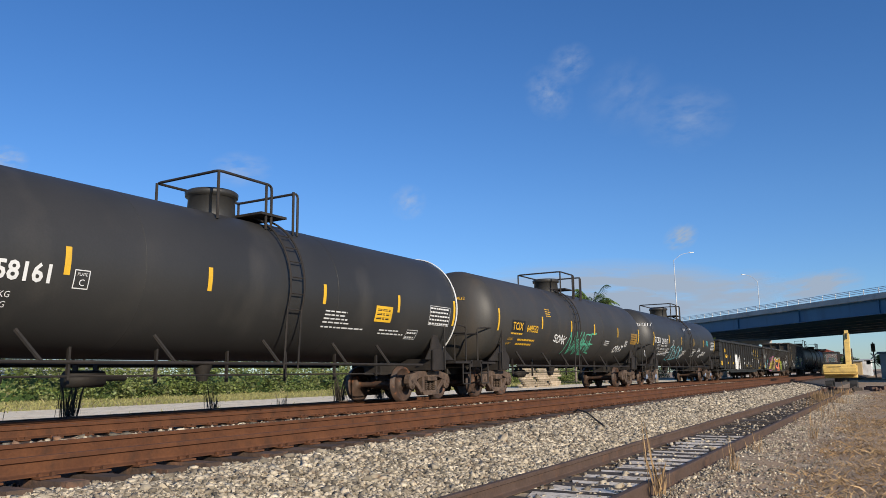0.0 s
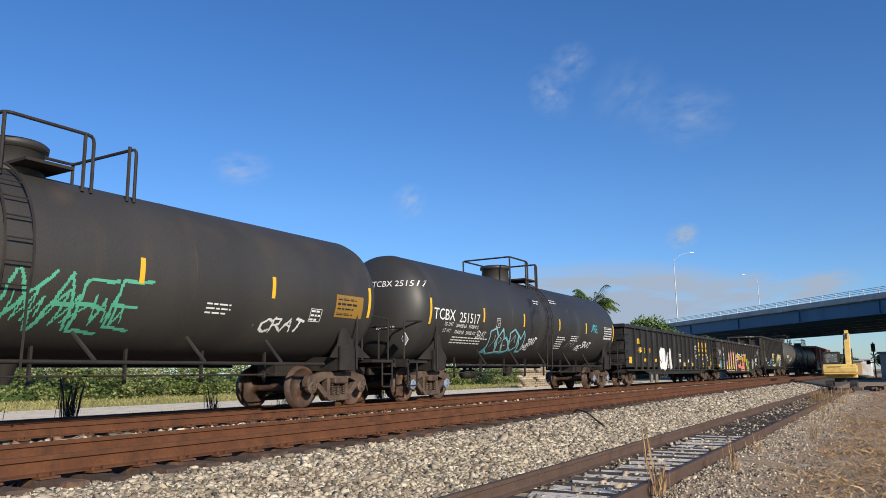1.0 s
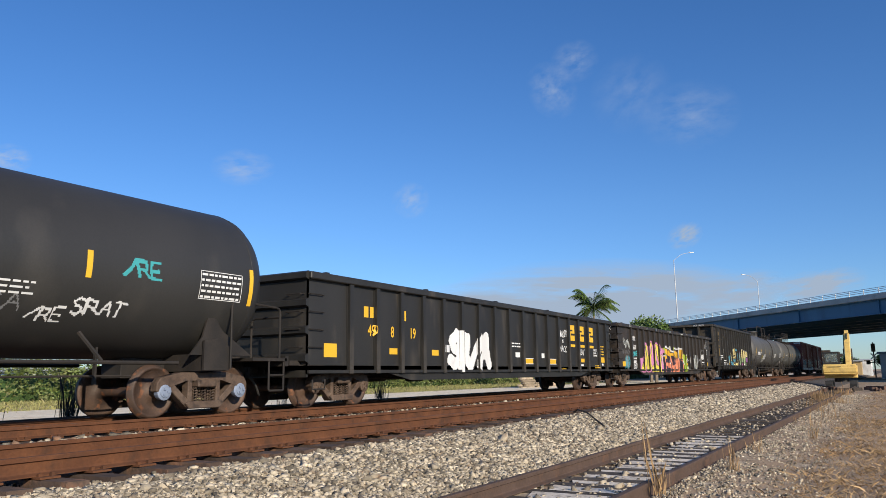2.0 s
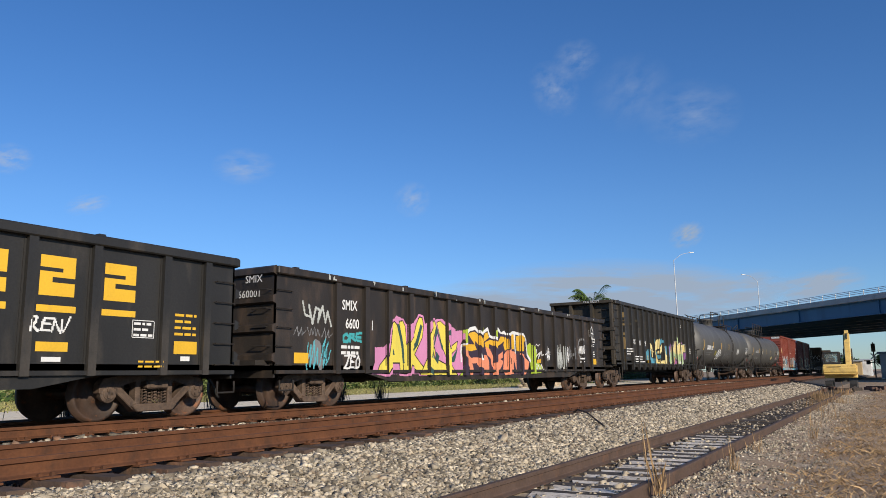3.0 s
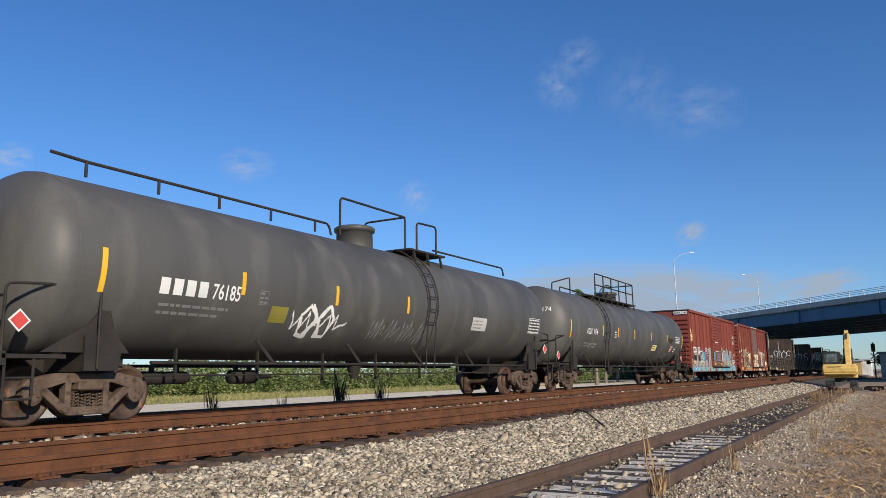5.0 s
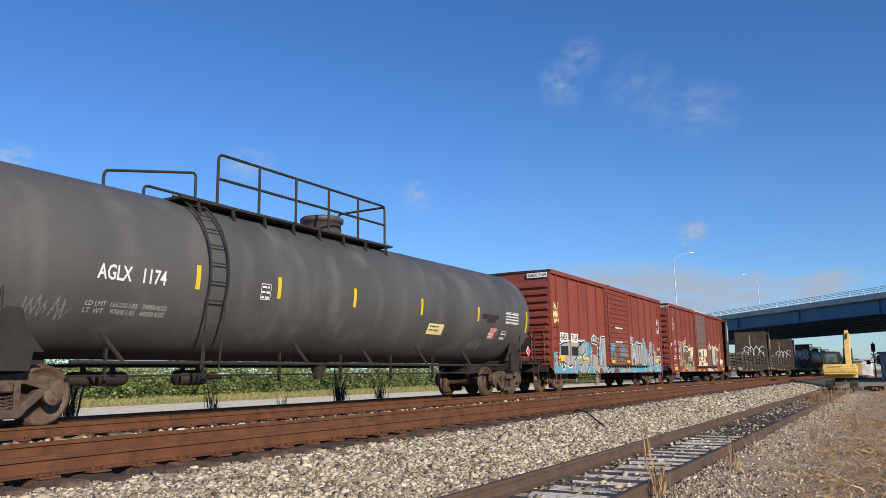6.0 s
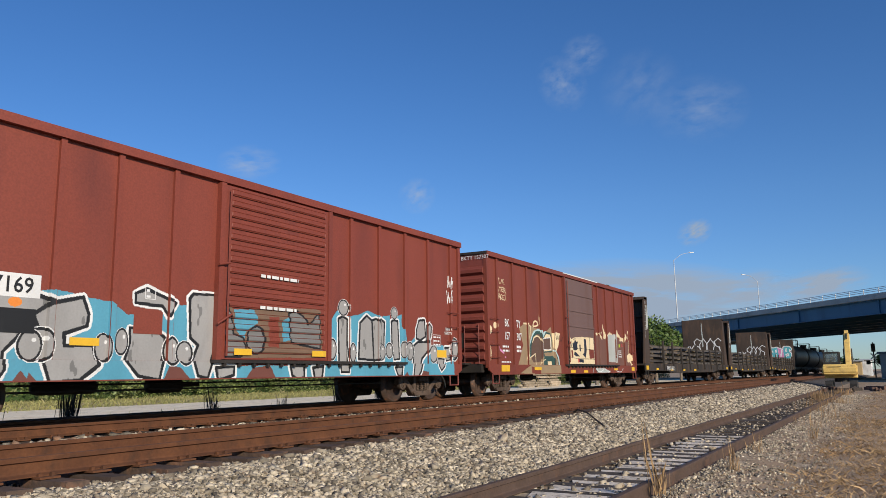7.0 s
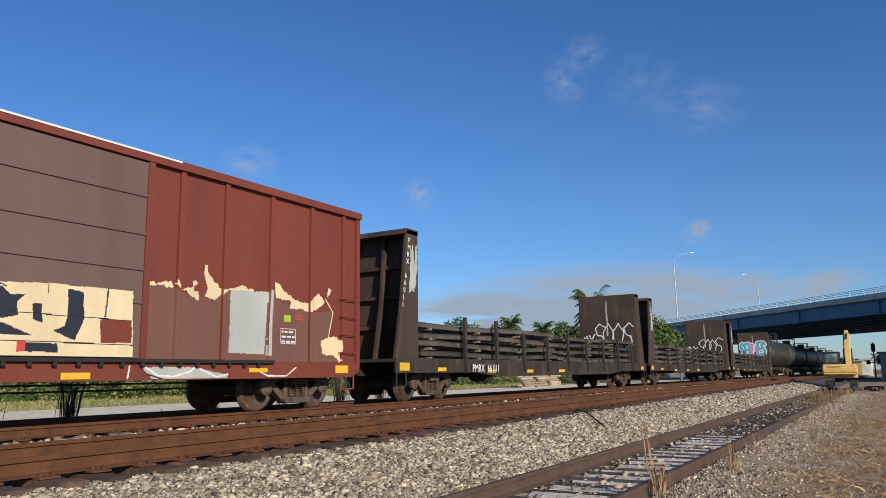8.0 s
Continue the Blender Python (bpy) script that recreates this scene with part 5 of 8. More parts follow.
spray(c2, sf, 7.4, 10.9, 1.35, 2.45, [(word("NXAEE", 7.6, 1.45, 2.9, 0.8, 0.055, 0.15, 0.05, seed=5), P_GREENLINE), (word("wlw", 8.2, 1.55, 2.0, 0.5, 0.03, 0.3, seed=8), P_GREENLINE)], 0.022, label="mint green outline graffiti")
spray(c2, sf, 13.2, 15.0, 1.5, 2.0, [(word("CRAT", 13.4, 1.6, 1.2, 0.25, 0.045, 0.2, seed=4), P_WHITE), (word("wl", 12.6, 1.62, 0.6, 0.22, 0.02, 0, seed=6), P_DULL)], 0.02, label="white sprayed tag")
small_print(c2, 11.9, 2.02, 0.7, 3, sf, P_WHITE, 0.08, 0.03, 9)
spec_box(c2, sf, 14.75, 1.86, 0.36, 0.26, 10)
patch(c2, "ochre_panel", sf, [(15.55, 16.55, 2.0, 2.5)], paint("ochre_panel", (0.30, 0.17, 0.03)), 0.005)
small_print(c2, 15.62, 2.38, 0.8, 4, sf, P_BLACK, 0.11, 0.05, 11)
end_words(c2, "TCIX 649532", 0.1, 3.0, 0.10, 0, P_GOLD, head_x(1.35, 1.50, 2.52))

c3, sf = tank_car(-50.6, 18.3, 2.0, 16.2, 1.50, 2.53, TANK, "black tank car with bold white lettering and blue bubble graffiti", 9.55, 8.3, "small", (1.4, 4.5, 7.43, 10.6, 13.45, 16.9), CAP_BLUE, 1.35, (4.6, 6.9, 9.2, 11.6, 13.7))
lettering(c3, "TCBX", 1.55, 2.2, 0.30, sf, P_WHITE, heavy=0.002, wide=1.05)
lettering(c3, "251517", 2.98, 2.18, 0.28, sf, P_WHITE, heavy=0.002, wide=1.02)
lettering(c3, "LD LMT", 2.2, 2.05, 0.1, sf, P_WHITE)
lettering(c3, "206600 LB   93700 KG", 2.85, 2.03, 0.1, sf, P_WHITE)
lettering(c3, "LT WT", 2.2, 1.87, 0.1, sf, P_WHITE)
lettering(c3, "79400 LB   36000 KG", 2.85, 1.85, 0.1, sf, P_WHITE)
small_print(c3, 2.85, 1.74, 2.2, 3, sf, P_WHITE, 0.075, 0.03, 2)
patch(c3, "plate_mark", sf, [(5.38, 5.64, 2.14, 2.155), (5.38, 5.64, 2.405, 2.42), (5.38, 5.395, 2.14, 2.42), (5.625, 5.64, 2.14, 2.42)], P_WHITE, 0.006)
lettering(c3, "PLATE", 5.42, 2.33, 0.045, sf, P_WHITE, wide=0.95)
lettering(c3, "C", 5.46, 2.18, 0.1, sf, P_WHITE)
READY_ART = [
    (fill("5.04,1.32 5.23,1.57 5.10,2.03 5.44,2.13 5.16,1.90 5.45,1.35"), P_TEALLINE),
    *letters([
        "5.12,2.00 5.45,2.09 5.70,1.87 5.66,1.69 6.02,1.40 5.60,1.35 5.32,1.44",
        "5.72,1.80 5.92,2.09 6.16,1.82 6.19,1.61 6.44,1.41 6.05,1.42",
        "6.11,1.75 6.29,1.83 6.59,1.70 6.88,1.46 6.51,1.41",
        "6.52,1.99 6.80,2.12 7.14,1.95 7.34,1.59 7.09,1.47 6.80,1.57",
        "7.20,1.94 7.45,1.82 7.54,2.09 7.70,1.91 7.83,1.45 7.56,1.45 7.46,1.67",
    ], TANK, P_TEALLINE, 0.10, P_ICE, 0.018),
    (line("5.45,1.55 5.55,1.75 5.48,1.90", 0.02), P_ICE), (line("5.85,1.85 6.0,1.8 5.95,1.65", 0.02), P_ICE), (line("6.75,1.72 6.92,1.95 7.05,1.72", 0.02), P_ICE), (line("6.35,1.6 6.5,1.62", 0.02), P_ICE)]
spray(c3, sf, 4.9, 8.0, 1.2, 2.35, READY_ART, 0.012, label="pale blue bubble-letter graffiti outline")
spray(c3, sf, 4.1, 5.0, 1.7, 2.1, [(word("SRAT", 4.2, 1.75, 0.65, 0.2, 0.02, 0.2, seed=2), P_WHITE)], 0.016, label="thin white sprayed tag")
spray(c3, sf, 7.7, 9.0, 1.4, 2.0, [(word("SRAT", 8.0, 1.7, 0.7, 0.2, 0.035, 0.25, seed=9), P_WHITE), (word("DRE", 7.8, 1.5, 0.5, 0.15, 0.03, 0.2, seed=3), P_WHITE)], 0.018, label="white sprayed tag")
small_print(c3, 10.5, 2.0, 0.9, 6, sf, P_WHITE, 0.08, 0.03, 5)
small_print(c3, 11.9, 2.08, 0.8, 3, sf, P_WHITE, 0.08, 0.03, 6)
spray(c3, sf, 11.3, 14.5, 1.5, 2.0, [(word("GRA", 11.6, 1.72, 0.9, 0.22, 0.03, 0.1, seed=9), P_DULL), (word("JRE", 12.7, 1.6, 0.5, 0.2, 0.03, 0.1, seed=8), P_WHITE), (word("SRAT", 13.35, 1.68, 0.85, 0.25, 0.04, 0.2, seed=7), P_WHITE)], 0.02, label="white and grey sprayed tags")
spray(c3, sf, 13.9, 15.3, 2.2, 2.8, [(word("JRE", 14.1, 2.34, 0.7, 0.27, 0.055, -0.15, seed=21), P_TEAL)], 0.02, label="teal sprayed tag")
spec_box(c3, sf, 15.65, 2.1, 1.0, 0.5, 8)
small_print(c3, 8.5, 3.2, 0.6, 2, sf, P_WHITE, 0.09, 0.03, 9)
small_print(c3, 10.1, 3.35, 0.7, 2, sf, P_WHITE, 0.09, 0.03, 10)
end_words(c3, "TCBX 251517", -0.1, 3.05, 0.16, 0, P_WHITE, head_x(1.35, 1.50, 2.53))
end_words(c3, "206600 LB", -0.2, 1.9, 0.09, 0, P_WHITE, head_x(1.35, 1.50, 2.53))
placard(c3, 0.55, -1.2, 1.62, P_DULL, 0.17, "grey diamond placard holder")
spray(c3, sf, 7.4, 9.4, 1.3, 3.3, [(both(spots(4, 2.6, 0.3), ell(8.45, 2.6, 0.55, 0.8)), P_BLACK)], 0.03, 0.003, "black spilled product stains", "spill_stain")

gx, sf = tank_car(27.7, 20.5, 1.9, 18.5, 1.53, 2.58, TANK_GREY, "dull grey-black tank car with white scribbled graffiti", 11.6, 10.2, "rails", (1.75, 4.75, 7.6, 10.5), None, 1.3, (5.6, 8.5, 11.2, 14.0))
patch(gx, "company_mark", sf, [(2.85 + k * 0.28, 3.05 + k * 0.28, 2.12, 2.4) for k in range(4)], P_WHITE, 0.005)
lettering(gx, "76185", 4.0, 2.12, 0.27, sf, P_WHITE, wide=0.72, heavy=0.006)
small_print(gx, 2.9, 1.92, 1.6, 2, sf, P_DULL, 0.13, 0.05, 2)
spec_box(gx, sf, 5.2, 2.1, 0.24, 0.26, 3, P_DULL)
patch(gx, "olive_panel", sf, [(5.6, 6.1, 1.78, 2.1)], paint("olive_panel", (0.24, 0.21, 0.04)), 0.005)
spray(gx, sf, 6.0, 8.4, 1.35, 2.5, [(word("OXO", 6.5, 1.55, 1.1, 0.65, 0.07, 0.05, -0.4, seed=5), P_WHITE), (word("wl", 6.2, 1.7, 1.9, 0.35, 0.035, 0.1, seed=6), P_WHITE)], 0.02, label="white sprayed face-like scribble")
spray(gx, sf, 8.8, 12.2, 1.35, 2.4, [(word("wlwl", 9.0, 1.55, 2.6, 0.5, 0.03, 0.2, seed=11), P_DULL)], 0.022, label="thin grey scribbled tag")
patch(gx, "white_panel", sf, [(14.0, 14.9, 1.98, 2.36)], paint("dusty_white_panel", (0.5, 0.5, 0.48)), 0.005)
small_print(gx, 14.08, 2.24, 0.7, 3, sf, P_DULL, 0.1, 0.04, 7)
spec_box(gx, sf, 18.0, 2.05, 0.9, 0.5, 8)
placard(gx, 0.62, -1.25, 1.55, P_RED, 0.17, "red diamond hazard placard")
placard(gx, 19.9, -1.25, 1.55, P_RED, 0.17, "red diamond hazard placard")

ax, sf = tank_car(48.2, 20.8, 2.0, 18.65, 1.55, 2.58, TANK_GREY, "dusty grey-black tank car with long roof walkway and white lettering", 5.58, 10.4, "long", (1.41, 5.17, 7.26, 9.77, 12.67, 15.84, 19.3), None, 1.35, (3.7, 8.2, 10.5, 13.0, 15.4))
lettering(ax, "AGLX", 3.19, 2.26, 0.23, sf, P_WHITE, wide=0.7, heavy=0.006)
lettering(ax, "1174", 3.98, 2.26, 0.23, sf, P_WHITE, wide=0.76, heavy=0.006)
lettering(ax, "LD LMT  166200 LBS   74950 KGS", 3.1, 1.84, 0.075, sf, P_PATCH)
lettering(ax, "LT  WT    97800 LBS   44350 KGS", 3.1, 1.73, 0.075, sf, P_PATCH)
spec_box(ax, sf, 6.75, 2.2, 0.26, 0.3, 3)
patch(ax, "cream_panel", sf, [(13.15, 13.95, 1.78, 2.06)], P_CREAM, 0.005)
small_print(ax, 13.22, 1.96, 0.62, 2, sf, P_BLACK, 0.1, 0.05, 4)
patch(ax, "dark_overpaint", sf, [(16.1, 17.2, 2.35, 2.5), (16.4, 17.0, 2.25, 2.36)], UNDER, 0.005)
patch(ax, "red_panel", sf, [(16.75, 17.2, 1.98, 2.1), (16.7, 17.1, 1.78, 1.97)], paint("faded_red_panel", (0.60, 0.24, 0.22)), 0.005)
small_print(ax, 16.75, 1.9, 0.3, 2, sf, P_WHITE, 0.08, 0.03, 12)
spec_box(ax, sf, 17.55, 1.78, 0.35, 0.24, 5)
spec_box(ax, sf, 17.7, 2.28, 0.95, 0.36, 6)
spray(ax, sf, 2.0, 3.2, 1.5, 2.1, [(word("wl", 2.2, 1.6, 0.7, 0.35, 0.02, 0, seed=3), P_DULL)], 0.02, label="thin grey sprayed tag")
spray(ax, sf, 15.5, 17.0, 1.3, 1.9, [(word("wlw", 15.7, 1.4, 0.8, 0.3, 0.02, 0.2, seed=13), P_DULL)], 0.02, label="thin grey sprayed tag")
end_words(ax, "AGLX 1174", 0.2, 3.05, 0.17, 0, P_WHITE, head_x(1.35, 1.55, 2.58))
placard(ax, 0.7, -1.25, 1.35, P_RED, 0.17, "red diamond hazard placard")
placard(ax, 20.0, -1.25, 1.45, P_RED, 0.17, "red and white diamond hazard placard")

for k in range(6):
    tank_car(172.0 + k * 18.4, 18.4, 2.0, 16.3, 1.52, 2.55, TANK, "black tank car far back in the train", 9.8, 8.8, "small", (1.4, 5, 8, 11, 14, 17), None, 1.35, (), detail=False)
# ---- gondolas ----
def gondola(s0, L, ta, tb, b0, b1, zb, zt, posts, skin, label, deep=0.0, post_w=0.14, post_d=0.09, tall_post=False, cap=None, end_skin=None):
    car = new_car("gondola_car", s0, label, "gondola car")
    running_gear(car, L, ta, tb, cap)
    hw = 1.46
    for sd in (-1, 1):
        s = bmesh.new()
        o = [(b0, zb + 0.12), (ta + 1.4, zb + 0.12), (ta + 2.4, zb - deep), (tb - 2.4, zb - deep), (tb - 1.4, zb + 0.12), (b1, zb + 0.12), (b1, zt - 0.1), (b0, zt - 0.1)]
        prism(s, o, sd * hw, sd * (hw - 0.03))
        part("side_wall", s, skin, car)
        c = bmesh.new()
        bx(c, b0 - 0.02, b1 + 0.02, sd * (hw - 0.05) if sd > 0 else sd * (hw + 0.12), sd * (hw + 0.12) if sd > 0 else sd * (hw - 0.05), zt - 0.16, zt, 0.02)
        for k in range(0, 24):
            if (k * 7) % 5 == 0 and b0 + 0.7 + k * 0.83 < b1:
                bx(c, b0 + 0.5 + k * 0.83, b0 + 0.62 + k * 0.83, sd * (hw + 0.04) - 0.05, sd * (hw + 0.04) + 0.05, zt - 0.01, zt + 0.03)
        part("top_chord", c, skin, car)
        b = bmesh.new()
        bx(b, b0, b1, min(sd * (hw + 0.02), sd * (hw + 0.07)), max(sd * (hw + 0.02), sd * (hw + 0.07)), zb + 0.13, zb + 0.2)
        part("side_sill", b, skin, car)
        pmesh = bmesh.new()
        prism(pmesh, [(-post_w / 2, zb + (0.12 if not tall_post else -0.12)), (post_w / 2, zb + (0.12 if not tall_post else -0.12)), (post_w / 2, zt - 0.16), (-post_w / 2, zt - 0.16)], sd * hw, sd * (hw + post_d))
        bx(pmesh, -post_w / 2 - 0.03, post_w / 2 + 0.03, min(sd * hw, sd * (hw + 0.012)), max(sd * hw, sd * (hw + 0.012)), zb + 0.3, zt - 0.2)
        pm_ = mesh_of(pmesh, skin)
        for x in posts:
            piece("side_post", pm_, car, pose(x, 0, 0))
    for x, d in ((b0, 1), (b1, -1)):
        e = bmesh.new()
        bx(e, min(x, x + d * 0.04), max(x, x + d * 0.04), -hw, hw, zb + 0.05, zt - 0.02)
        part("end_wall", e, end_skin or skin, car)
        rb = bmesh.new()
        prism(rb, [(x, -0.1), (x - d * 0.1, -0.06), (x - d * 0.1, 0.06), (x, 0.1)], -hw - 0.04, hw + 0.04)
        rbe = mesh_of(rb, end_skin or skin)
        for z in np.linspace(zb + 0.45, zt - 0.08, 4):
            piece("end_rib", rbe, car, pose(0, 0, z))
        for sd in (-1, 1):
            xl = x + d * 0.25
            part("step", tubes([[(xl - 0.2, sd * (hw + 0.12), zb), (xl - 0.2, sd * (hw + 0.12), 0.42), (xl + 0.2, sd * (hw + 0.12), 0.42), (xl + 0.2, sd * (hw + 0.12), zb)]], 0.02, 6), UNDER, car)
            side_iron = mesh_of(tubes([[(xl - 0.22, sd * hw, 0), (xl - 0.22, sd * (hw + 0.06), 0), (xl + 0.22, sd * (hw + 0.06), 0), (xl + 0.22, sd * hw, 0)]], 0.014, 5), UNDER)
            end_iron = mesh_of(tubes([[(x, sd * (hw - 0.1), 0), (x - d * 0.13, sd * (hw - 0.1), 0), (x - d * 0.13, sd * (hw - 0.5), 0), (x, sd * (hw - 0.5), 0)]], 0.014, 5), UNDER)
            for z in np.arange(zb + 0.3, zt - 0.3, 0.38):
                piece("grab_iron", side_iron, car, pose(0, 0, z))
                piece("grab_iron", end_iron, car, pose(0, 0, z))
        pf = bmesh.new()
        bx(pf, min(x - d * 0.35, x), max(x - d * 0.35, x), -1.3, 1.3, 0.92, 1.02)
        part("end_sill", pf, UNDER, car)
    part("floor", boxed(b0, b1, -hw, hw, zb + 0.2, zb + 0.3), skin, car)
    brake_gear(car, ta + 3.2)
    rods(car, L, ta, tb)
    brake_wheel(car, b0 - 0.15, 0.7, zb + 1.3)
    return car, flat_side(hw, posts, post_w, post_d)


gp = [1.74 + 1.045 * k for k in range(16)] + [18.75, 19.65]
g1, sf = gondola(-32.3, 21.0, 1.95, 18.95, 0.3, 20.35, 0.62, 2.92, gp, GON_CLEAN, "long black gondola car with yellow block marks and white tag", 0.06)
patch(g1, "company_mark", sf, [(2.3, 2.48, 2.05, 2.31), (2.54, 2.7, 2.05, 2.31), (3.95, 4.1, 2.05, 2.31)], P_YELLOW, 0.006)
lettering(g1, "49", 2.45, 1.62, 0.26, sf, P_YELLOW, wide=0.8, heavy=0.006)
lettering(g1, "8", 3.4, 1.62, 0.26, sf, P_YELLOW, wide=0.8, heavy=0.006)
lettering(g1, "19", 4.25, 1.62, 0.26, sf, P_YELLOW, wide=0.8, heavy=0.006)
patch(g1, "reflector", sf, [(0.85, 1.3, 1.1, 1.4), (3.35, 3.7, 1.2, 1.35), (5.35, 5.7, 1.2, 1.35), (11.4, 12.0, 1.02, 1.18), (13.45, 14.05, 1.02, 1.18), (16.55, 17.05, 1.1, 1.24), (19.0, 19.5, 1.1, 1.32)], P_YELLOW, 0.006)
patch(g1, "white_edge", sf, [(11.37, 12.03, 1.0, 1.02), (11.37, 12.03, 1.18, 1.2), (13.42, 14.08, 1.0, 1.02), (13.42, 14.08, 1.18, 1.2), (16.65, 16.95, 0.95, 1.02), (19.15, 19.35, 0.98, 1.06)], P_WHITE, 0.006)
# the builder's big yellow initials as plain blocks
blk = []
for u in (15.48, 16.53, 17.6):
    blk += [(zone(u, u + 0.58, 1.92, 2.52, 0, 0), P_YELLOW), (zone(u + 0.2, u + 0.58, 2.12, 2.2, 0, 0), GON_CLEAN), (zone(u, u + 0.38, 2.28, 2.34, 0, 0), GON_CLEAN), (zone(u - 0.02, u + 0.6, 1.68, 1.78, 0, 0), P_YELLOW)]
spray(g1, sf, 15.2, 18.5, 1.6, 2.75, blk, 0.02, label="big yellow block shapes with underlines", name="company_mark")
spray(g1, sf, 14.3, 15.3, 1.4, 2.4, [(word("wOODY", 14.5, 2.06, 0.72, 0.22, 0.026, 0.1, 0.25, seed=3), P_WHITE), (word("N", 14.78, 1.82, 0.1, 0.13, 0.026, 0.1, seed=4), P_WHITE), (word("MACC", 14.5, 1.5, 0.68, 0.2, 0.026, 0.1, 0.3, seed=5), P_WHITE)], 0.014, label="white chalked scribble")
spray(g1, sf, 6.0, 9.6, 0.7, 2.2, [(both(word("SRGA", 6.3, 0.95, 2.4, 0.85, 0.34, 0.05, 0.02, seed=6), zone(6.1, 9.3, 0.66, 1.98, 4, 0.1)), P_WHITE)], 0.028, label="big white block-letter tag")
spray(g1, sf, 16.2, 17.3, 1.2, 1.8, [(word("RENW", 16.45, 1.4, 0.6, 0.2, 0.03, 0.1, seed=9), P_WHITE)], 0.016, label="small white sprayed tag")
spec_box(g1, sf, 18.15, 1.35, 0.42, 0.28, 5)
small_print(g1, 19.0, 1.75, 0.5, 4, sf, P_YELLOW, 0.11, 0.045, 6)
small_print(g1, 18.3, 0.95, 0.7, 2, sf, P_YELLOW, 0.08, 0.03, 7)
small_print(g1, 10.3, 1.65, 0.9, 2, sf, P_WHITE, 0.1, 0.04, 8)
patch(g1, "white_mark", sf, [(10.6, 10.95, 1.22, 1.38), (12.75, 13.0, 1.22, 1.38), (5.9, 6.3, 1.3, 1.5)], P_WHITE, 0.006)
lettering(g1, "RELEASE ROD", 14.4, 0.8, 0.07, sf, P_YELLOW)

sp = [2.42, 3.5] + [4.45 + 0.965 * k for k in range(16)]
g2, sf = gondola(-11.3, 20.95, 2.15, 18.9, 0.46, 20.55, 0.62, 2.92, sp, GON, "long dark brown-black gondola car covered in colourful graffiti", 0.08, 0.16)
lettering(g2, "SMIX", 2.62, 2.18, 0.22, sf, P_WHITE, wide=0.8, heavy=0.006)
lettering(g2, "6600", 2.75, 1.76, 0.22, sf, P_WHITE, wide=0.8, heavy=0.006)
lettering(g2, "1", 3.72, 1.76, 0.22, sf, P_WHITE, wide=0.8, heavy=0.006)
patch(g2, "reflector", sf, [(1.05, 1.5, 0.96, 1.18), (19.05, 19.6, 1.02, 1.25)], P_YELLOW, 0.006)
small_print(g2, 2.6, 1.3, 0.7, 2, sf, P_WHITE, 0.13, 0.07, 2)
spray(g2, sf, 1.0, 3.8, 0.7, 2.3, [(line("1.3,2.25 1.38,1.98 1.55,1.95 1.5,2.2 1.62,1.8 1.72,2.15 1.85,2.12 1.8,1.85 1.95,2.2 2.05,1.85 2.12,2.1 2.25,1.78", 0.045), P_PATCH), (ell(1.8, 1.1, 0.3, 0.35, 5, 0.5), P_DULL), (word("wl", 1.4, 0.85, 0.8, 0.6, 0.03, 0.1, seed=5), P_TEALLINE), (word("ORE", 2.65, 1.45, 0.7, 0.2, 0.07, 0.1, seed=6), P_TEAL), (word("ZEO", 2.7, 0.85, 0.6, 0.25, 0.045, 0.1, seed=7), P_WHITE), (word("lwl", 1.0, 1.5, 1.3, 0.2, 0.02, 0, seed=17), P_DULL)], 0.02, label="grey, white and teal scribbled tags")
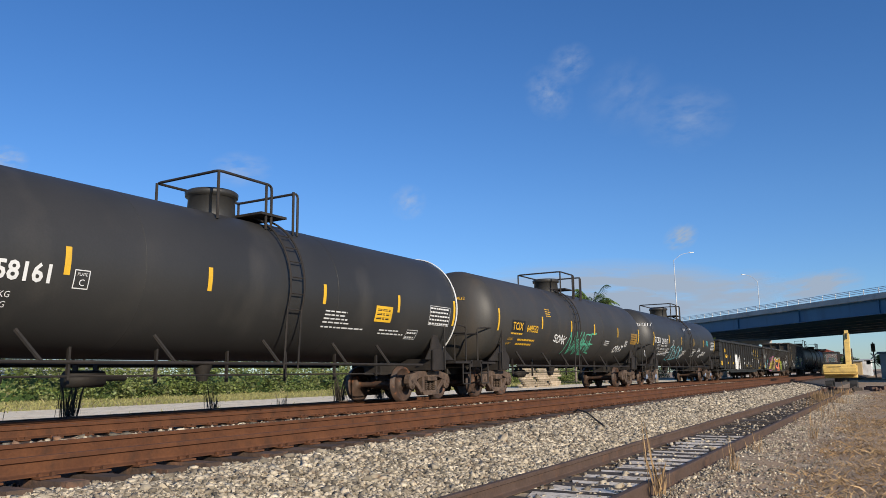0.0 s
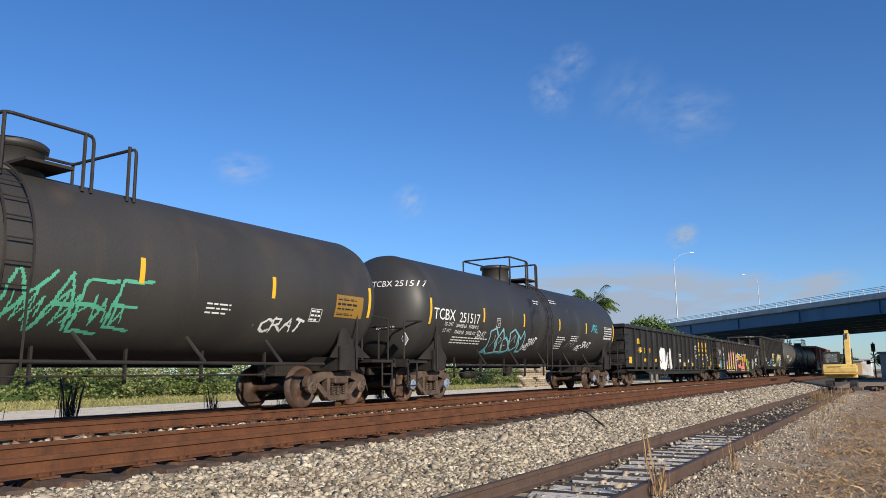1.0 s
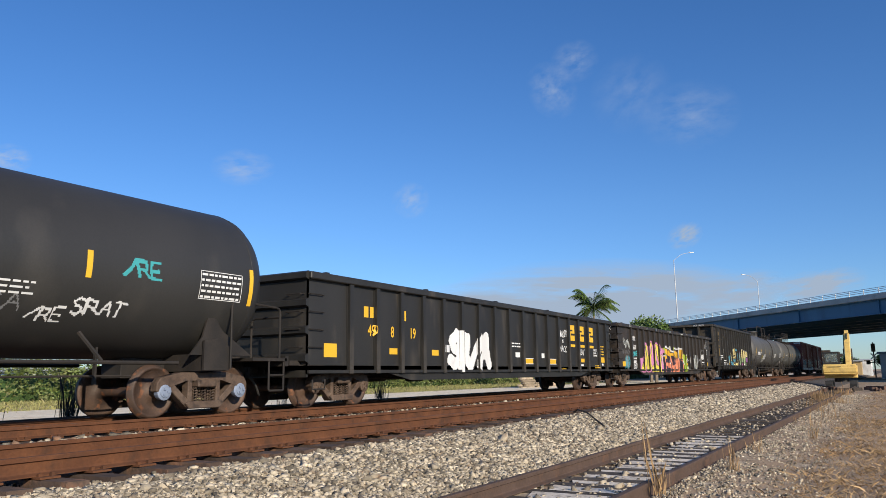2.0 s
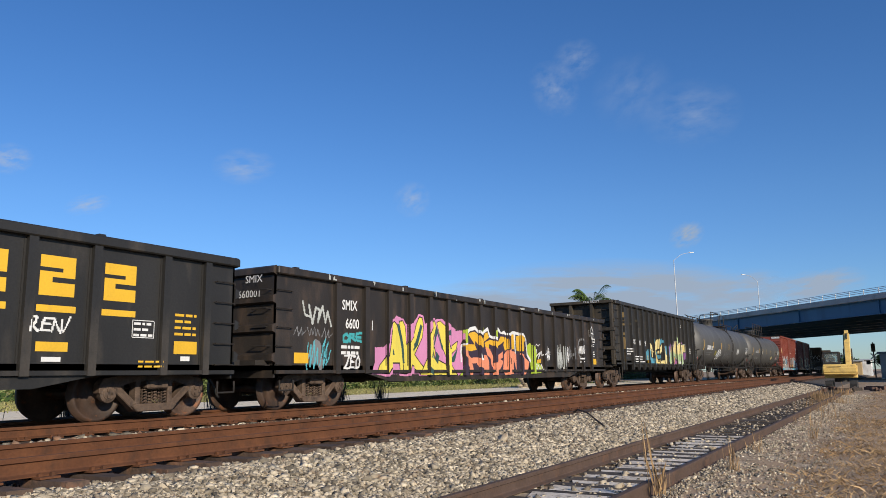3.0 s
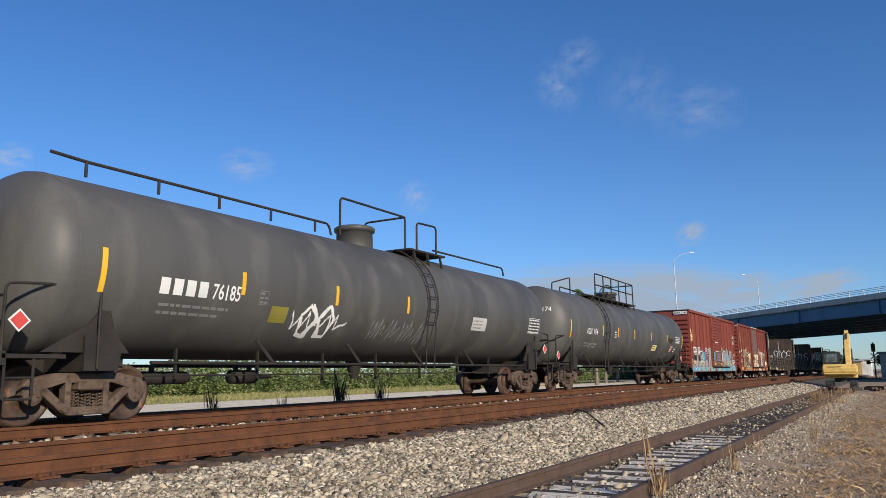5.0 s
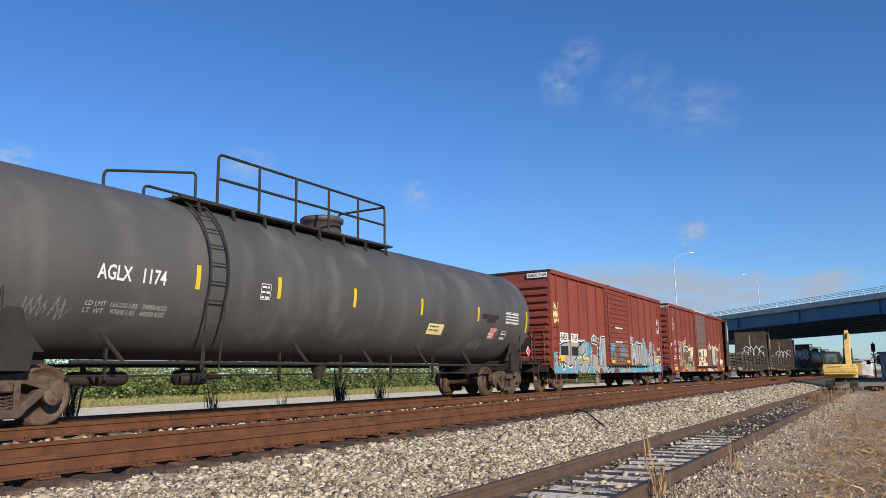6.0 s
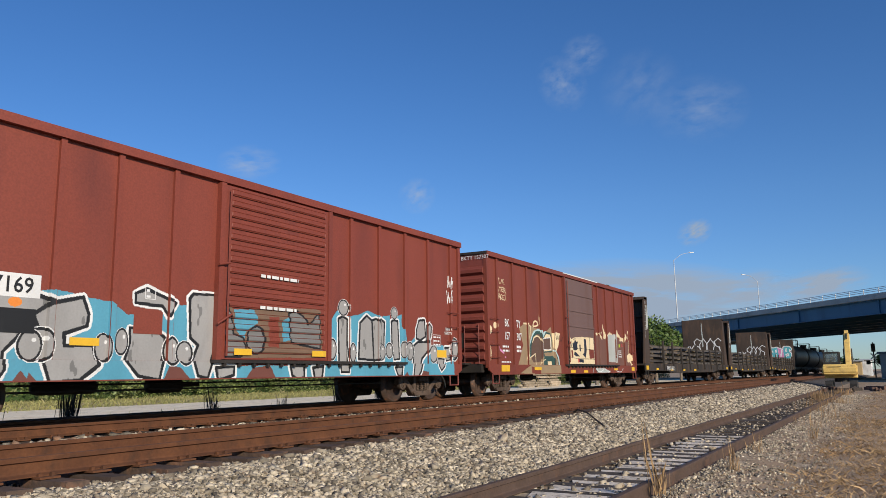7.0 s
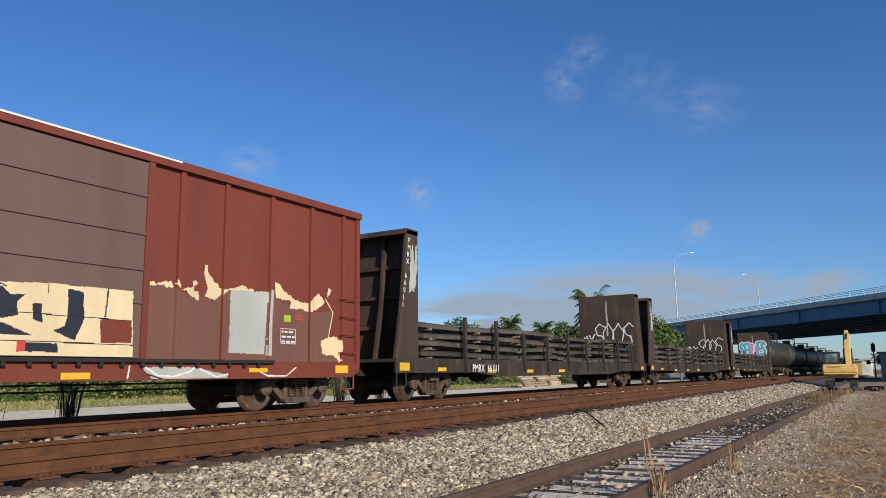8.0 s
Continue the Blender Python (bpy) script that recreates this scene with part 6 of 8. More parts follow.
G2_ART = [
    (fill("3.76,0.72 3.89,0.98 3.90,1.35 4.27,1.37 4.41,1.48 4.41,1.64 4.55,1.87 4.71,2.05 4.81,2.17 5.03,2.13 5.20,1.97 5.37,1.98 5.63,2.06 5.89,2.26 6.08,2.21 6.18,2.03 6.40,2.13 6.48,1.99 6.75,2.19 7.05,2.21 7.47,2.05 7.80,1.96 8.03,0.70"), P_PINK),
    (fill("6.96,1.27 7.28,1.70 7.39,1.85 8.00,1.93 8.23,1.94 8.24,1.69 8.08,1.54 8.22,1.08 8.19,0.76 7.98,0.67 7.00,0.68"), P_PINK),
    *letters([
        "4.01,0.77 4.09,0.93 4.38,1.15 4.46,1.45 4.51,1.76 4.60,1.92 4.72,2.02 4.85,1.94 4.96,1.67 5.07,1.33 5.15,0.99 5.19,0.73 4.99,0.74 4.95,0.99 4.66,0.99 4.48,0.83 4.37,0.73",
        "4.95,2.04 5.11,2.05 5.22,1.91 5.27,1.45 5.47,1.64 5.64,1.76 5.74,2.00 5.89,2.20 6.04,2.18 6.10,1.97 6.03,1.66 5.82,1.41 5.65,1.21 5.92,1.00 6.20,0.82 6.35,0.71 5.93,0.72 5.57,0.88 5.40,0.94 5.32,0.73 5.15,0.72 5.11,0.99 5.07,1.45 4.92,1.78",
        "5.92,0.68 6.03,0.83 6.28,1.13 6.30,1.75 6.64,2.16 6.76,1.99 6.40,1.19 6.64,1.43 6.69,1.29 6.62,1.14 7.21,0.98 7.90,0.67",
        "6.78,2.10 6.96,2.15 7.26,2.02 7.27,1.68 7.37,1.40 7.92,1.63 7.83,1.39 7.48,1.22 7.45,1.07 7.69,0.83 7.90,0.67 7.28,0.67 7.26,1.15 7.11,1.37 7.06,1.41",
    ], P_LEMON, P_PINK, 0.13, P_BLACK, 0.028),
    (fill("4.55,1.19 4.65,1.40 4.74,1.19"), P_PINE),
    (fill("4.85,1.98 4.97,1.94 5.13,1.45 5.18,0.99 5.10,0.99 5.02,1.45"), P_PINE),
    (fill("5.95,2.01 6.05,1.96 5.82,1.47 5.51,1.21 5.44,1.34 5.68,1.51"), P_PINE),
    (fill("6.75,1.99 6.84,1.91 6.93,1.66 7.11,1.45 7.09,1.34 6.97,1.40 6.81,1.70 6.64,1.43 6.40,1.13 6.36,1.15 6.59,1.43"), P_PINE),
    (fill("6.25,0.95 6.47,0.81 6.63,0.72 6.52,0.66 6.31,0.73"), P_PINE),
    (fill("7.88,1.40 7.93,1.44 7.79,1.16 7.70,1.03 7.47,1.03 7.59,1.16"), P_PINE),
    (fill("7.27,1.88 7.43,1.94 7.42,1.76 7.26,1.77"), P_PINE),
    (fill("6.73,1.31 6.90,1.19 6.82,0.97 6.66,1.10"), P_PINE),
    (fill("6.81,1.80 7.04,1.36 6.96,1.25 6.75,1.35 6.63,1.45"), P_PINK),
    (fill("6.40,1.13 6.56,1.34 6.64,1.39 6.57,1.14"), P_MINT),
    (fill("8.22,1.96 8.44,1.99 8.48,1.62 8.24,1.57"), P_LIME),
    (fill("9.29,1.92 9.33,2.08 9.48,2.13 9.52,1.97 9.42,1.91"), P_LIME),
    (fill("10.21,2.02 10.38,2.08 10.39,1.80 10.22,1.79"), P_LIME),
    (fill("11.13,1.96 11.32,2.04 11.34,1.52 11.18,1.56"), P_LIME),
    (fill("12.67,1.62 12.93,1.73 13.24,1.54 13.30,0.70 12.95,0.68 12.91,1.14 12.68,1.28"), P_LIME),
    (fill("8.03,0.65 8.12,0.74 8.24,0.89 8.40,0.85 8.45,0.66"), P_LIME),
    (fill("13.25,1.02 13.57,1.07 13.94,0.90 13.82,0.70 13.30,0.69"), P_LIME),
    (fill("13.24,1.54 13.48,1.50 13.49,1.25 13.27,1.09"), P_LIME),
    (fill("13.49,1.15 13.83,1.18 13.83,1.05 13.49,1.04"), P_GOLD),
    (line("8.12,1.07 8.10,1.32 8.13,1.50 8.51,1.58 8.52,1.90 8.66,1.99 8.99,2.05 9.11,1.98 9.42,1.85 9.45,1.77 9.49,1.93 9.80,2.06 9.92,1.84 10.22,1.79 10.42,1.76 10.41,2.00 10.52,2.09 10.71,1.93 10.95,2.01 11.07,1.93 11.36,1.95 11.58,2.01 11.78,2.01 12.13,1.97 12.48,1.95 12.59,1.81 12.64,1.33 12.91,1.11", 0.1), P_WHITE),
    (fill("8.19,0.67 8.20,0.89 8.27,1.11 8.19,1.40 8.18,1.51 8.53,1.56 8.53,1.87 8.99,1.98 9.45,1.73 9.80,1.99 9.92,1.77 10.42,1.72 10.59,1.96 11.07,1.91 11.33,1.90 11.78,1.96 12.56,1.89 12.64,1.28 12.87,1.09 12.73,0.66"), P_VIOLET),
    (fill("8.23,1.38 8.52,1.39 8.55,1.26 8.67,1.17 8.94,1.17 9.18,1.18 9.36,1.08 9.48,1.27 9.71,1.25 9.85,1.07 9.84,0.66 9.51,0.66 9.35,0.87 9.20,0.89 9.05,1.02 8.77,1.00 8.84,0.85 8.81,0.67 8.65,0.67 8.61,0.89 8.40,1.13 8.26,1.22"), P_CORAL),
    (fill("9.62,1.49 9.83,1.48 9.99,1.38 10.14,1.20 10.09,1.03 10.28,1.04 10.36,1.23 10.82,1.39 10.80,1.19 10.62,1.15 10.83,1.09 10.80,1.00 10.58,0.81 10.36,0.65 10.11,0.65 10.15,0.85 10.01,0.97 9.95,1.16 9.76,1.25"), P_CORAL),
    (fill("10.88,1.28 11.09,1.42 11.31,1.47 11.41,1.25 11.45,0.98 11.34,0.67 10.97,0.65 10.81,0.81 10.86,1.02 10.89,1.15"), P_CORAL),
    (fill("11.41,1.43 11.73,1.39 11.80,1.31 11.82,0.68 11.71,0.98 11.61,1.14 11.59,0.68 11.44,0.68"), P_CORAL),
    (fill("12.04,1.38 12.35,1.27 12.83,1.07 12.73,0.85 12.51,0.66 12.16,0.66 12.36,0.90 12.43,1.04 12.18,1.22"), P_CORAL),
    (fill("8.22,1.51 8.55,1.56 8.94,1.56 8.77,1.69 8.56,1.83 8.62,1.89 8.95,1.93 9.17,1.87 9.30,1.74 9.36,1.64 9.48,1.67 9.60,1.92 9.78,1.95 9.89,1.79 9.46,1.63 9.31,1.46 9.11,1.59 8.96,1.68 8.97,1.52 9.07,1.41 8.75,1.36 8.23,1.38"), P_GOLD),
    (fill("9.58,1.63 9.92,1.73 10.23,1.71 10.43,1.63 10.68,1.86 10.95,1.86 10.96,1.72 10.49,1.55 10.32,1.46 10.15,1.56 9.88,1.59 9.85,1.48 9.99,1.42 9.62,1.51"), P_GOLD),
    (fill("10.87,1.59 11.01,1.86 11.14,1.78 11.15,1.47 10.97,1.42"), P_GOLD),
    (fill("11.37,1.47 11.38,1.88 11.55,1.96 11.68,1.94 11.66,1.48"), P_GOLD),
    (fill("11.82,1.91 12.13,1.95 12.52,1.88 12.52,1.76 12.27,1.70 12.42,1.65 12.35,1.46 12.07,1.41 11.85,1.44"), P_GOLD),
    (fill("11.65,1.97 11.77,1.97 11.77,1.30 11.70,1.39"), P_WHITE),
    (fill("9.20,1.32 9.28,1.18 9.38,1.16 9.37,1.09 9.22,1.12"), P_WHITE),
    (fill("11.19,1.22 11.26,1.16 11.26,0.98 11.20,1.05"), P_BLACK),
    (line("13.26,1.68 13.36,1.59 13.48,1.69 13.64,1.63 13.76,1.70", 0.03), P_WHITE),
    (line("13.25,1.44 13.48,1.50 13.33,1.22 13.73,1.40 13.61,1.20 13.89,1.46 13.93,1.31 14.23,1.39 14.41,1.37 14.67,1.35", 0.04), P_WHITE),
    (line("13.26,0.80 13.29,1.00 13.49,1.00 13.41,0.75 13.61,0.97 13.73,0.75 13.85,1.00 14.02,0.80", 0.04), P_WHITE),
]
spray(g2, sf, 3.7, 14.9, 0.66, 2.36, G2_ART, 0.0115, label="large yellow, pink, orange and white graffiti lettering")
spray(g2, sf, 13.0, 17.6, 0.75, 2.1, [(word("wl", 14.2, 1.1, 0.5, 0.5, 0.03, 0, seed=6), P_WHITE), (word("wwl", 15.3, 0.85, 0.8, 0.85, 0.045, 0.05, seed=7), P_PATCH), (word("l", 16.3, 1.1, 0.3, 0.6, 0.04, 0, seed=8), P_WHITE), (word("wl", 16.5, 1.2, 0.6, 0.5, 0.03, 0, seed=9), P_DULL)], 0.02, label="white sprayed tags")
spray(g2, sf, 17.2, 18.6, 1.0, 2.1, [(ell(17.9, 1.62, 0.42, 0.42, 3, 0.05), P_DULL), (ell(17.9, 1.62, 0.34, 0.34, 3, 0.05), GON), (word("NMKN", 17.62, 1.47, 0.5, 0.26, 0.045, 0.1, 0.1, seed=3), P_WHITE)], 0.012, label="round white sprayed tag")
spec_box(g2, sf, 17.72, 1.08, 0.4, 0.22, 5)
glob = [(ell(19.1, 2.28, 0.28, 0.32, 0, 0), P_WHITE), (ell(19.1, 2.28, 0.24, 0.28, 0, 0), GON), (zone(18.84, 19.36, 2.26, 2.3, 0, 0), P_WHITE), (zone(19.08, 19.12, 2.0, 2.58, 0, 0), P_WHITE), (zone(19.0, 19.55, 1.92, 2.08, 0, 0), P_WHITE), (zone(19.04, 19.51, 1.96, 2.04, 0, 0), GON)]
spray(g2, sf, 18.7, 19.7, 1.85, 2.7, glob, 0.011, label="white globe emblem", name="emblem")
small_print(g2, 18.85, 1.82, 0.7, 2, sf, P_WHITE, 0.07, 0.03, 12)
small_print(g2, 19.1, 1.5, 0.4, 3, sf, P_WHITE, 0.09, 0.05, 13)
spray(g2, sf, 0.6, 20.4, 2.76, 2.93, [(both(spots(31, 5.5, 1.0), zone(0.7, 20.3, 2.78, 2.92)), P_PATCH)], 0.03, 0.125, "pale scrapes along the top edge", "scrape")
end_words(g2, "660001", -0.55, 2.3, 0.15, 0.33)
end_words(g2, "SMIX", -0.75, 2.6, 0.15, 0.33)

tp = [2.1, 2.5, 3.67] + [4.64 + 0.945 * k for k in range(12)] + [16.15, 16.75]
g3, sf = gondola(9.65, 18.05, 2.0, 16.1, 1.3, 17.2, 0.92, 3.93, tp, GON_WORN, "tall worn black high-side gondola with yellow and green graffiti", 0.0, 0.1, 0.12, True, None, GON_END)
lettering(g3, "TKX", 3.86, 2.02, 0.24, sf, P_WHITE, wide=0.78, heavy=0.006)
lettering(g3, "100", 4.82, 1.98, 0.24, sf, P_WHITE, wide=0.85, heavy=0.006)
lettering(g3, "279", 5.76, 1.97, 0.24, sf, P_WHITE, wide=0.85, heavy=0.006)
patch(g3, "reflector", sf, [(2.28, 2.42, 1.14, 1.6), (6.38, 6.46, 1.14, 1.5), (8.05, 8.13, 1.1, 1.5), (9.55, 9.63, 1.1, 1.5), (11.8, 11.88, 1.1, 1.5), (13.3, 13.38, 1.1, 1.5), (16.1, 16.2, 1.15, 1.5)], P_YELLOW, 0.012)
small_print(g3, 3.0, 1.75, 0.7, 3, sf, P_WHITE, 0.12, 0.05, 2)
small_print(g3, 4.3, 1.4, 2.0, 3, sf, P_WHITE, 0.12, 0.05, 3)
small_print(g3, 13.4, 3.35, 0.6, 2, sf, P_WHITE, 0.1, 0.04, 4)
small_print(g3, 15.4, 2.0, 0.6, 3, sf, P_WHITE, 0.12, 0.05, 5)
low = lambda U, V: V < 1.72 + 0.15 * ripple(U, V, 3, 3)
G3_ART = [
    (fill("6.06,1.40 6.18,1.67 6.50,1.83 6.71,1.75 6.61,1.28 6.15,1.27"), P_SKY),
    (fill("7.43,2.16 7.49,2.39 7.67,2.28 7.64,2.10"), P_SKY),
    (fill("6.74,1.28 7.17,1.44 7.50,1.35 7.68,1.07 6.87,1.06"), P_SKY),
    (fill("7.90,1.77 8.48,1.69 8.57,1.28 8.13,1.27"), P_SKY),
    (fill("8.89,2.30 9.29,2.47 9.34,2.12 8.94,2.06"), P_SKY),
    (fill("9.86,2.07 10.49,2.05 10.63,1.85 10.59,1.50 10.22,1.38 9.95,1.59"), P_SKY),
    (fill("9.74,2.09 10.34,1.98 10.51,1.71 10.45,1.34 10.16,1.12 9.91,1.62"), P_SKY),
    (fill("10.50,1.90 10.97,2.10 11.39,2.40 11.75,2.46 11.86,2.13 11.44,1.17 10.90,1.16 10.60,1.53"), P_PURPLE),
    (fill("13.59,2.49 14.18,2.15 14.44,1.70 13.85,1.22 12.97,1.35 12.54,1.83 12.83,2.35"), P_PURPLE),
    (fill("11.43,1.40 12.15,1.81 12.85,1.77 12.87,1.20 11.90,1.06 11.11,1.05"), P_PINKDEEP),
    *letters([
        "6.58,2.38 6.81,2.25 7.34,2.03 7.45,1.69 7.32,1.66 7.15,1.87 7.00,1.62 6.80,1.19 6.57,1.05 6.54,1.07 6.76,1.38 6.87,1.71 6.58,1.93",
        "7.18,1.82 7.35,1.83 7.38,1.44 7.23,1.42",
        "7.51,2.02 7.88,2.19 8.50,2.45 8.48,1.90 7.97,1.77 8.12,1.47 8.35,1.27 8.43,1.07 7.75,1.06 7.70,1.41 7.59,1.70 7.46,1.50 7.45,1.89",
        "8.51,1.95 8.86,1.95 9.30,2.17 9.27,1.76 8.83,1.63 8.88,1.23 9.32,1.30 9.33,1.08 8.43,1.07 8.35,1.30 8.53,1.33 8.56,1.62 8.26,1.63 8.26,1.73 8.48,1.85",
        "9.50,2.40 9.78,2.44 9.77,2.23 9.90,2.04 10.00,1.65 10.27,1.52 10.18,1.09 9.37,1.08 9.40,1.63 9.47,2.01",
    ], P_CREAM, GON_CLEAN, 0.13, P_BLACK, 0.018),
    *letters([
        "11.32,2.39 11.50,1.97 11.60,1.77 12.13,2.40 12.30,2.41 12.30,1.74 12.32,1.26 11.88,1.59 11.61,1.37 11.35,1.43 11.11,1.07 10.70,1.10 10.88,1.41 11.15,1.95",
        "12.18,2.23 12.84,2.21 13.15,2.34 13.19,1.06 12.23,1.06 12.50,1.61 12.25,1.81",
        "13.26,2.42 13.57,2.50 13.62,2.19 14.12,2.26 14.09,1.84 13.90,1.75 13.97,1.11 13.08,1.06 13.17,1.79",
    ], P_CREAM, GON_CLEAN, 0.13, P_WHITE, 0.022, (low, P_MINT)),
    (ell(8.76, 2.26, 0.24, 0.26, 0, 0.02), GON_CLEAN),
    (ell(8.75, 2.25, 0.19, 0.23, 0, 0.02), P_CREAM),
    (ell(12.76, 2.46, 0.27, 0.27, 0, 0.02), GON_CLEAN),
    (ell(12.76, 2.46, 0.21, 0.21, 0, 0.02), P_MINT),
    (ell(9.56, 1.79, 0.10, 0.17, 0, 0.02), P_PINE),
    (ell(9.59, 1.37, 0.17, 0.12, 0, 0.02), P_PINE),
    (ell(13.66, 1.95, 0.14, 0.15, 0, 0.02), P_PINE),
    (ell(13.57, 1.46, 0.16, 0.18, 0, 0.02), P_PINE),
    (line("8.51,2.46 8.48,1.90", 0.022), P_WHITE),
    (line("9.78,2.44 9.77,2.23 9.90,2.04 10.00,1.65 10.27,1.52", 0.03), P_WHITE),
]
spray(g3, sf, 6.2, 14.4, 0.93, 2.7, G3_ART, 0.0115, label="large cream, blue, green and purple graffiti letters")
spray(g3, sf, 1.35, 6.6, 1.0, 3.7, [(both(spots(41, 5, 0.15), zone(2.18, 2.44, 1.7, 3.6)), paint("old_ochre_overspray", (0.20, 0.135, 0.05))), (both(spots(43, 7, 0.9), zone(2.7, 6.4, 2.6, 3.6)), paint("faint_ochre_scuff", (0.075, 0.058, 0.034)))], 0.025, 0.003, "worn ochre overspray", "overspray")
hood = bmesh.new()
bx(hood, 1.0, 1.9, -1.5, 1.5, 3.8, 3.92)
part("end_hood", hood, GON_END, g3)
for z in (1.7, 2.55):
    part("end_beam", boxed(1.02, 1.32, -1.52, 1.52, z, z + 0.14), GON_END, g3)
for y in (-1.4, -0.5, 0.5, 1.4):
    part("end_post", boxed(1.05, 1.3, y - 0.06, y + 0.06, 1.05, 3.8), GON_END, g3)
end_words(g3, "TKX 100279", -0.15, 3.83, 0.1, 0.985)


# ---- boxcars ----
def boxcar(s0, L, ta, tb, b0, b1, posts, door, skin, door_m, label, ribs=11, corr=True):
    car = new_car("box_car", s0, label, "box car")
    running_gear(car, L, ta, tb)
    hw, zb, zt = 1.46, 0.98, 4.50
    for sd in (-1, 1):
        s = bmesh.new()
        bx(s, b0, b1, min(sd * hw, sd * (hw - 0.04)), max(sd * hw, sd * (hw - 0.04)), zb, zt - 0.12)
        part("side_wall", s, skin, car)
        ch = bmesh.new()
        prism(ch, [(b0 - 0.03, zt - 0.16), (b1 + 0.03, zt - 0.16), (b1 + 0.03, zt - 0.01), (b0 - 0.03, zt - 0.01)], sd * (hw - 0.05), sd * (hw + 0.1))
        part("top_chord", ch, skin, car)
        sl = bmesh.new()
        prism(sl, [(b0 + 0.3, 0.66), (b1 - 0.3, 0.66), (b1, 0.8), (b1, zb), (b0, zb), (b0, 0.8)], sd * (hw + 0.005), sd * (hw + 0.06))
        part("side_sill", sl, skin, car)
        pb = bmesh.new()
        prism(pb, [(-0.05, zb), (0.05, zb), (0.05, zt - 0.16), (-0.05, zt - 0.16)], sd * hw, sd * (hw + 0.055))
        pme = mesh_of(pb, skin)
        for x in posts:
            piece("side_post", pme, car, pose(x, 0, 0))
        d0, d1 = door
        d = bmesh.new()
        bx(d, d0, d1, min(sd * (hw + 0.02), sd * (hw + 0.09)), max(sd * (hw + 0.02), sd * (hw + 0.09)), zb + 0.04, zt - 0.2)
        dr = part("door", d, door_m, car)
        if corr:
            cm = bmesh.new()
            prism(cm, [(d0 + 0.15, -0.06), (d1 - 0.12, -0.06), (d1 - 0.12, 0.06), (d0 + 0.15, 0.06)], sd * (hw + 0.09), sd * (hw + 0.125))
            bmesh.ops.bevel(cm, geom=cm.edges[:], offset=0.028, segments=1, affect="EDGES")
            cme = mesh_of(cm, door_m)
            for k in range(15):
                piece("corrugation", cme, dr, pose(0, 0, zb + 0.22 + k * 0.213))
        else:
            for z in (1.9, 2.45, 3.05, 3.7):
                part("door_beam", boxed(d0, d1, min(sd * (hw + 0.09), sd * (hw + 0.115)), max(sd * (hw + 0.09), sd * (hw + 0.115)), z, z + 0.05), door_m, dr)
        for x in (d0 - 0.05, d1 + 0.05):
            part("door_post", boxed(x - 0.06, x + 0.06, min(sd * hw, sd * (hw + 0.12)), max(sd * hw, sd * (hw + 0.12)), zb, zt - 0.18), skin, car)
        lk = tubes([[(d0 + 0.1, sd * (hw + 0.15), zb + 0.1), (d0 + 0.1, sd * (hw + 0.15), zt - 0.3)], [(d0 - 0.15, sd * (hw + 0.16), 2.75), (d0 + 0.12, sd * (hw + 0.16), 2.8)], [(d0 - 0.15, sd * (hw + 0.16), 1.65), (d0 + 0.2, sd * (hw + 0.16), 1.85)]], 0.022, 6)
        part("door_lock_rod", lk, skin, dr)
        tk = bmesh.new()
        bx(tk, d0 - 0.2, d1 + 3.1, min(sd * (hw + 0.06), sd * (hw + 0.14)), max(sd * (hw + 0.06), sd * (hw + 0.14)), zb - 0.03, zb + 0.03)
        for k in range(16):
            x = d0 + 0.1 + k * (d1 - d0 + 2.6) / 15
            bx(tk, x - 0.03, x + 0.03, min(sd * (hw + 0.05), sd * (hw + 0.13)), max(sd * (hw + 0.05), sd * (hw + 0.13)), zb - 0.1, zb - 0.03)
        part("door_track", tk, UNDER, car)
    for x, d in ((b0, 1), (b1, -1)):
        e = bmesh.new()
        bx(e, min(x, x + d * 0.05), max(x, x + d * 0.05), -hw, hw, zb - 0.05, zt - 0.02)
        part("end_wall", e, BOX_END, car)
        rb = bmesh.new()
        pitch = (3.95 - zb) / ribs
        for k in range(ribs):
            z = zb + 0.1 + k * pitch
            prism(rb, [(x, z), (x - d * 0.1, z + pitch * 0.22), (x - d * 0.105, z + pitch * 0.55), (x - d * 0.03, z + pitch * 0.85), (x, z + pitch * 0.9)], -hw + 0.06, hw - 0.06)
        part("end_corrugation", rb, BOX_END, car)
        for sd in (-1, 1):
            cp = bmesh.new()
            bx(cp, min(x - d * 0.02, x + d * 0.12), max(x - d * 0.02, x + d * 0.12), sd * hw - 0.055, sd * hw + 0.055, zb - 0.1, zt - 0.1)
            part("corner_post", cp, skin, car)
        q = bmesh.new()
        for sd in (-1, 1):
            xl = x + d * 0.45
            for z in (1.2, 1.6, 2.0, 2.4):
                tube(q, [(xl - 0.25, sd * hw, z), (xl - 0.25, sd * (hw + 0.1), z), (xl + 0.25, sd * (hw + 0.1), z), (xl + 0.25, sd * hw, z)], 0.014, 5)
            tube(q, [(xl - 0.2, sd * (hw + 0.04), 0.8), (xl - 0.2, sd * (hw + 0.04), 0.4), (xl + 0.25, sd * (hw + 0.04), 0.4), (xl + 0.25, sd * (hw + 0.04), 0.8)], 0.022, 6)
            xe = x - d * 0.14
            for y in (0.75, 1.25):
                tube(q, [(x, sd * y, 1.0), (xe, sd * y, 1.0), (xe, sd * y, 2.2), (x, sd * y, 2.2)], 0.016, 5)
            for z in (1.2, 1.5, 1.8, 2.1):
                tube(q, [(xe, sd * 0.75, z), (xe, sd * 1.25, z)], 0.014, 5)
            tube(q, [(x, sd * 1.3, 2.35), (xe, sd * 1.3, 2.35), (xe, 0.1 * sd, 2.35), (x, 0.1 * sd, 2.35)], 0.014, 5)
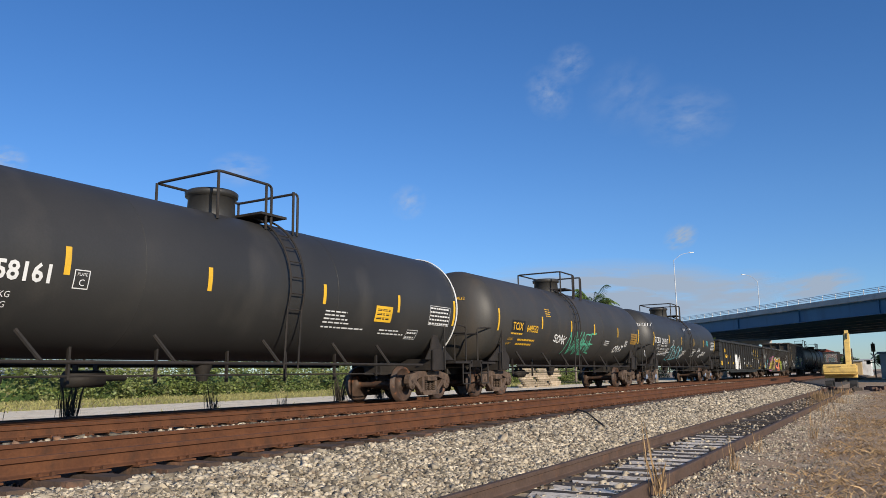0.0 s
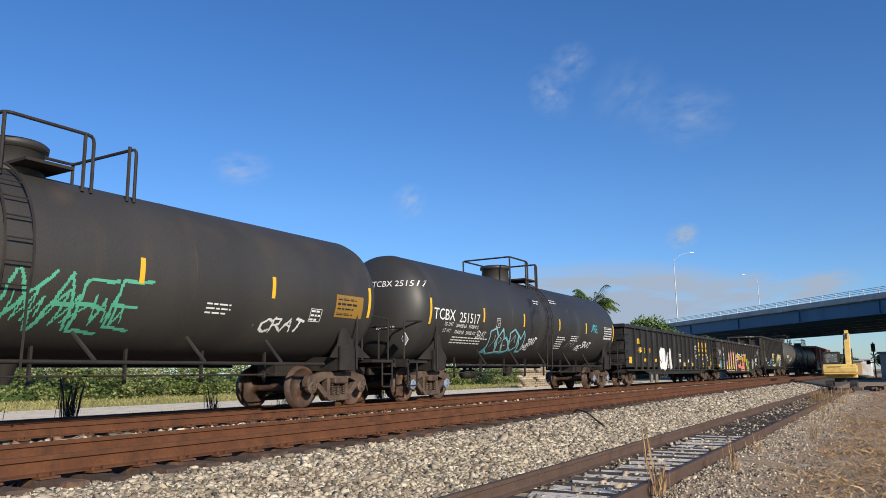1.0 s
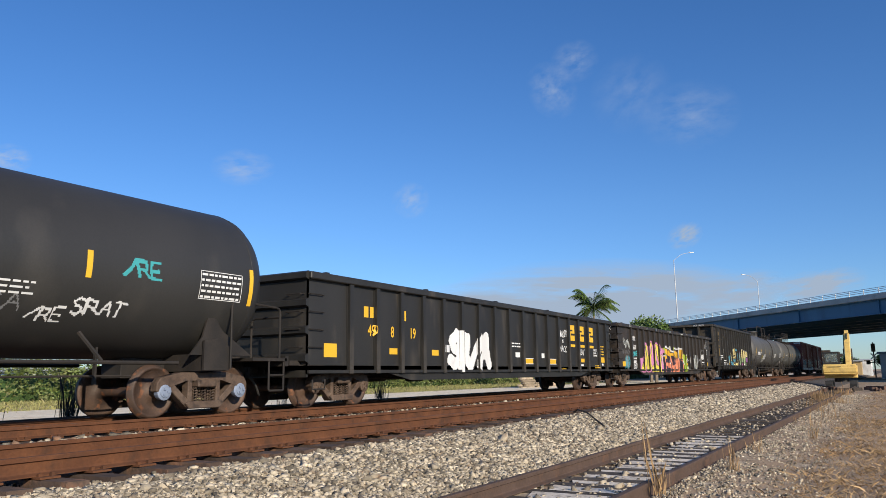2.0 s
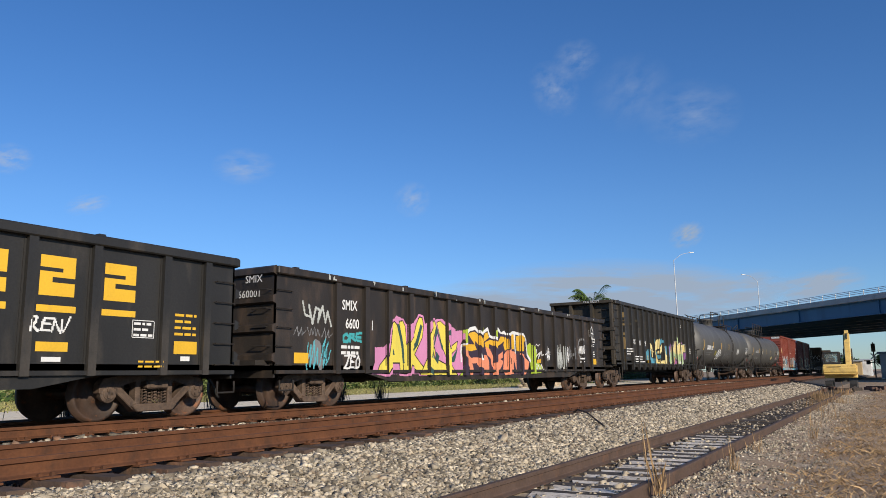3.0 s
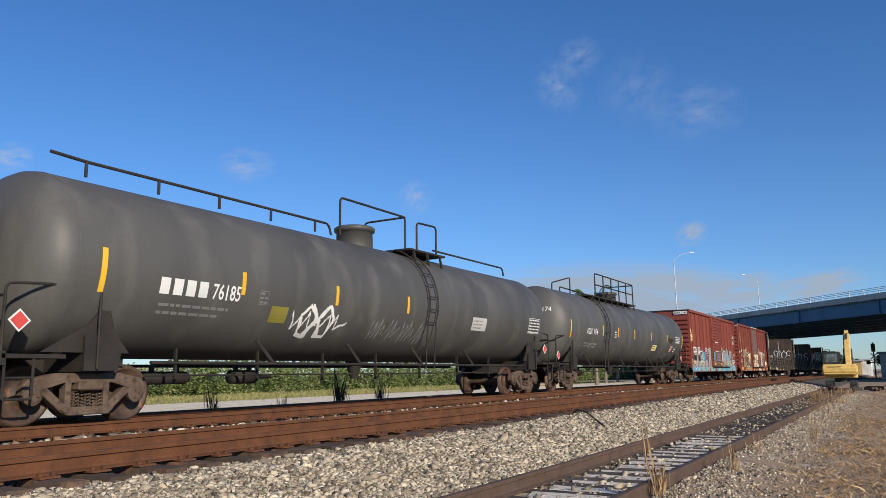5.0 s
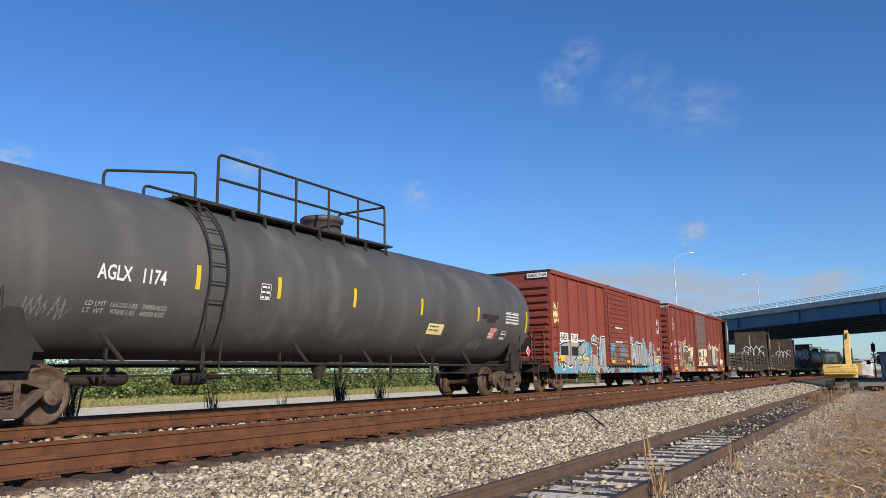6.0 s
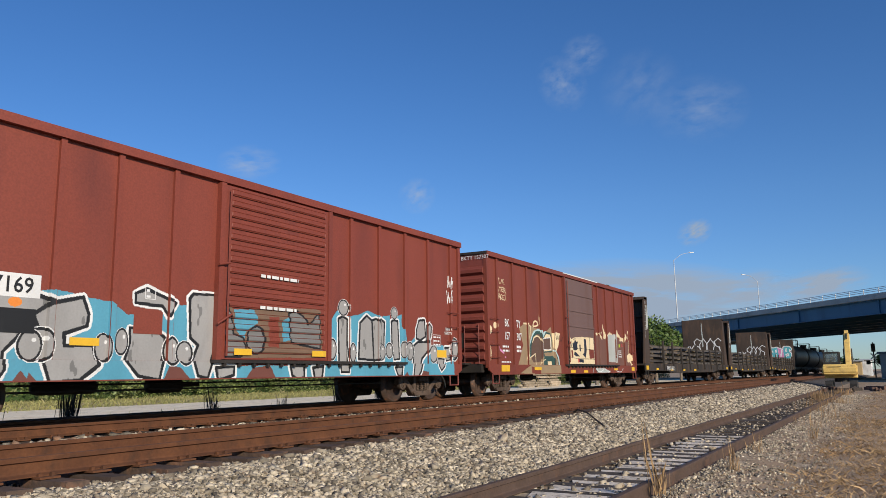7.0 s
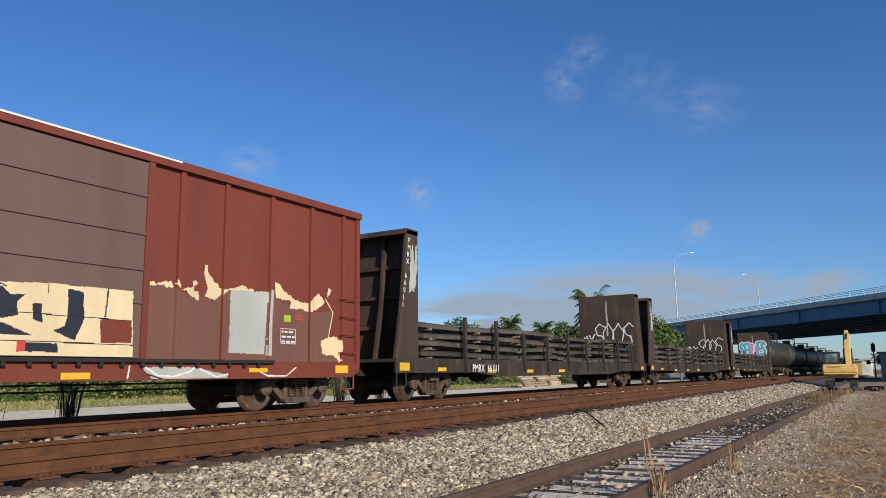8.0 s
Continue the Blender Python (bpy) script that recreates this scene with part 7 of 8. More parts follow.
        part("end_ladder", q, BOX_END, car)
        pl_ = bmesh.new()
        bx(pl_, min(x - d * 0.4, x), max(x - d * 0.4, x), -0.9, 0.9, 0.98, 1.03)
        bx(pl_, min(x - d * 0.1, x + d * 0.1), max(x - d * 0.1, x + d * 0.1), -1.3, 1.3, 0.74, 1.0)
        part("end_platform", pl_, UNDER, car)
        part("defect_board", boxed(min(x - d * 0.13, x - d * 0.1), max(x - d * 0.13, x - d * 0.1), -0.75 if d > 0 else 0.2, -0.2 if d > 0 else 0.75, 1.5, 1.95), UNDER, car)
    brake_wheel(car, b0 - 0.28, 0.55, 1.75)
    rf = bmesh.new()
    ring = [(-hw - 0.08, zt - 0.02), (0, zt + 0.0), (hw + 0.08, zt - 0.02), (hw + 0.08, zt - 0.1), (0, zt - 0.07), (-hw - 0.08, zt - 0.1)]
    a = [rf.verts.new((b0 - 0.05, y, z)) for y, z in ring]
    c_ = [rf.verts.new((b1 + 0.05, y, z)) for y, z in ring]
    for k in range(6):
        rf.faces.new((a[k], a[(k + 1) % 6], c_[(k + 1) % 6], c_[k]))
    rf.faces.new(a)
    rf.faces.new(c_)
    part("roof", rf, UNDER, car)
    part("floor", boxed(b0, b1, -hw, hw, 0.92, 0.98), UNDER, car)
    brake_gear(car, ta + 3.0, 0.36)
    rods(car, L, ta, tb, -0.7, 0.5)
    return car, flat_side(hw, posts, 0.1, 0.055)


b1p = [1.41, 2.61, 3.73, 4.75, 5.87, 10.9, 12.03, 13.17, 14.29, 15.5]
k1, sf = boxcar(69.0, 17.0, 2.2, 14.55, 0.78, 16.02, b1p, (6.95, 10.0), BOX_RED, BOX_RED, "red oxide box car with silver and turquoise graffiti along the bottom")
patch(k1, "number_panel", sf, [(1.66, 2.5, 1.86, 2.2), (2.74, 3.55, 1.86, 2.2)], P_WHITE, 0.006)
lettering(k1, "BAEX", 1.72, 1.93, 0.22, sf, P_BLACK, 0.012, 0.86, heavy=0.004)
lettering(k1, "7169", 2.84, 1.93, 0.22, sf, P_BLACK, 0.012, 0.95, heavy=0.004)
K1_ART = [
    (fill("0.75,1.41 0.77,1.63 0.91,1.46 1.55,1.43 1.63,1.76 1.92,1.88 2.70,1.87 3.82,2.02 4.27,1.96 4.31,0.59 0.79,0.64"), P_SKY),
    (fill("3.36,1.84 3.64,1.98 4.68,1.92 5.04,1.72 5.12,0.60 3.40,0.63"), P_SKY),
    (fill("4.50,1.45 5.04,1.72 5.73,1.77 5.96,1.95 6.93,1.98 6.99,0.57 4.56,0.61"), P_SKY),
    (fill("11.83,0.90 11.78,1.41 12.06,2.02 12.23,2.13 12.50,2.16 12.57,1.94 12.89,2.03 13.15,1.83 13.19,1.51 13.49,1.66 13.64,1.66 13.97,1.44 15.07,1.49 15.57,1.13 15.59,0.61 11.85,0.67"), P_SKY),
    (fill("10.04,0.67 10.12,1.81 10.44,2.14 10.80,2.03 11.26,2.10 11.58,2.22 12.41,2.02 13.04,2.21 13.03,0.64"), P_SKY),
    (fill("6.79,0.65 6.62,0.90 10.90,0.92 10.91,0.59"), P_SKY),
    (fill("5.75,0.66 5.87,0.90 6.11,0.87 6.34,0.65"), P_MAROON),
    (fill("7.61,0.63 7.82,0.87 8.28,0.91 8.48,0.64"), P_MAROON),
    (fill("3.38,0.62 3.43,0.79 3.62,0.62"), P_MAROON),
    (fill("3.18,0.64 3.31,0.82 3.49,0.63"), P_MAROON),
    (fill("13.71,0.64 13.85,0.80 14.25,0.77 14.22,0.63"), P_MAROON),
    (fill("13.03,0.65 13.19,0.78 13.31,0.65"), P_MAROON),
    (fill("13.18,1.73 13.63,1.83 13.64,1.66 13.36,1.48 13.21,1.51"), BOX_RED),
    *letters([
        "0.74,1.45 0.89,1.44 0.97,1.27 0.94,1.09 0.79,1.05",
        "1.54,1.70 1.92,1.80 2.70,1.89 3.51,1.92 3.76,1.84 3.65,1.53 3.35,1.39 3.07,1.08 3.08,0.83 2.98,0.67 2.76,0.65 2.74,1.00 2.42,0.93 1.91,1.11 1.59,1.10 1.55,1.41",
        "1.62,1.10 1.93,1.11 1.87,0.91 1.72,0.87",
        "3.47,1.63 3.72,1.81 4.24,1.94 4.35,1.68 4.33,1.50 3.96,1.37 3.98,1.19 4.45,1.21 4.54,0.91 4.23,0.68 3.75,0.64 3.63,0.96 3.57,1.41",
        "5.17,2.08 5.39,2.17 6.00,1.98 5.85,1.74 5.72,1.90 5.18,1.92",
        "5.09,1.51 5.59,1.50 5.79,1.37 5.77,1.11 5.67,0.66 5.25,0.73 5.02,0.97 5.11,1.29",
        "6.29,2.08 6.37,2.17 6.87,2.19 6.90,1.55 6.87,1.13 6.71,0.68 6.49,0.72 6.39,0.99 6.51,1.26 6.33,1.39",
        "10.48,1.96 10.63,2.02 10.80,1.97 10.82,0.77 10.53,0.77",
        "11.24,1.07 11.29,1.91 11.55,2.09 11.79,1.97 11.84,1.05",
        "11.92,1.05 11.92,1.92 12.09,2.06 12.28,1.97 12.24,1.08",
        "11.76,1.99 11.94,2.04 12.06,1.96 12.11,1.72 12.07,1.45 12.04,1.07 11.84,1.04",
        "12.58,2.01 12.69,2.05 12.86,2.03 12.93,1.09 12.70,1.07 12.60,1.45",
        "12.66,0.88 12.99,0.89 12.96,0.68 12.79,0.67",
        "13.74,1.87 13.85,2.10 14.13,2.13 14.17,1.69 13.90,1.58 13.72,1.63",
        "13.58,1.43 13.80,1.54 14.37,1.55 14.40,1.39 13.99,1.11 13.85,0.77 13.71,0.64 13.50,0.66 13.57,1.03",
        "14.22,1.98 14.36,2.06 14.49,1.96 14.44,1.71 14.33,1.56 14.20,1.59",
        "14.71,1.12 15.14,1.11 15.06,0.91 14.89,0.80 14.79,0.91",
        "15.17,1.42 15.45,1.43 15.45,1.09 15.24,1.06",
        "8.87,0.91 9.29,0.91 9.30,0.67 9.09,0.63 8.93,0.71",
        "6.89,0.87 7.34,0.89 7.33,0.73 6.95,0.64",
        "9.57,0.87 9.91,0.90 9.87,0.64 9.64,0.62",
    ], P_SILVER, P_WHITE, 0.14, P_BLACK, 0.055, (spots(66, 7, 0.9), P_SILVER_DARK)),
    *bubbles([
        "1.33,1.17,0.20,0.22",
        "3.60,1.20,0.20,0.22",
        "3.45,1.18,0.17,0.21",
        "4.62,1.18,0.13,0.21",
        "4.95,1.28,0.11,0.20",
        "5.93,1.15,0.15,0.22",
        "6.21,1.12,0.16,0.19",
        "10.66,2.22,0.17,0.17",
        "10.28,1.27,0.13,0.21",
        "11.00,1.21,0.14,0.22",
        "12.16,1.25,0.15,0.19",
        "12.49,1.29,0.14,0.17",
        "12.70,2.22,0.13,0.14",
        "13.12,1.32,0.12,0.19",
        "13.41,1.29,0.17,0.22",
        "14.58,1.24,0.19,0.21",
        "15.70,1.40,0.21,0.28",
    ]),
    (ell(3.19, 1.79, 0.10, 0.07, 0, 0.02), P_ORANGE),
]
K1_DOOR = [
    (fill("6.84,2.02 7.08,2.04 7.26,1.95 7.78,1.97 8.10,2.05 9.71,2.10 9.84,1.08 6.91,1.04"), P_MUD),
    (fill("7.26,1.95 7.78,1.97 7.89,1.73 7.62,1.60 7.50,1.41 7.26,1.62"), P_SKY),
    (fill("8.56,1.81 8.81,1.91 8.83,1.43 8.58,1.38"), P_SKY),
    (outlined("6.80,2.00 7.08,2.03 7.21,1.69 7.24,1.48 7.46,1.41 7.56,1.27 7.48,1.09 6.90,1.08", 0.08), P_BLACK),
    (outlined("8.78,1.95 8.96,2.00 9.18,1.91 9.35,1.74 9.68,1.99 9.74,1.29 8.83,1.39", 0.08), P_BLACK),
    (fill("6.80,2.00 7.08,2.03 7.21,1.69 7.24,1.48 7.46,1.41 7.56,1.27 7.48,1.09 6.90,1.08"), P_SILVER_DARK),
    (fill("8.78,1.95 8.96,2.00 9.18,1.91 9.35,1.74 9.68,1.99 9.74,1.29 8.83,1.39"), P_SILVER_DARK),
    (ell(7.84, 1.39, 0.26, 0.28, 0, 0.02), P_BLACK),
    (ell(7.83, 1.39, 0.21, 0.24, 0, 0.02), P_SILVER_DARK),
    (fill("8.16,1.86 8.45,1.88 8.49,1.26 8.19,1.29"), BOX_RED),
]
spray(k1, sf, 0.84, 15.98, 0.98, 2.6, K1_ART, 0.0115, 0.0042, "silver bubble graffiti with black outlines on turquoise")
spray(k1, flat_side(1.52), 0.84, 15.98, 0.68, 0.98, K1_ART, 0.0115, 0.004, "lower edge of the silver and turquoise graffiti")
sd_ = flat_side(1.59)


def ribbed_door(u, v, off):
    dv = np.abs((np.asarray(v) - 1.2 + 0.1065) % 0.213 - 0.1065)
    return -(1.551 + off + 0.034 * np.clip((0.06 - dv) / 0.028, 0, 1)) + 0 * np.asarray(u), v


spray(k1, ribbed_door, 7.06, 9.9, 1.05, 2.2, K1_DOOR, 0.0125, 0.004, "dirty tan and silver graffiti on the door")
patch(k1, "black_panel", sf, [(1.7, 2.45, 1.35, 1.7), (2.78, 3.5, 1.35, 1.7)], P_BLACK, 0.010)
small_print(k1, 1.75, 1.56, 0.55, 2, sf, P_WHITE, 0.15, 0.09, 4)
small_print(k1, 2.9, 1.56, 0.5, 2, sf, P_WHITE, 0.15, 0.09, 5)
patch(k1, "reflector", sf, [(1.6, 2.05, 1.12, 1.35), (4.05, 4.55, 1.2, 1.32), (14.75, 15.25, 1.15, 1.35)], P_YELLOW, 0.011)
patch(k1, "reflector", sd_, [(7.25, 7.7, 1.1, 1.22), (9.45, 9.9, 1.1, 1.22)], P_YELLOW, 0.009)
patch(k1, "red_panel", sf, [(5.15, 5.72, 1.42, 1.8)], BOX_RED, 0.011)
spec_box(k1, sf, 5.35, 2.0, 0.2, 0.2, 7)
spec_box(k1, sf, 14.55, 1.45, 0.4, 0.3, 8)
lettering(k1, "THINK", 15.2, 1.9, 0.075, sf, P_WHITE, 0.012, 0.9, heavy=0.002)
lettering(k1, "SAFETY", 15.16, 1.79, 0.075, sf, P_WHITE, 0.012, 0.9, heavy=0.002)
small_print(k1, 7.9, 2.62, 1.3, 1, flat_side(1.59), P_WHITE, 0.1, 0.06, 9)
small_print(k1, 7.9, 2.0, 1.2, 1, flat_side(1.59), P_WHITE, 0.1, 0.06, 10)
spray(k1, sf, 0.95, 1.9, 2.4, 3.4, [(word("wX", 1.15, 3.05, 0.35, 0.25, 0.025, 0, seed=3), P_CREAM), (word("wl", 1.1, 2.75, 0.35, 0.25, 0.025, 0, seed=4), P_CREAM), (word("ww", 1.1, 2.5, 0.35, 0.2, 0.025, 0, seed=5), P_CREAM)], 0.016, label="thin cream sprayed tag")
spray(k1, sf, 15.1, 15.95, 2.5, 3.6, [(word("l", 15.35, 3.1, 0.3, 0.35, 0.035, 0, seed=4), P_WHITE), (word("w", 15.3, 2.65, 0.35, 0.35, 0.03, 0, seed=5), P_WHITE)], 0.018, label="thin white sprayed tag")
patch_end = bmesh.new()
bx(patch_end, 0.70, 0.72, -1.42, -0.62, 4.2, 4.38)
part("end_number_board", patch_end, P_WHITE, k1)
end_words(k1, "BAEX 7169", -0.66, 4.235, 0.11, 0.69, P_BLACK)

b2p = [1.44, 2.61, 3.74, 4.91, 6.07, 11.0, 12.05, 13.27, 14.5, 15.6]
k2, sf = boxcar(86.0, 17.3, 2.4, 14.55, 0.73, 16.18, b2p, (7.16, 10.22), BOX_BROWN, DOOR_GREY, "brown-red box car with faded door and cream graffiti", 10, False)
lettering(k2, "BK", 1.98, 2.2, 0.24, sf, P_WHITE, wide=0.75, heavy=0.004)
lettering(k2, "TY", 2.85, 2.2, 0.24, sf, P_WHITE, wide=0.75, heavy=0.004)
lettering(k2, "157", 1.94, 1.78, 0.24, sf, P_WHITE, wide=0.75, heavy=0.004)
lettering(k2, "307", 2.85, 1.78, 0.24, sf, P_WHITE, wide=0.75, heavy=0.004)
small_print(k2, 1.8, 1.52, 0.5, 2, sf, P_WHITE, 0.13, 0.06, 2)
small_print(k2, 2.85, 1.52, 0.4, 2, sf, P_WHITE, 0.13, 0.08, 3)
spray(k2, sf, 1.45, 2.7, 3.0, 3.9, [(word("THE", 1.6, 3.6, 0.4, 0.16, 0.025, -0.3, seed=4), P_IVORY), (word("ATER", 1.55, 3.3, 0.62, 0.17, 0.025, -0.3, seed=5), P_IVORY), (word("AKET", 1.6, 3.05, 0.62, 0.17, 0.025, -0.3, seed=6), P_IVORY)], 0.015, label="cream scrawled words")
K2_ART = [
    (fill("2.59,2.24 3.09,2.19 3.53,2.38 4.06,2.32 4.33,2.24 4.79,2.25 4.95,2.09 5.24,2.11 5.81,2.36 5.88,2.13 6.46,2.03 6.25,1.58 6.52,1.01 6.54,0.65 2.74,0.70"), P_TAN),
    (fill("2.59,2.24 3.09,2.19 3.36,1.63 3.07,1.16 2.74,0.70"), BOX_BROWN),
    (fill("5.88,2.13 6.27,2.18 6.70,2.15 6.48,1.69 6.26,1.48 6.02,1.57"), P_IVORY),
    (fill("6.48,1.59 6.72,1.70 6.82,1.01 6.58,1.01"), BOX_BROWN),
    (fill("3.94,1.26 3.95,1.63 4.18,1.93 4.48,2.11 4.80,2.12 5.01,1.87 5.04,1.39 4.78,1.08 4.16,1.07"), P_UMBER),
    (line("3.82,1.24 3.90,1.54 4.06,1.88 4.30,2.09 4.65,2.18 4.90,2.13 5.08,1.97 5.19,2.09 5.35,2.12", 0.11), P_ICE),
    (line("3.95,1.26 3.98,1.63 4.19,1.91 4.49,2.10 4.78,2.10 4.97,1.93 5.03,1.74 5.01,1.47 5.15,1.30", 0.11), P_PINE),
    (line("4.15,1.76 4.27,1.91 4.49,1.98 4.72,1.96 4.87,1.86 4.94,1.78", 0.05), P_IVORY),
    (fill("5.11,1.92 5.35,2.12 5.72,2.10 5.85,1.93 5.84,1.47 5.11,1.43"), P_IVORY),
    (outlined("5.11,1.92 5.35,2.12 5.72,2.10 5.85,1.93 5.84,1.47 5.11,1.43", 0.06), P_PINE),
    (fill("5.08,1.91 5.72,1.96 5.75,1.53 5.08,1.52"), P_UMBER),
    (outlined("5.08,1.91 5.72,1.96 5.75,1.53 5.08,1.52", 0.025), P_WHITE),
    (fill("4.99,1.12 5.20,1.28 5.93,1.31 6.11,1.15 6.06,0.91 5.64,0.82 5.08,0.87"), P_PINE),
    (line("5.94,1.51 6.26,1.44 6.46,1.25 6.52,1.01 6.51,0.68", 0.08), P_ICE),
    (line("6.26,1.34 6.39,1.20 6.44,0.87", 0.05), P_PINE),
    (line("4.79,0.99 4.92,1.12 5.26,1.17", 0.035), P_IVORY),
    (line("5.00,0.94 5.18,0.86 5.64,0.83 6.09,0.92", 0.035), P_ICE),
    (fill("5.41,1.11 5.78,1.11 5.79,0.90 5.43,0.90"), P_IVORY),
    (line("6.26,0.98 6.28,0.68", 0.03), P_WHITE),
    (line("6.15,0.80 6.28,0.67 6.44,0.80", 0.03), P_WHITE),
    (line("3.45,2.36 3.81,2.37 4.02,2.28 3.96,2.04 3.86,1.70 3.77,1.34 3.63,1.14", 0.05), P_IVORY),
    (line("3.74,1.16 4.35,1.36 4.40,0.99", 0.04), P_IVORY),
    (line("4.22,2.32 4.27,2.43 4.42,2.50 4.59,2.47 4.66,2.37 4.44,2.31 4.24,2.30", 0.06), P_IVORY),
    (fill("4.74,2.60 4.76,2.78 4.80,2.61 4.79,2.34"), P_IVORY),
    (line("6.10,2.15 6.16,1.91 6.23,1.94 6.25,2.11 6.32,1.90 6.40,2.10 6.38,1.90 6.49,2.08 6.54,1.89 6.64,2.07 6.68,1.92 6.77,1.85 6.95,2.02", 0.025), P_BLACK),
]
K2_DOOR = [
    (fill("7.33,2.07 7.54,1.96 7.89,2.04 8.84,2.11 8.93,2.08 10.02,2.11 10.07,1.01 7.26,1.01 7.25,1.53"), P_IVORY),
    (fill("8.89,2.03 9.15,2.00 9.19,1.61 9.05,1.26 8.70,1.40 8.88,1.47 8.91,1.75"), P_NAVY),
    (fill("7.90,2.00 8.04,1.88 8.26,1.90 8.14,1.79 8.17,1.59 7.94,1.54 7.72,1.56 7.63,1.81 7.84,1.86"), P_NAVY),
    (fill("8.37,1.77 8.51,1.78 8.53,1.51 8.39,1.54"), P_NAVY),
    (fill("7.86,1.51 8.41,1.32 7.95,1.32 7.73,1.38"), P_NAVY),
    (fill("8.30,1.22 8.78,1.21 8.79,1.08 8.31,1.09"), P_NAVY),
    (fill("7.42,1.86 7.55,1.91 7.53,1.69 7.44,1.62"), P_NAVY),
    (fill("8.18,1.23 8.30,1.24 8.31,1.09 8.19,1.08"), P_RED),
    (fill("9.46,1.60 10.02,1.61 10.04,1.25 9.48,1.25"), BOX_BROWN),
    (fill("7.48,1.55 7.65,1.54 7.67,1.27 7.50,1.28"), BOX_BROWN),
    (line("9.57,2.09 9.54,1.65", 0.035), P_PINE),
    (line("7.24,1.65 7.93,1.64 10.03,1.61", 0.018), P_BLACK),
    (line("7.27,1.29 7.96,1.24 10.05,1.22", 0.018), P_BLACK),
    (line("8.59,2.10 8.59,1.95", 0.015), P_BLACK),
    (line("7.69,1.92 7.89,2.02 7.97,1.99", 0.02), P_PINE),
]
K2_PRIMER = [
    (fill("10.16,2.22 10.87,2.24 11.22,2.16 11.72,2.10 12.13,2.26 13.23,2.38 13.46,2.24 14.54,2.06 15.26,2.08 15.13,1.54 15.47,0.99 10.24,0.95", 0.03), P_PRIMER),
    (fill("10.14,2.53 10.25,2.24 10.18,2.22", 0.035), P_IVORY),
    (fill("10.27,2.26 10.51,2.32 10.54,2.27 10.87,2.33 10.90,2.24 10.38,2.23", 0.035), P_IVORY),
    (fill("10.92,2.27 10.98,2.38 11.03,2.27 11.22,2.20 11.47,2.07 11.51,2.17 11.34,2.26 11.42,2.41 11.30,2.41 11.34,2.29 11.16,2.25", 0.035), P_IVORY),
    (fill("11.65,2.27 11.59,2.73 11.82,2.46 12.00,2.32 12.20,2.29 11.85,2.08 11.62,2.12", 0.035), P_IVORY),
    (fill("12.16,2.30 12.50,2.41 12.86,2.40 12.82,2.35 12.30,2.27", 0.035), P_IVORY),
    (fill("13.44,2.62 13.69,2.42 14.02,2.28 14.45,2.20 14.75,2.47 15.00,2.30 14.54,2.06 13.87,2.07 13.90,2.24 13.46,2.27", 0.035), P_IVORY),
    (fill("14.91,1.16 14.86,1.47 15.27,1.56 15.57,1.44 15.54,0.96 15.37,1.13", 0.035), P_IVORY),
    (fill("15.08,2.60 15.21,2.56 15.12,2.40", 0.035), P_IVORY),
    (line("15.02,2.36 15.28,2.08 15.13,1.54 15.04,1.19", 0.03), P_IVORY),
    (fill("12.23,2.32 13.23,2.37 13.16,1.13 12.23,1.14"), P_PATCH),
    (fill("13.27,2.41 13.40,2.41 13.33,1.11 13.20,1.10"), P_PATCH),
]
K2_SILL = [
    (fill("10.30,0.87 11.29,0.88 12.17,0.74 12.14,0.65 10.52,0.67"), P_PATCH),
    (line("10.38,0.87 10.63,0.73 10.96,0.72 11.30,0.80 11.40,0.88", 0.025), P_WHITE),
    (line("11.53,0.84 11.91,0.70 12.17,0.75", 0.025), P_WHITE),
    (line("12.92,0.82 13.21,0.71 13.75,0.71 14.02,0.87", 0.025), P_WHITE),
    (line("10.41,0.76 10.74,0.67 11.07,0.67", 0.02), P_BLACK),
    (line("10.07,0.89 10.04,0.70", 0.03), P_WHITE),
    (fill("2.94,0.69 3.88,0.98 6.52,1.01 6.54,0.64"), P_TAN),
    (fill("3.88,0.92 4.66,0.87 4.67,0.66 3.90,0.69"), BOX_BROWN),
]
scabs = [(ell(0.95, 2.05, 0.14, 0.13, 1, 0.1), P_IVORY), (ell(1.3, 2.2, 0.12, 0.1, 2, 0.1), P_IVORY), (ell(0.85, 1.3, 0.16, 0.3, 2, 0.1), P_IVORY), (both(zone(1.5, 2.0, 1.0, 1.9, 7), spots(88, 5, 0.85)), P_PINK)]
spray(k2, sf, 0.78, 7.05, 0.98, 2.75, scabs + K2_ART, 0.0115, label="cream and ice blue outlined graffiti over tan and umber fill")
spray(k2, flat_side(1.52), 0.9, 15.9, 0.68, 0.98, K2_SILL, 0.0125, 0.004, "scrawled paint along the side sill")
sd2 = flat_side(1.55)
spray(k2, sd2, 7.17, 10.2, 1.03, 2.1, K2_DOOR, 0.0125, 0.03, "cream panel graffiti with navy shapes on the door")
spray(k2, sf, 10.4, 15.95, 0.99, 2.85, K2_PRIMER, 0.0125, 0.003, "dull primer patch with ragged cream paint edge and pale square")
spec_box(k2, sf, 13.61, 1.35, 0.44, 0.3, 5)
patch(k2, "green_tag", sf, [(13.69, 13.9, 1.8, 1.94)], P_LIME, 0.008)
patch(k2, "red_print", sf, [(14.03, 14.29, 1.85, 1.88), (14.03, 14.24, 1.9, 1.925), (14.03, 14.27, 1.945, 1.965)], P_RED, 0.008)
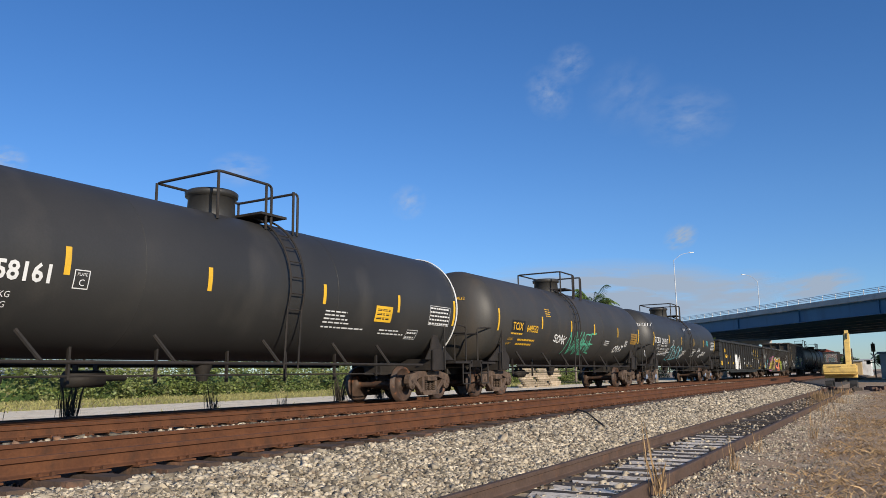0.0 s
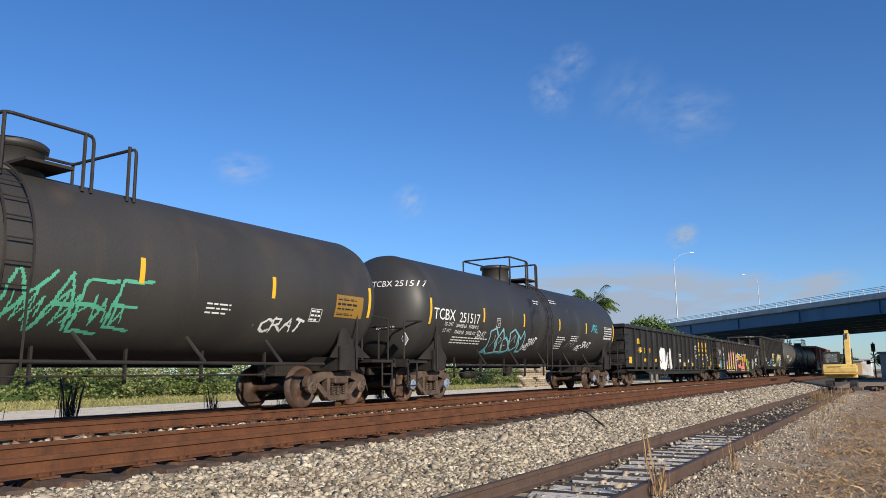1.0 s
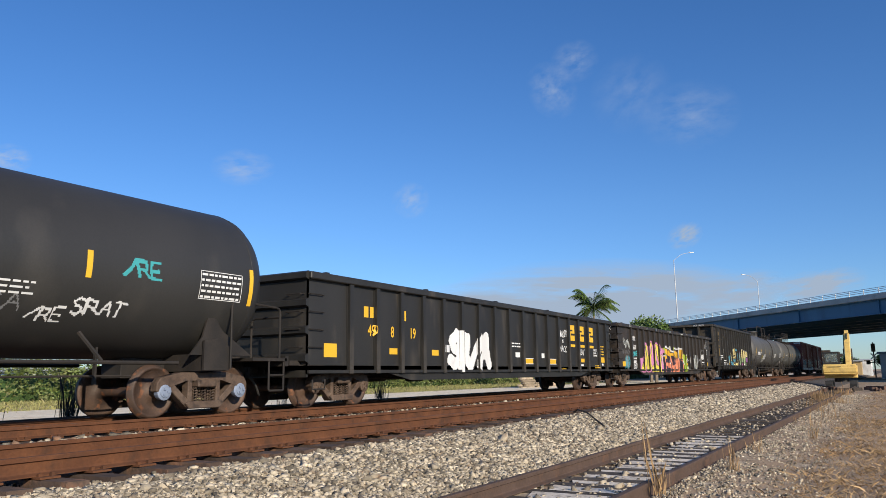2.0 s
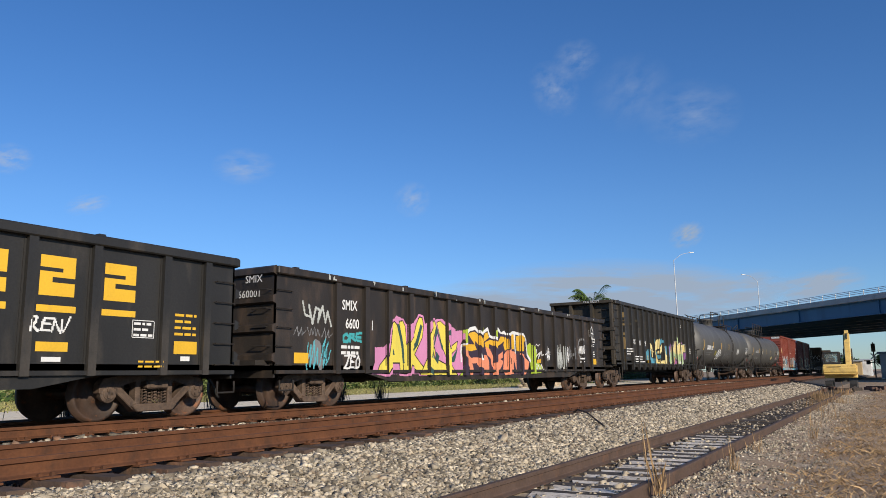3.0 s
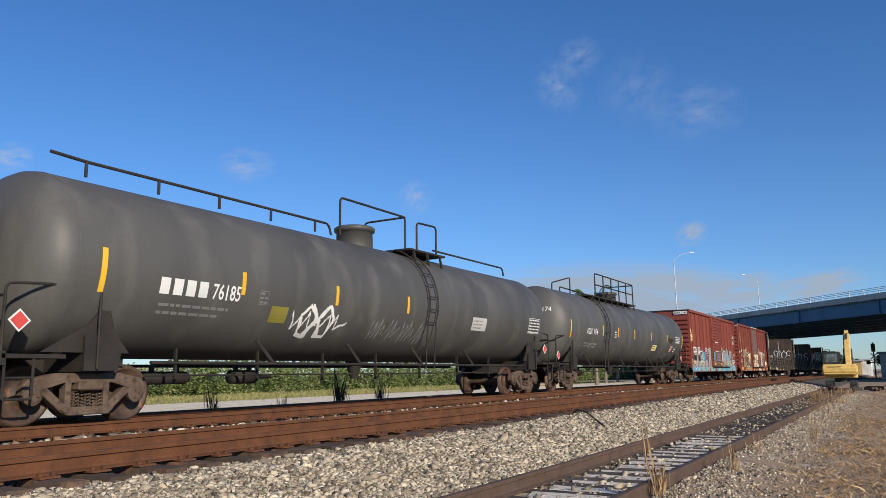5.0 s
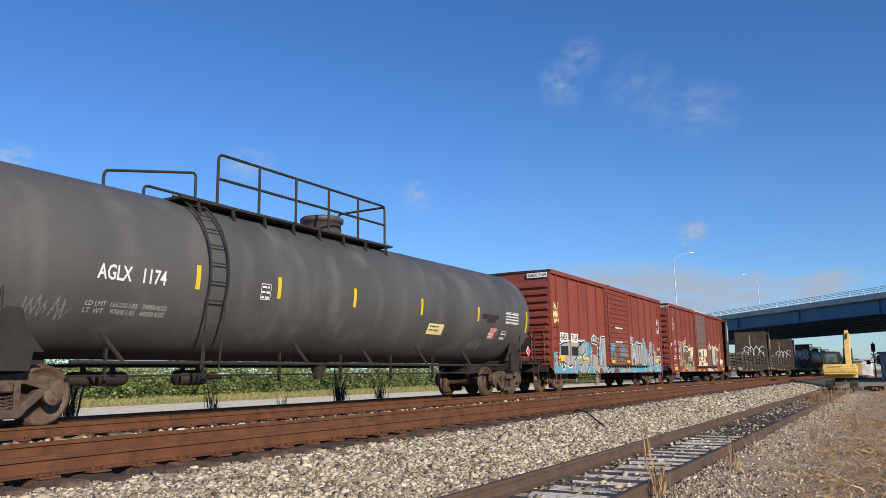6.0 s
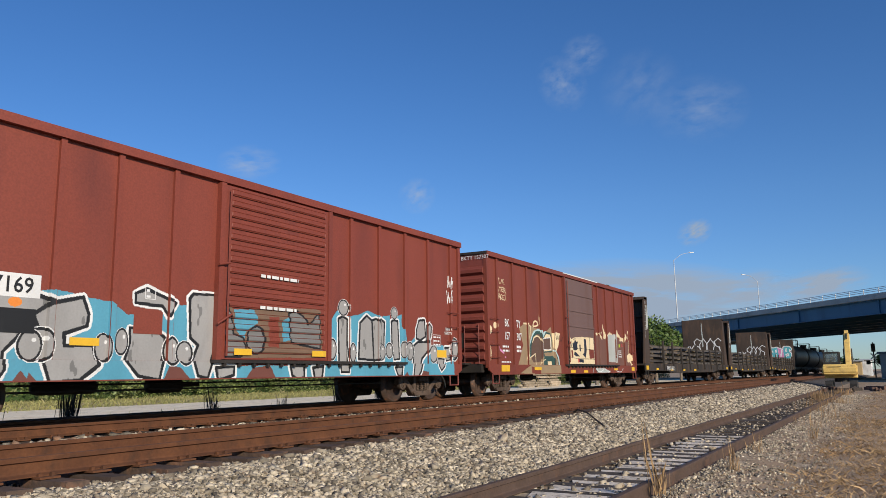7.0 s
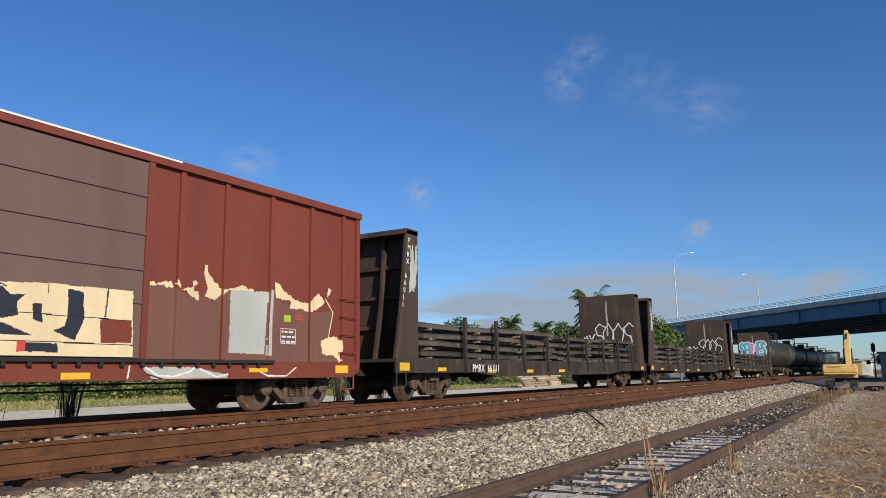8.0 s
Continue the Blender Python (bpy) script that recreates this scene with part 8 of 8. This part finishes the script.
patch(k2, "reflector", flat_side(1.52), [(1.55, 2.15, 0.76, 0.96), (4.1, 4.7, 0.8, 0.9), (7.5, 8.0, 0.69, 0.8), (8.9, 9.38, 0.69, 0.79), (12.7, 13.2, 0.78, 0.86), (15.3, 15.75, 0.75, 0.92)], P_YELLOW, 0.009)
small_print(k2, 1.7, 1.04, 0.9, 1, sf, P_WHITE, 0.1, 0.04, 8)
wt_ = bmesh.new()
bx(wt_, 7.0, 10.9, -1.572, -1.555, 4.455, 4.488)
part("white_roof_edge", wt_, P_WHITE, k2)
end_words(k2, "BKTY 157307", -0.62, 4.25, 0.12, 0.69)
end_words(k2, "LT WT", 0.55, 2.6, 0.06, 0.6)


# ---- bulkhead flat cars ----
def flatcar(s0, label, seed):
    L = 22.9
    car = new_car("bulkhead_flatcar", s0, label, "flat car", "bulkhead flat cars")
    running_gear(car, L, 2.8, 20.1)
    hw = 1.46
    part("deck", boxed(0.4, L - 0.4, -hw, hw, 1.02, 1.1), FLAT, car)
    for sd in (-1, 1):
        s = bmesh.new()
        prism(s, [(0.4, 0.74), (4.5, 0.74), (6.0, 0.62), (L - 6, 0.62), (L - 4.5, 0.74), (L - 0.4, 0.74), (L - 0.4, 1.12), (0.4, 1.12)], sd * hw, sd * (hw + 0.05))
        part("side_sill", s, FLAT, car)
        pk = boxed(-0.08, 0.08, min(sd * (hw + 0.05), sd * (hw + 0.13)), max(sd * (hw + 0.05), sd * (hw + 0.13)), 0.8, 1.1)
        pke = mesh_of(pk, FLAT)
        stk = mesh_of(boxed(-0.055, 0.055, min(sd * (hw + 0.0), sd * (hw + 0.1)), max(sd * (hw + 0.0), sd * (hw + 0.1)), 1.0, 2.32, 0.008), FLAT)
        stk2 = mesh_of(boxed(-0.055, 0.055, min(sd * (hw + 0.0), sd * (hw + 0.1)), max(sd * (hw + 0.0), sd * (hw + 0.1)), 1.0, 2.02, 0.008), FLAT)
        for k in range(9):
            x = 3.95 + k * 2.02
            piece("stake_pocket", pke, car, pose(x, 0, 0))
            piece("stake", stk if k < 2 or k % 3 == 1 else stk2, car, pose(x, 0, 0))
    for x, d in ((0.45, 1), (L - 0.45, -1)):
        b = bmesh.new()
        inner = x + d * 1.1
        bx(b, min(inner - d * 0.05, inner), max(inner - d * 0.05, inner), -1.42, 1.42, 1.1, 4.48)
        prism(b, [(inner - d * 0.02, 4.5), (inner - d * 0.55, 4.5), (inner - d * 0.6, 4.36), (inner - d * 0.02, 4.36)], -1.46, 1.46)
        wall = part("bulkhead", b, BULK, car, "rusty brown steel bulkhead")
        for y in (-1.46, -0.5, 0.5, 1.38):
            w = bmesh.new()
            k = 0.0 if abs(y) > 1 else 0.45
            prism(w, [(x + d * k, 1.1), (inner - d * 0.04, 1.1), (inner - d * 0.04, 4.46), (inner - d * (0.55 - k * 0.8), 4.46), (x + d * (0.3 + k), 2.6)], y, y + 0.08)
            part("brace", w, BULK, wall)
        for z in (1.9, 2.7, 3.5):
            part("stringer", boxed(min(inner - d * 0.2, inner - d * 0.04), max(inner - d * 0.2, inner - d * 0.04), -1.4, 1.4, z, z + 0.1), BULK, wall)
        q = tubes([[(x - d * 0.02, -1.5, 0.8), (x - d * 0.02, -1.5, 0.42), (x + d * 0.4, -1.5, 0.42), (x + d * 0.4, -1.5, 0.8)]], 0.022, 6)
        part("step", q, UNDER, car)
    rods(car, L, 2.8, 20.1)
    brake_gear(car, 6.0, 0.4)
    sfl = flat_side(hw + 0.05)
    patch(car, "reflector", sfl, [(0.55, 1.0, 0.8, 1.0), (2.4, 2.85, 0.78, 0.88), (5.3, 5.85, 0.72, 0.82), (8.2, 8.7, 0.72, 0.82), (11.0, 11.6, 0.72, 0.82), (21.6, 22.0, 0.8, 0.95)], P_YELLOW, 0.006)
    sy = lambda u, v, off: (-(1.47 + off) + 0 * np.asarray(u), v)
    spray(car, sy, 0.9, 1.6, 2.4, 4.3, [(both(word("wl", 1.08, 2.8, 0.3, 1.2, 0.07, 0, seed=seed), zone(0.95, 1.55, 2.5, 4.2)), P_PATCH)], 0.022, label="white scrawl on the bulkhead side")
    for k, ch in enumerate("PMRX 66011"):
        if ch != " ":
            lettering(car, ch, 1.03 - 0.035 * k, 4.12 - k * 0.19, 0.13, sy, P_WHITE, heavy=0.003)
    # scrawl on the inner face of the rear bulkhead
    xb = L - 0.45 - 1.1 - 0.01
    tmp = spray(car, lambda u, v, off: (0 * np.asarray(u), v), -1.35, 1.35, 1.9, 4.3, [(both(word("SOOS", -0.7, 1.95, 1.9, 1.15, 0.055, 0.12, -0.15, seed=seed + 2), zone(-1.3, 1.3, 1.9, 4)), P_WHITE), (word("wX", -1.25, 2.05, 0.6, 0.5, 0.06, 0, seed=seed + 3), P_WHITE), (zone(-0.04, 0.02, 2.5, 4.25, 2, 0.03), P_PATCH)] + ([(word("SERIES", -1.2, 2.15, 2.3, 1.3, 0.42, 0.1, 0.1, seed=4), P_WHITE), (word("SERIES", -1.2, 2.15, 2.3, 1.3, 0.24, 0.1, 0.1, seed=4), P_TEALLINE), (both(word("SERIES", -1.2, 2.15, 2.3, 1.3, 0.24, 0.1, 0.1, seed=4), zone(-0.3, 0.35, 2.0, 3.6)), P_PINK)] if seed == 7 else []), 0.024, label="white outline graffiti on the bulkhead")
    co = np.empty(len(tmp.data.vertices) * 3)
    tmp.data.vertices.foreach_get("co", co)
    co = co.reshape(-1, 3)
    tmp.data.vertices.foreach_set("co", np.stack([np.full(len(co), xb), -co[:, 0], co[:, 2]], 1).ravel())
    tmp.data.update()
    # the load, stacked in tiers on wood strips
    load = thing("rail_load", pose(s0, FAR_C, 0), "tiers of dark used steel rails stacked on wooden strips", "rail load", "loads on the flat cars")
    CARS.append((load, s0, FAR_C, 0.0))
    rng = random.Random(seed)
    shapes = []
    for k in range(4):
        m = bmesh.new()
        n = 8
        prev = None
        wob = rng.uniform(0, 6)
        for i in range(n + 1):
            x = i / n * 9.4
            dy, dz = 0.03 * math.sin(x * 0.7 + wob), 0.035 * math.sin(x * 0.66 + wob * 2)
            ring = [m.verts.new((x, y + dy, z + dz)) for y, z in ((-0.07, 0), (0.07, 0), (0.02, 0.03), (0.02, 0.1), (0.04, 0.14), (-0.04, 0.14), (-0.02, 0.1), (-0.02, 0.03))]
            if prev:
                for j in range(8):
                    m.faces.new((prev[j], prev[(j + 1) % 8], ring[(j + 1) % 8], ring[j]))
            else:
                m.faces.new(ring)
            prev = ring
        m.faces.new(prev)
        shapes.append(mesh_of(m, LOADBAR))
    strip = mesh_of(boxed(-0.05, 0.05, -1.4, 1.4, 0, 0.06), DUNNAGE)
    for tier in range(4):
        z = 1.1 + tier * 0.26
        for half in range(2):
            x0 = 1.75 + half * 9.75
            for x in (x0 + 0.5, x0 + 3.3, x0 + 6.2, x0 + 8.8):
                piece("wood_strip", strip, load, pose(x, 0, z))
            for y in np.arange(-1.3, 1.35, 0.26):
                if abs(y) < 0.8 and tier < 3:
                    continue
                piece("steel_rail", shapes[rng.randrange(4)], load, pose(x0 + rng.uniform(-0.12, 0.2), y + rng.uniform(-0.03, 0.03), z + 0.07 + rng.uniform(-0.02, 0.02), 0, rng.uniform(-0.2, 0.2), 0))
    return car, sfl


for k in range(3):
    fc, sfl = flatcar(103.3 + 22.9 * k, "brown-black bulkhead flat car loaded with used rails", 5 + k)
    if k == 0:
        lettering(fc, "PMRX", 4.2, 0.76, 0.21, sfl, P_WHITE, 0.09, 0.95, heavy=0.004)
        lettering(fc, "66 011", 5.15, 0.76, 0.21, sfl, P_WHITE, 0.09, 0.95, heavy=0.004)


# ---- thin clouds, very far off ----
def cloud_material(name, seed, strength, glow=((0.62, 0.72, 0.88), 0.72)):
    m = bpy.data.materials.new(name)
    m.use_nodes = True
    n, l = m.node_tree.nodes, m.node_tree.links
    out = n["Material Output"]
    n.remove(n["Principled BSDF"])
    df, tr, em, ad, mx = n.new("ShaderNodeBsdfDiffuse"), n.new("ShaderNodeBsdfTransparent"), n.new("ShaderNodeEmission"), n.new("ShaderNodeAddShader"), n.new("ShaderNodeMixShader")
    df.inputs[0].default_value = (0.0, 0.0, 0.0, 1)
    em.inputs[0].default_value, em.inputs[1].default_value = (*glow[0], 1), glow[1]
    co, gr, nz, mp = n.new("ShaderNodeTexCoord"), n.new("ShaderNodeTexGradient"), n.new("ShaderNodeTexNoise"), n.new("ShaderNodeMapping")
    gr.gradient_type = "SPHERICAL"
    mp.inputs["Location"].default_value, mp.inputs["Scale"].default_value = (-1, -1, 0), (2, 2, 0)
    l.new(co.outputs["Generated"], mp.inputs[0])
    l.new(mp.outputs[0], gr.inputs[0])
    m2 = n.new("ShaderNodeMapping")
    m2.inputs["Location"].default_value, m2.inputs["Scale"].default_value = (seed, seed * 2, 0), (1.6, 2.6, 1)
    l.new(co.outputs["Generated"], m2.inputs[0])
    nz.inputs["Scale"].default_value, nz.inputs["Detail"].default_value, nz.inputs["Roughness"].default_value = 1.8, 8, 0.6
    l.new(m2.outputs[0], nz.inputs["Vector"])
    r = n.new("ShaderNodeMapRange")
    r.inputs["From Min"].default_value, r.inputs["From Max"].default_value, r.inputs["To Max"].default_value = 0.36, 0.68, 1.6
    l.new(nz.outputs[0], r.inputs[0])
    mu = n.new("ShaderNodeMath")
    mu.operation = "MULTIPLY"
    l.new(r.outputs[0], mu.inputs[0])
    l.new(gr.outputs[0], mu.inputs[1])
    m3 = n.new("ShaderNodeMath")
    m3.operation, m3.use_clamp = "MULTIPLY", True
    m3.inputs[1].default_value = strength
    l.new(mu.outputs[0], m3.inputs[0])
    l.new(m3.outputs[0], mx.inputs[0])
    l.new(tr.outputs[0], mx.inputs[1])
    l.new(em.outputs[0], mx.inputs[2])
    l.new(mx.outputs[0], out.inputs[0])
    return m


RIGHT = Vector((math.sin(YAW), -math.cos(YAW), 0))
AHEAD = (Vector(AIM) - Vector(EYE)).normalized()
UPW = RIGHT.cross(AHEAD)
FOCAL, FAR = 1326.0, 2600.0
CLOUDS = []


def cloud(px_, py_, w, h, seed, strength, label, turn=0.0, drift=(28, -18), glow=((0.62, 0.72, 0.88), 0.72)):
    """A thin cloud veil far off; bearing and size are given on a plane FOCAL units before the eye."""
    a = radians(ROLL)
    r, u = RIGHT * math.cos(a) + UPW * math.sin(a), UPW * math.cos(a) - RIGHT * math.sin(a)

    depth = FAR + 60 * len(CLOUDS)

    def place(x, y):
        return Vector(EYE) + (AHEAD + r * ((x - 784) / FOCAL) + u * ((441 - y) / FOCAL)) * depth
    bm = bmesh.new()
    s = depth / FOCAL / 2
    bm.faces.new([bm.verts.new(v) for v in ((-w * s, -h * s, 0), (w * s, -h * s, 0), (w * s, h * s, 0), (-w * s, h * s, 0))])
    ob = tagged(part("cloud", bm, cloud_material("cloud_veil", seed, strength, glow), None), label, "cloud", "clouds", "structure")
    rot = Matrix((r, u, -AHEAD)).transposed().to_4x4() @ Matrix.Rotation(radians(turn), 4, "Z")
    rows = []
    for t in (0.0, 8.0):
        m = rot.copy()
        m.translation = place(px_ + drift[0] * t / 8, py_ + drift[1] * t / 8)
        rows.append((t, m))
    CLOUDS.append((ob, rows))
    ob.visible_shadow = False


cloud(970, 165, 90, 110, 1.3, 0.3, "small white wispy cloud", 30)
cloud(1010, 112, 90, 80, 2.1, 0.25, "faint white wispy cloud", 20)
cloud(1215, 208, 190, 130, 3.7, 0.22, "thin white wispy cloud", 10)
cloud(1110, 170, 160, 140, 8.2, 0.14, "faint thin cloud veil", 40)
cloud(722, 358, 70, 70, 4.4, 0.35, "small faint white cloud", 35, (18, -13))
cloud(1205, 420, 70, 50, 5.9, 1.0, "small greyish cloud over the bridge", 25, (28, -10), ((0.45, 0.56, 0.72), 0.78))
cloud(425, 300, 120, 70, 6.3, 0.35, "very faint cloud veil", 0, (18, -13))
cloud(10, 285, 90, 60, 7.7, 0.6, "faint small white cloud", 0, (18, -10))
cloud(150, 365, 90, 40, 9.1, 0.45, "faint thin white cloud", 10, (12, -6))
cloud(1080, 530, 620, 150, 10.4, 2.0, "low bank of grey-white cloud above the trees", 0, (10, 0), ((0.45, 0.56, 0.72), 0.78))
cloud(900, 560, 520, 130, 11.8, 2.0, "low bank of grey-white cloud above the trees", 0, (10, 0), ((0.45, 0.56, 0.72), 0.78))
cloud(1290, 520, 260, 90, 12.6, 1.4, "low bank of grey-white cloud", 5, (10, -2), ((0.45, 0.56, 0.72), 0.78))
cloud(1440, 510, 200, 70, 13.9, 1.6, "low bank of grey-white cloud", 12, (10, -4), ((0.45, 0.56, 0.72), 0.78))


# ---- movement ----
def motions():
    for ob, s0, y, z in CARS:
        walk(ob, [(t, pose(s0 - (22.104 * (t - 4) - 0.01666 * (t - 4) ** 2), y, z)) for t in (0, 1, 2, 3, 4, 5, 6, 7, 8)])
    for ob, rows_ in CLOUDS:
        walk(ob, rows_)


motions()
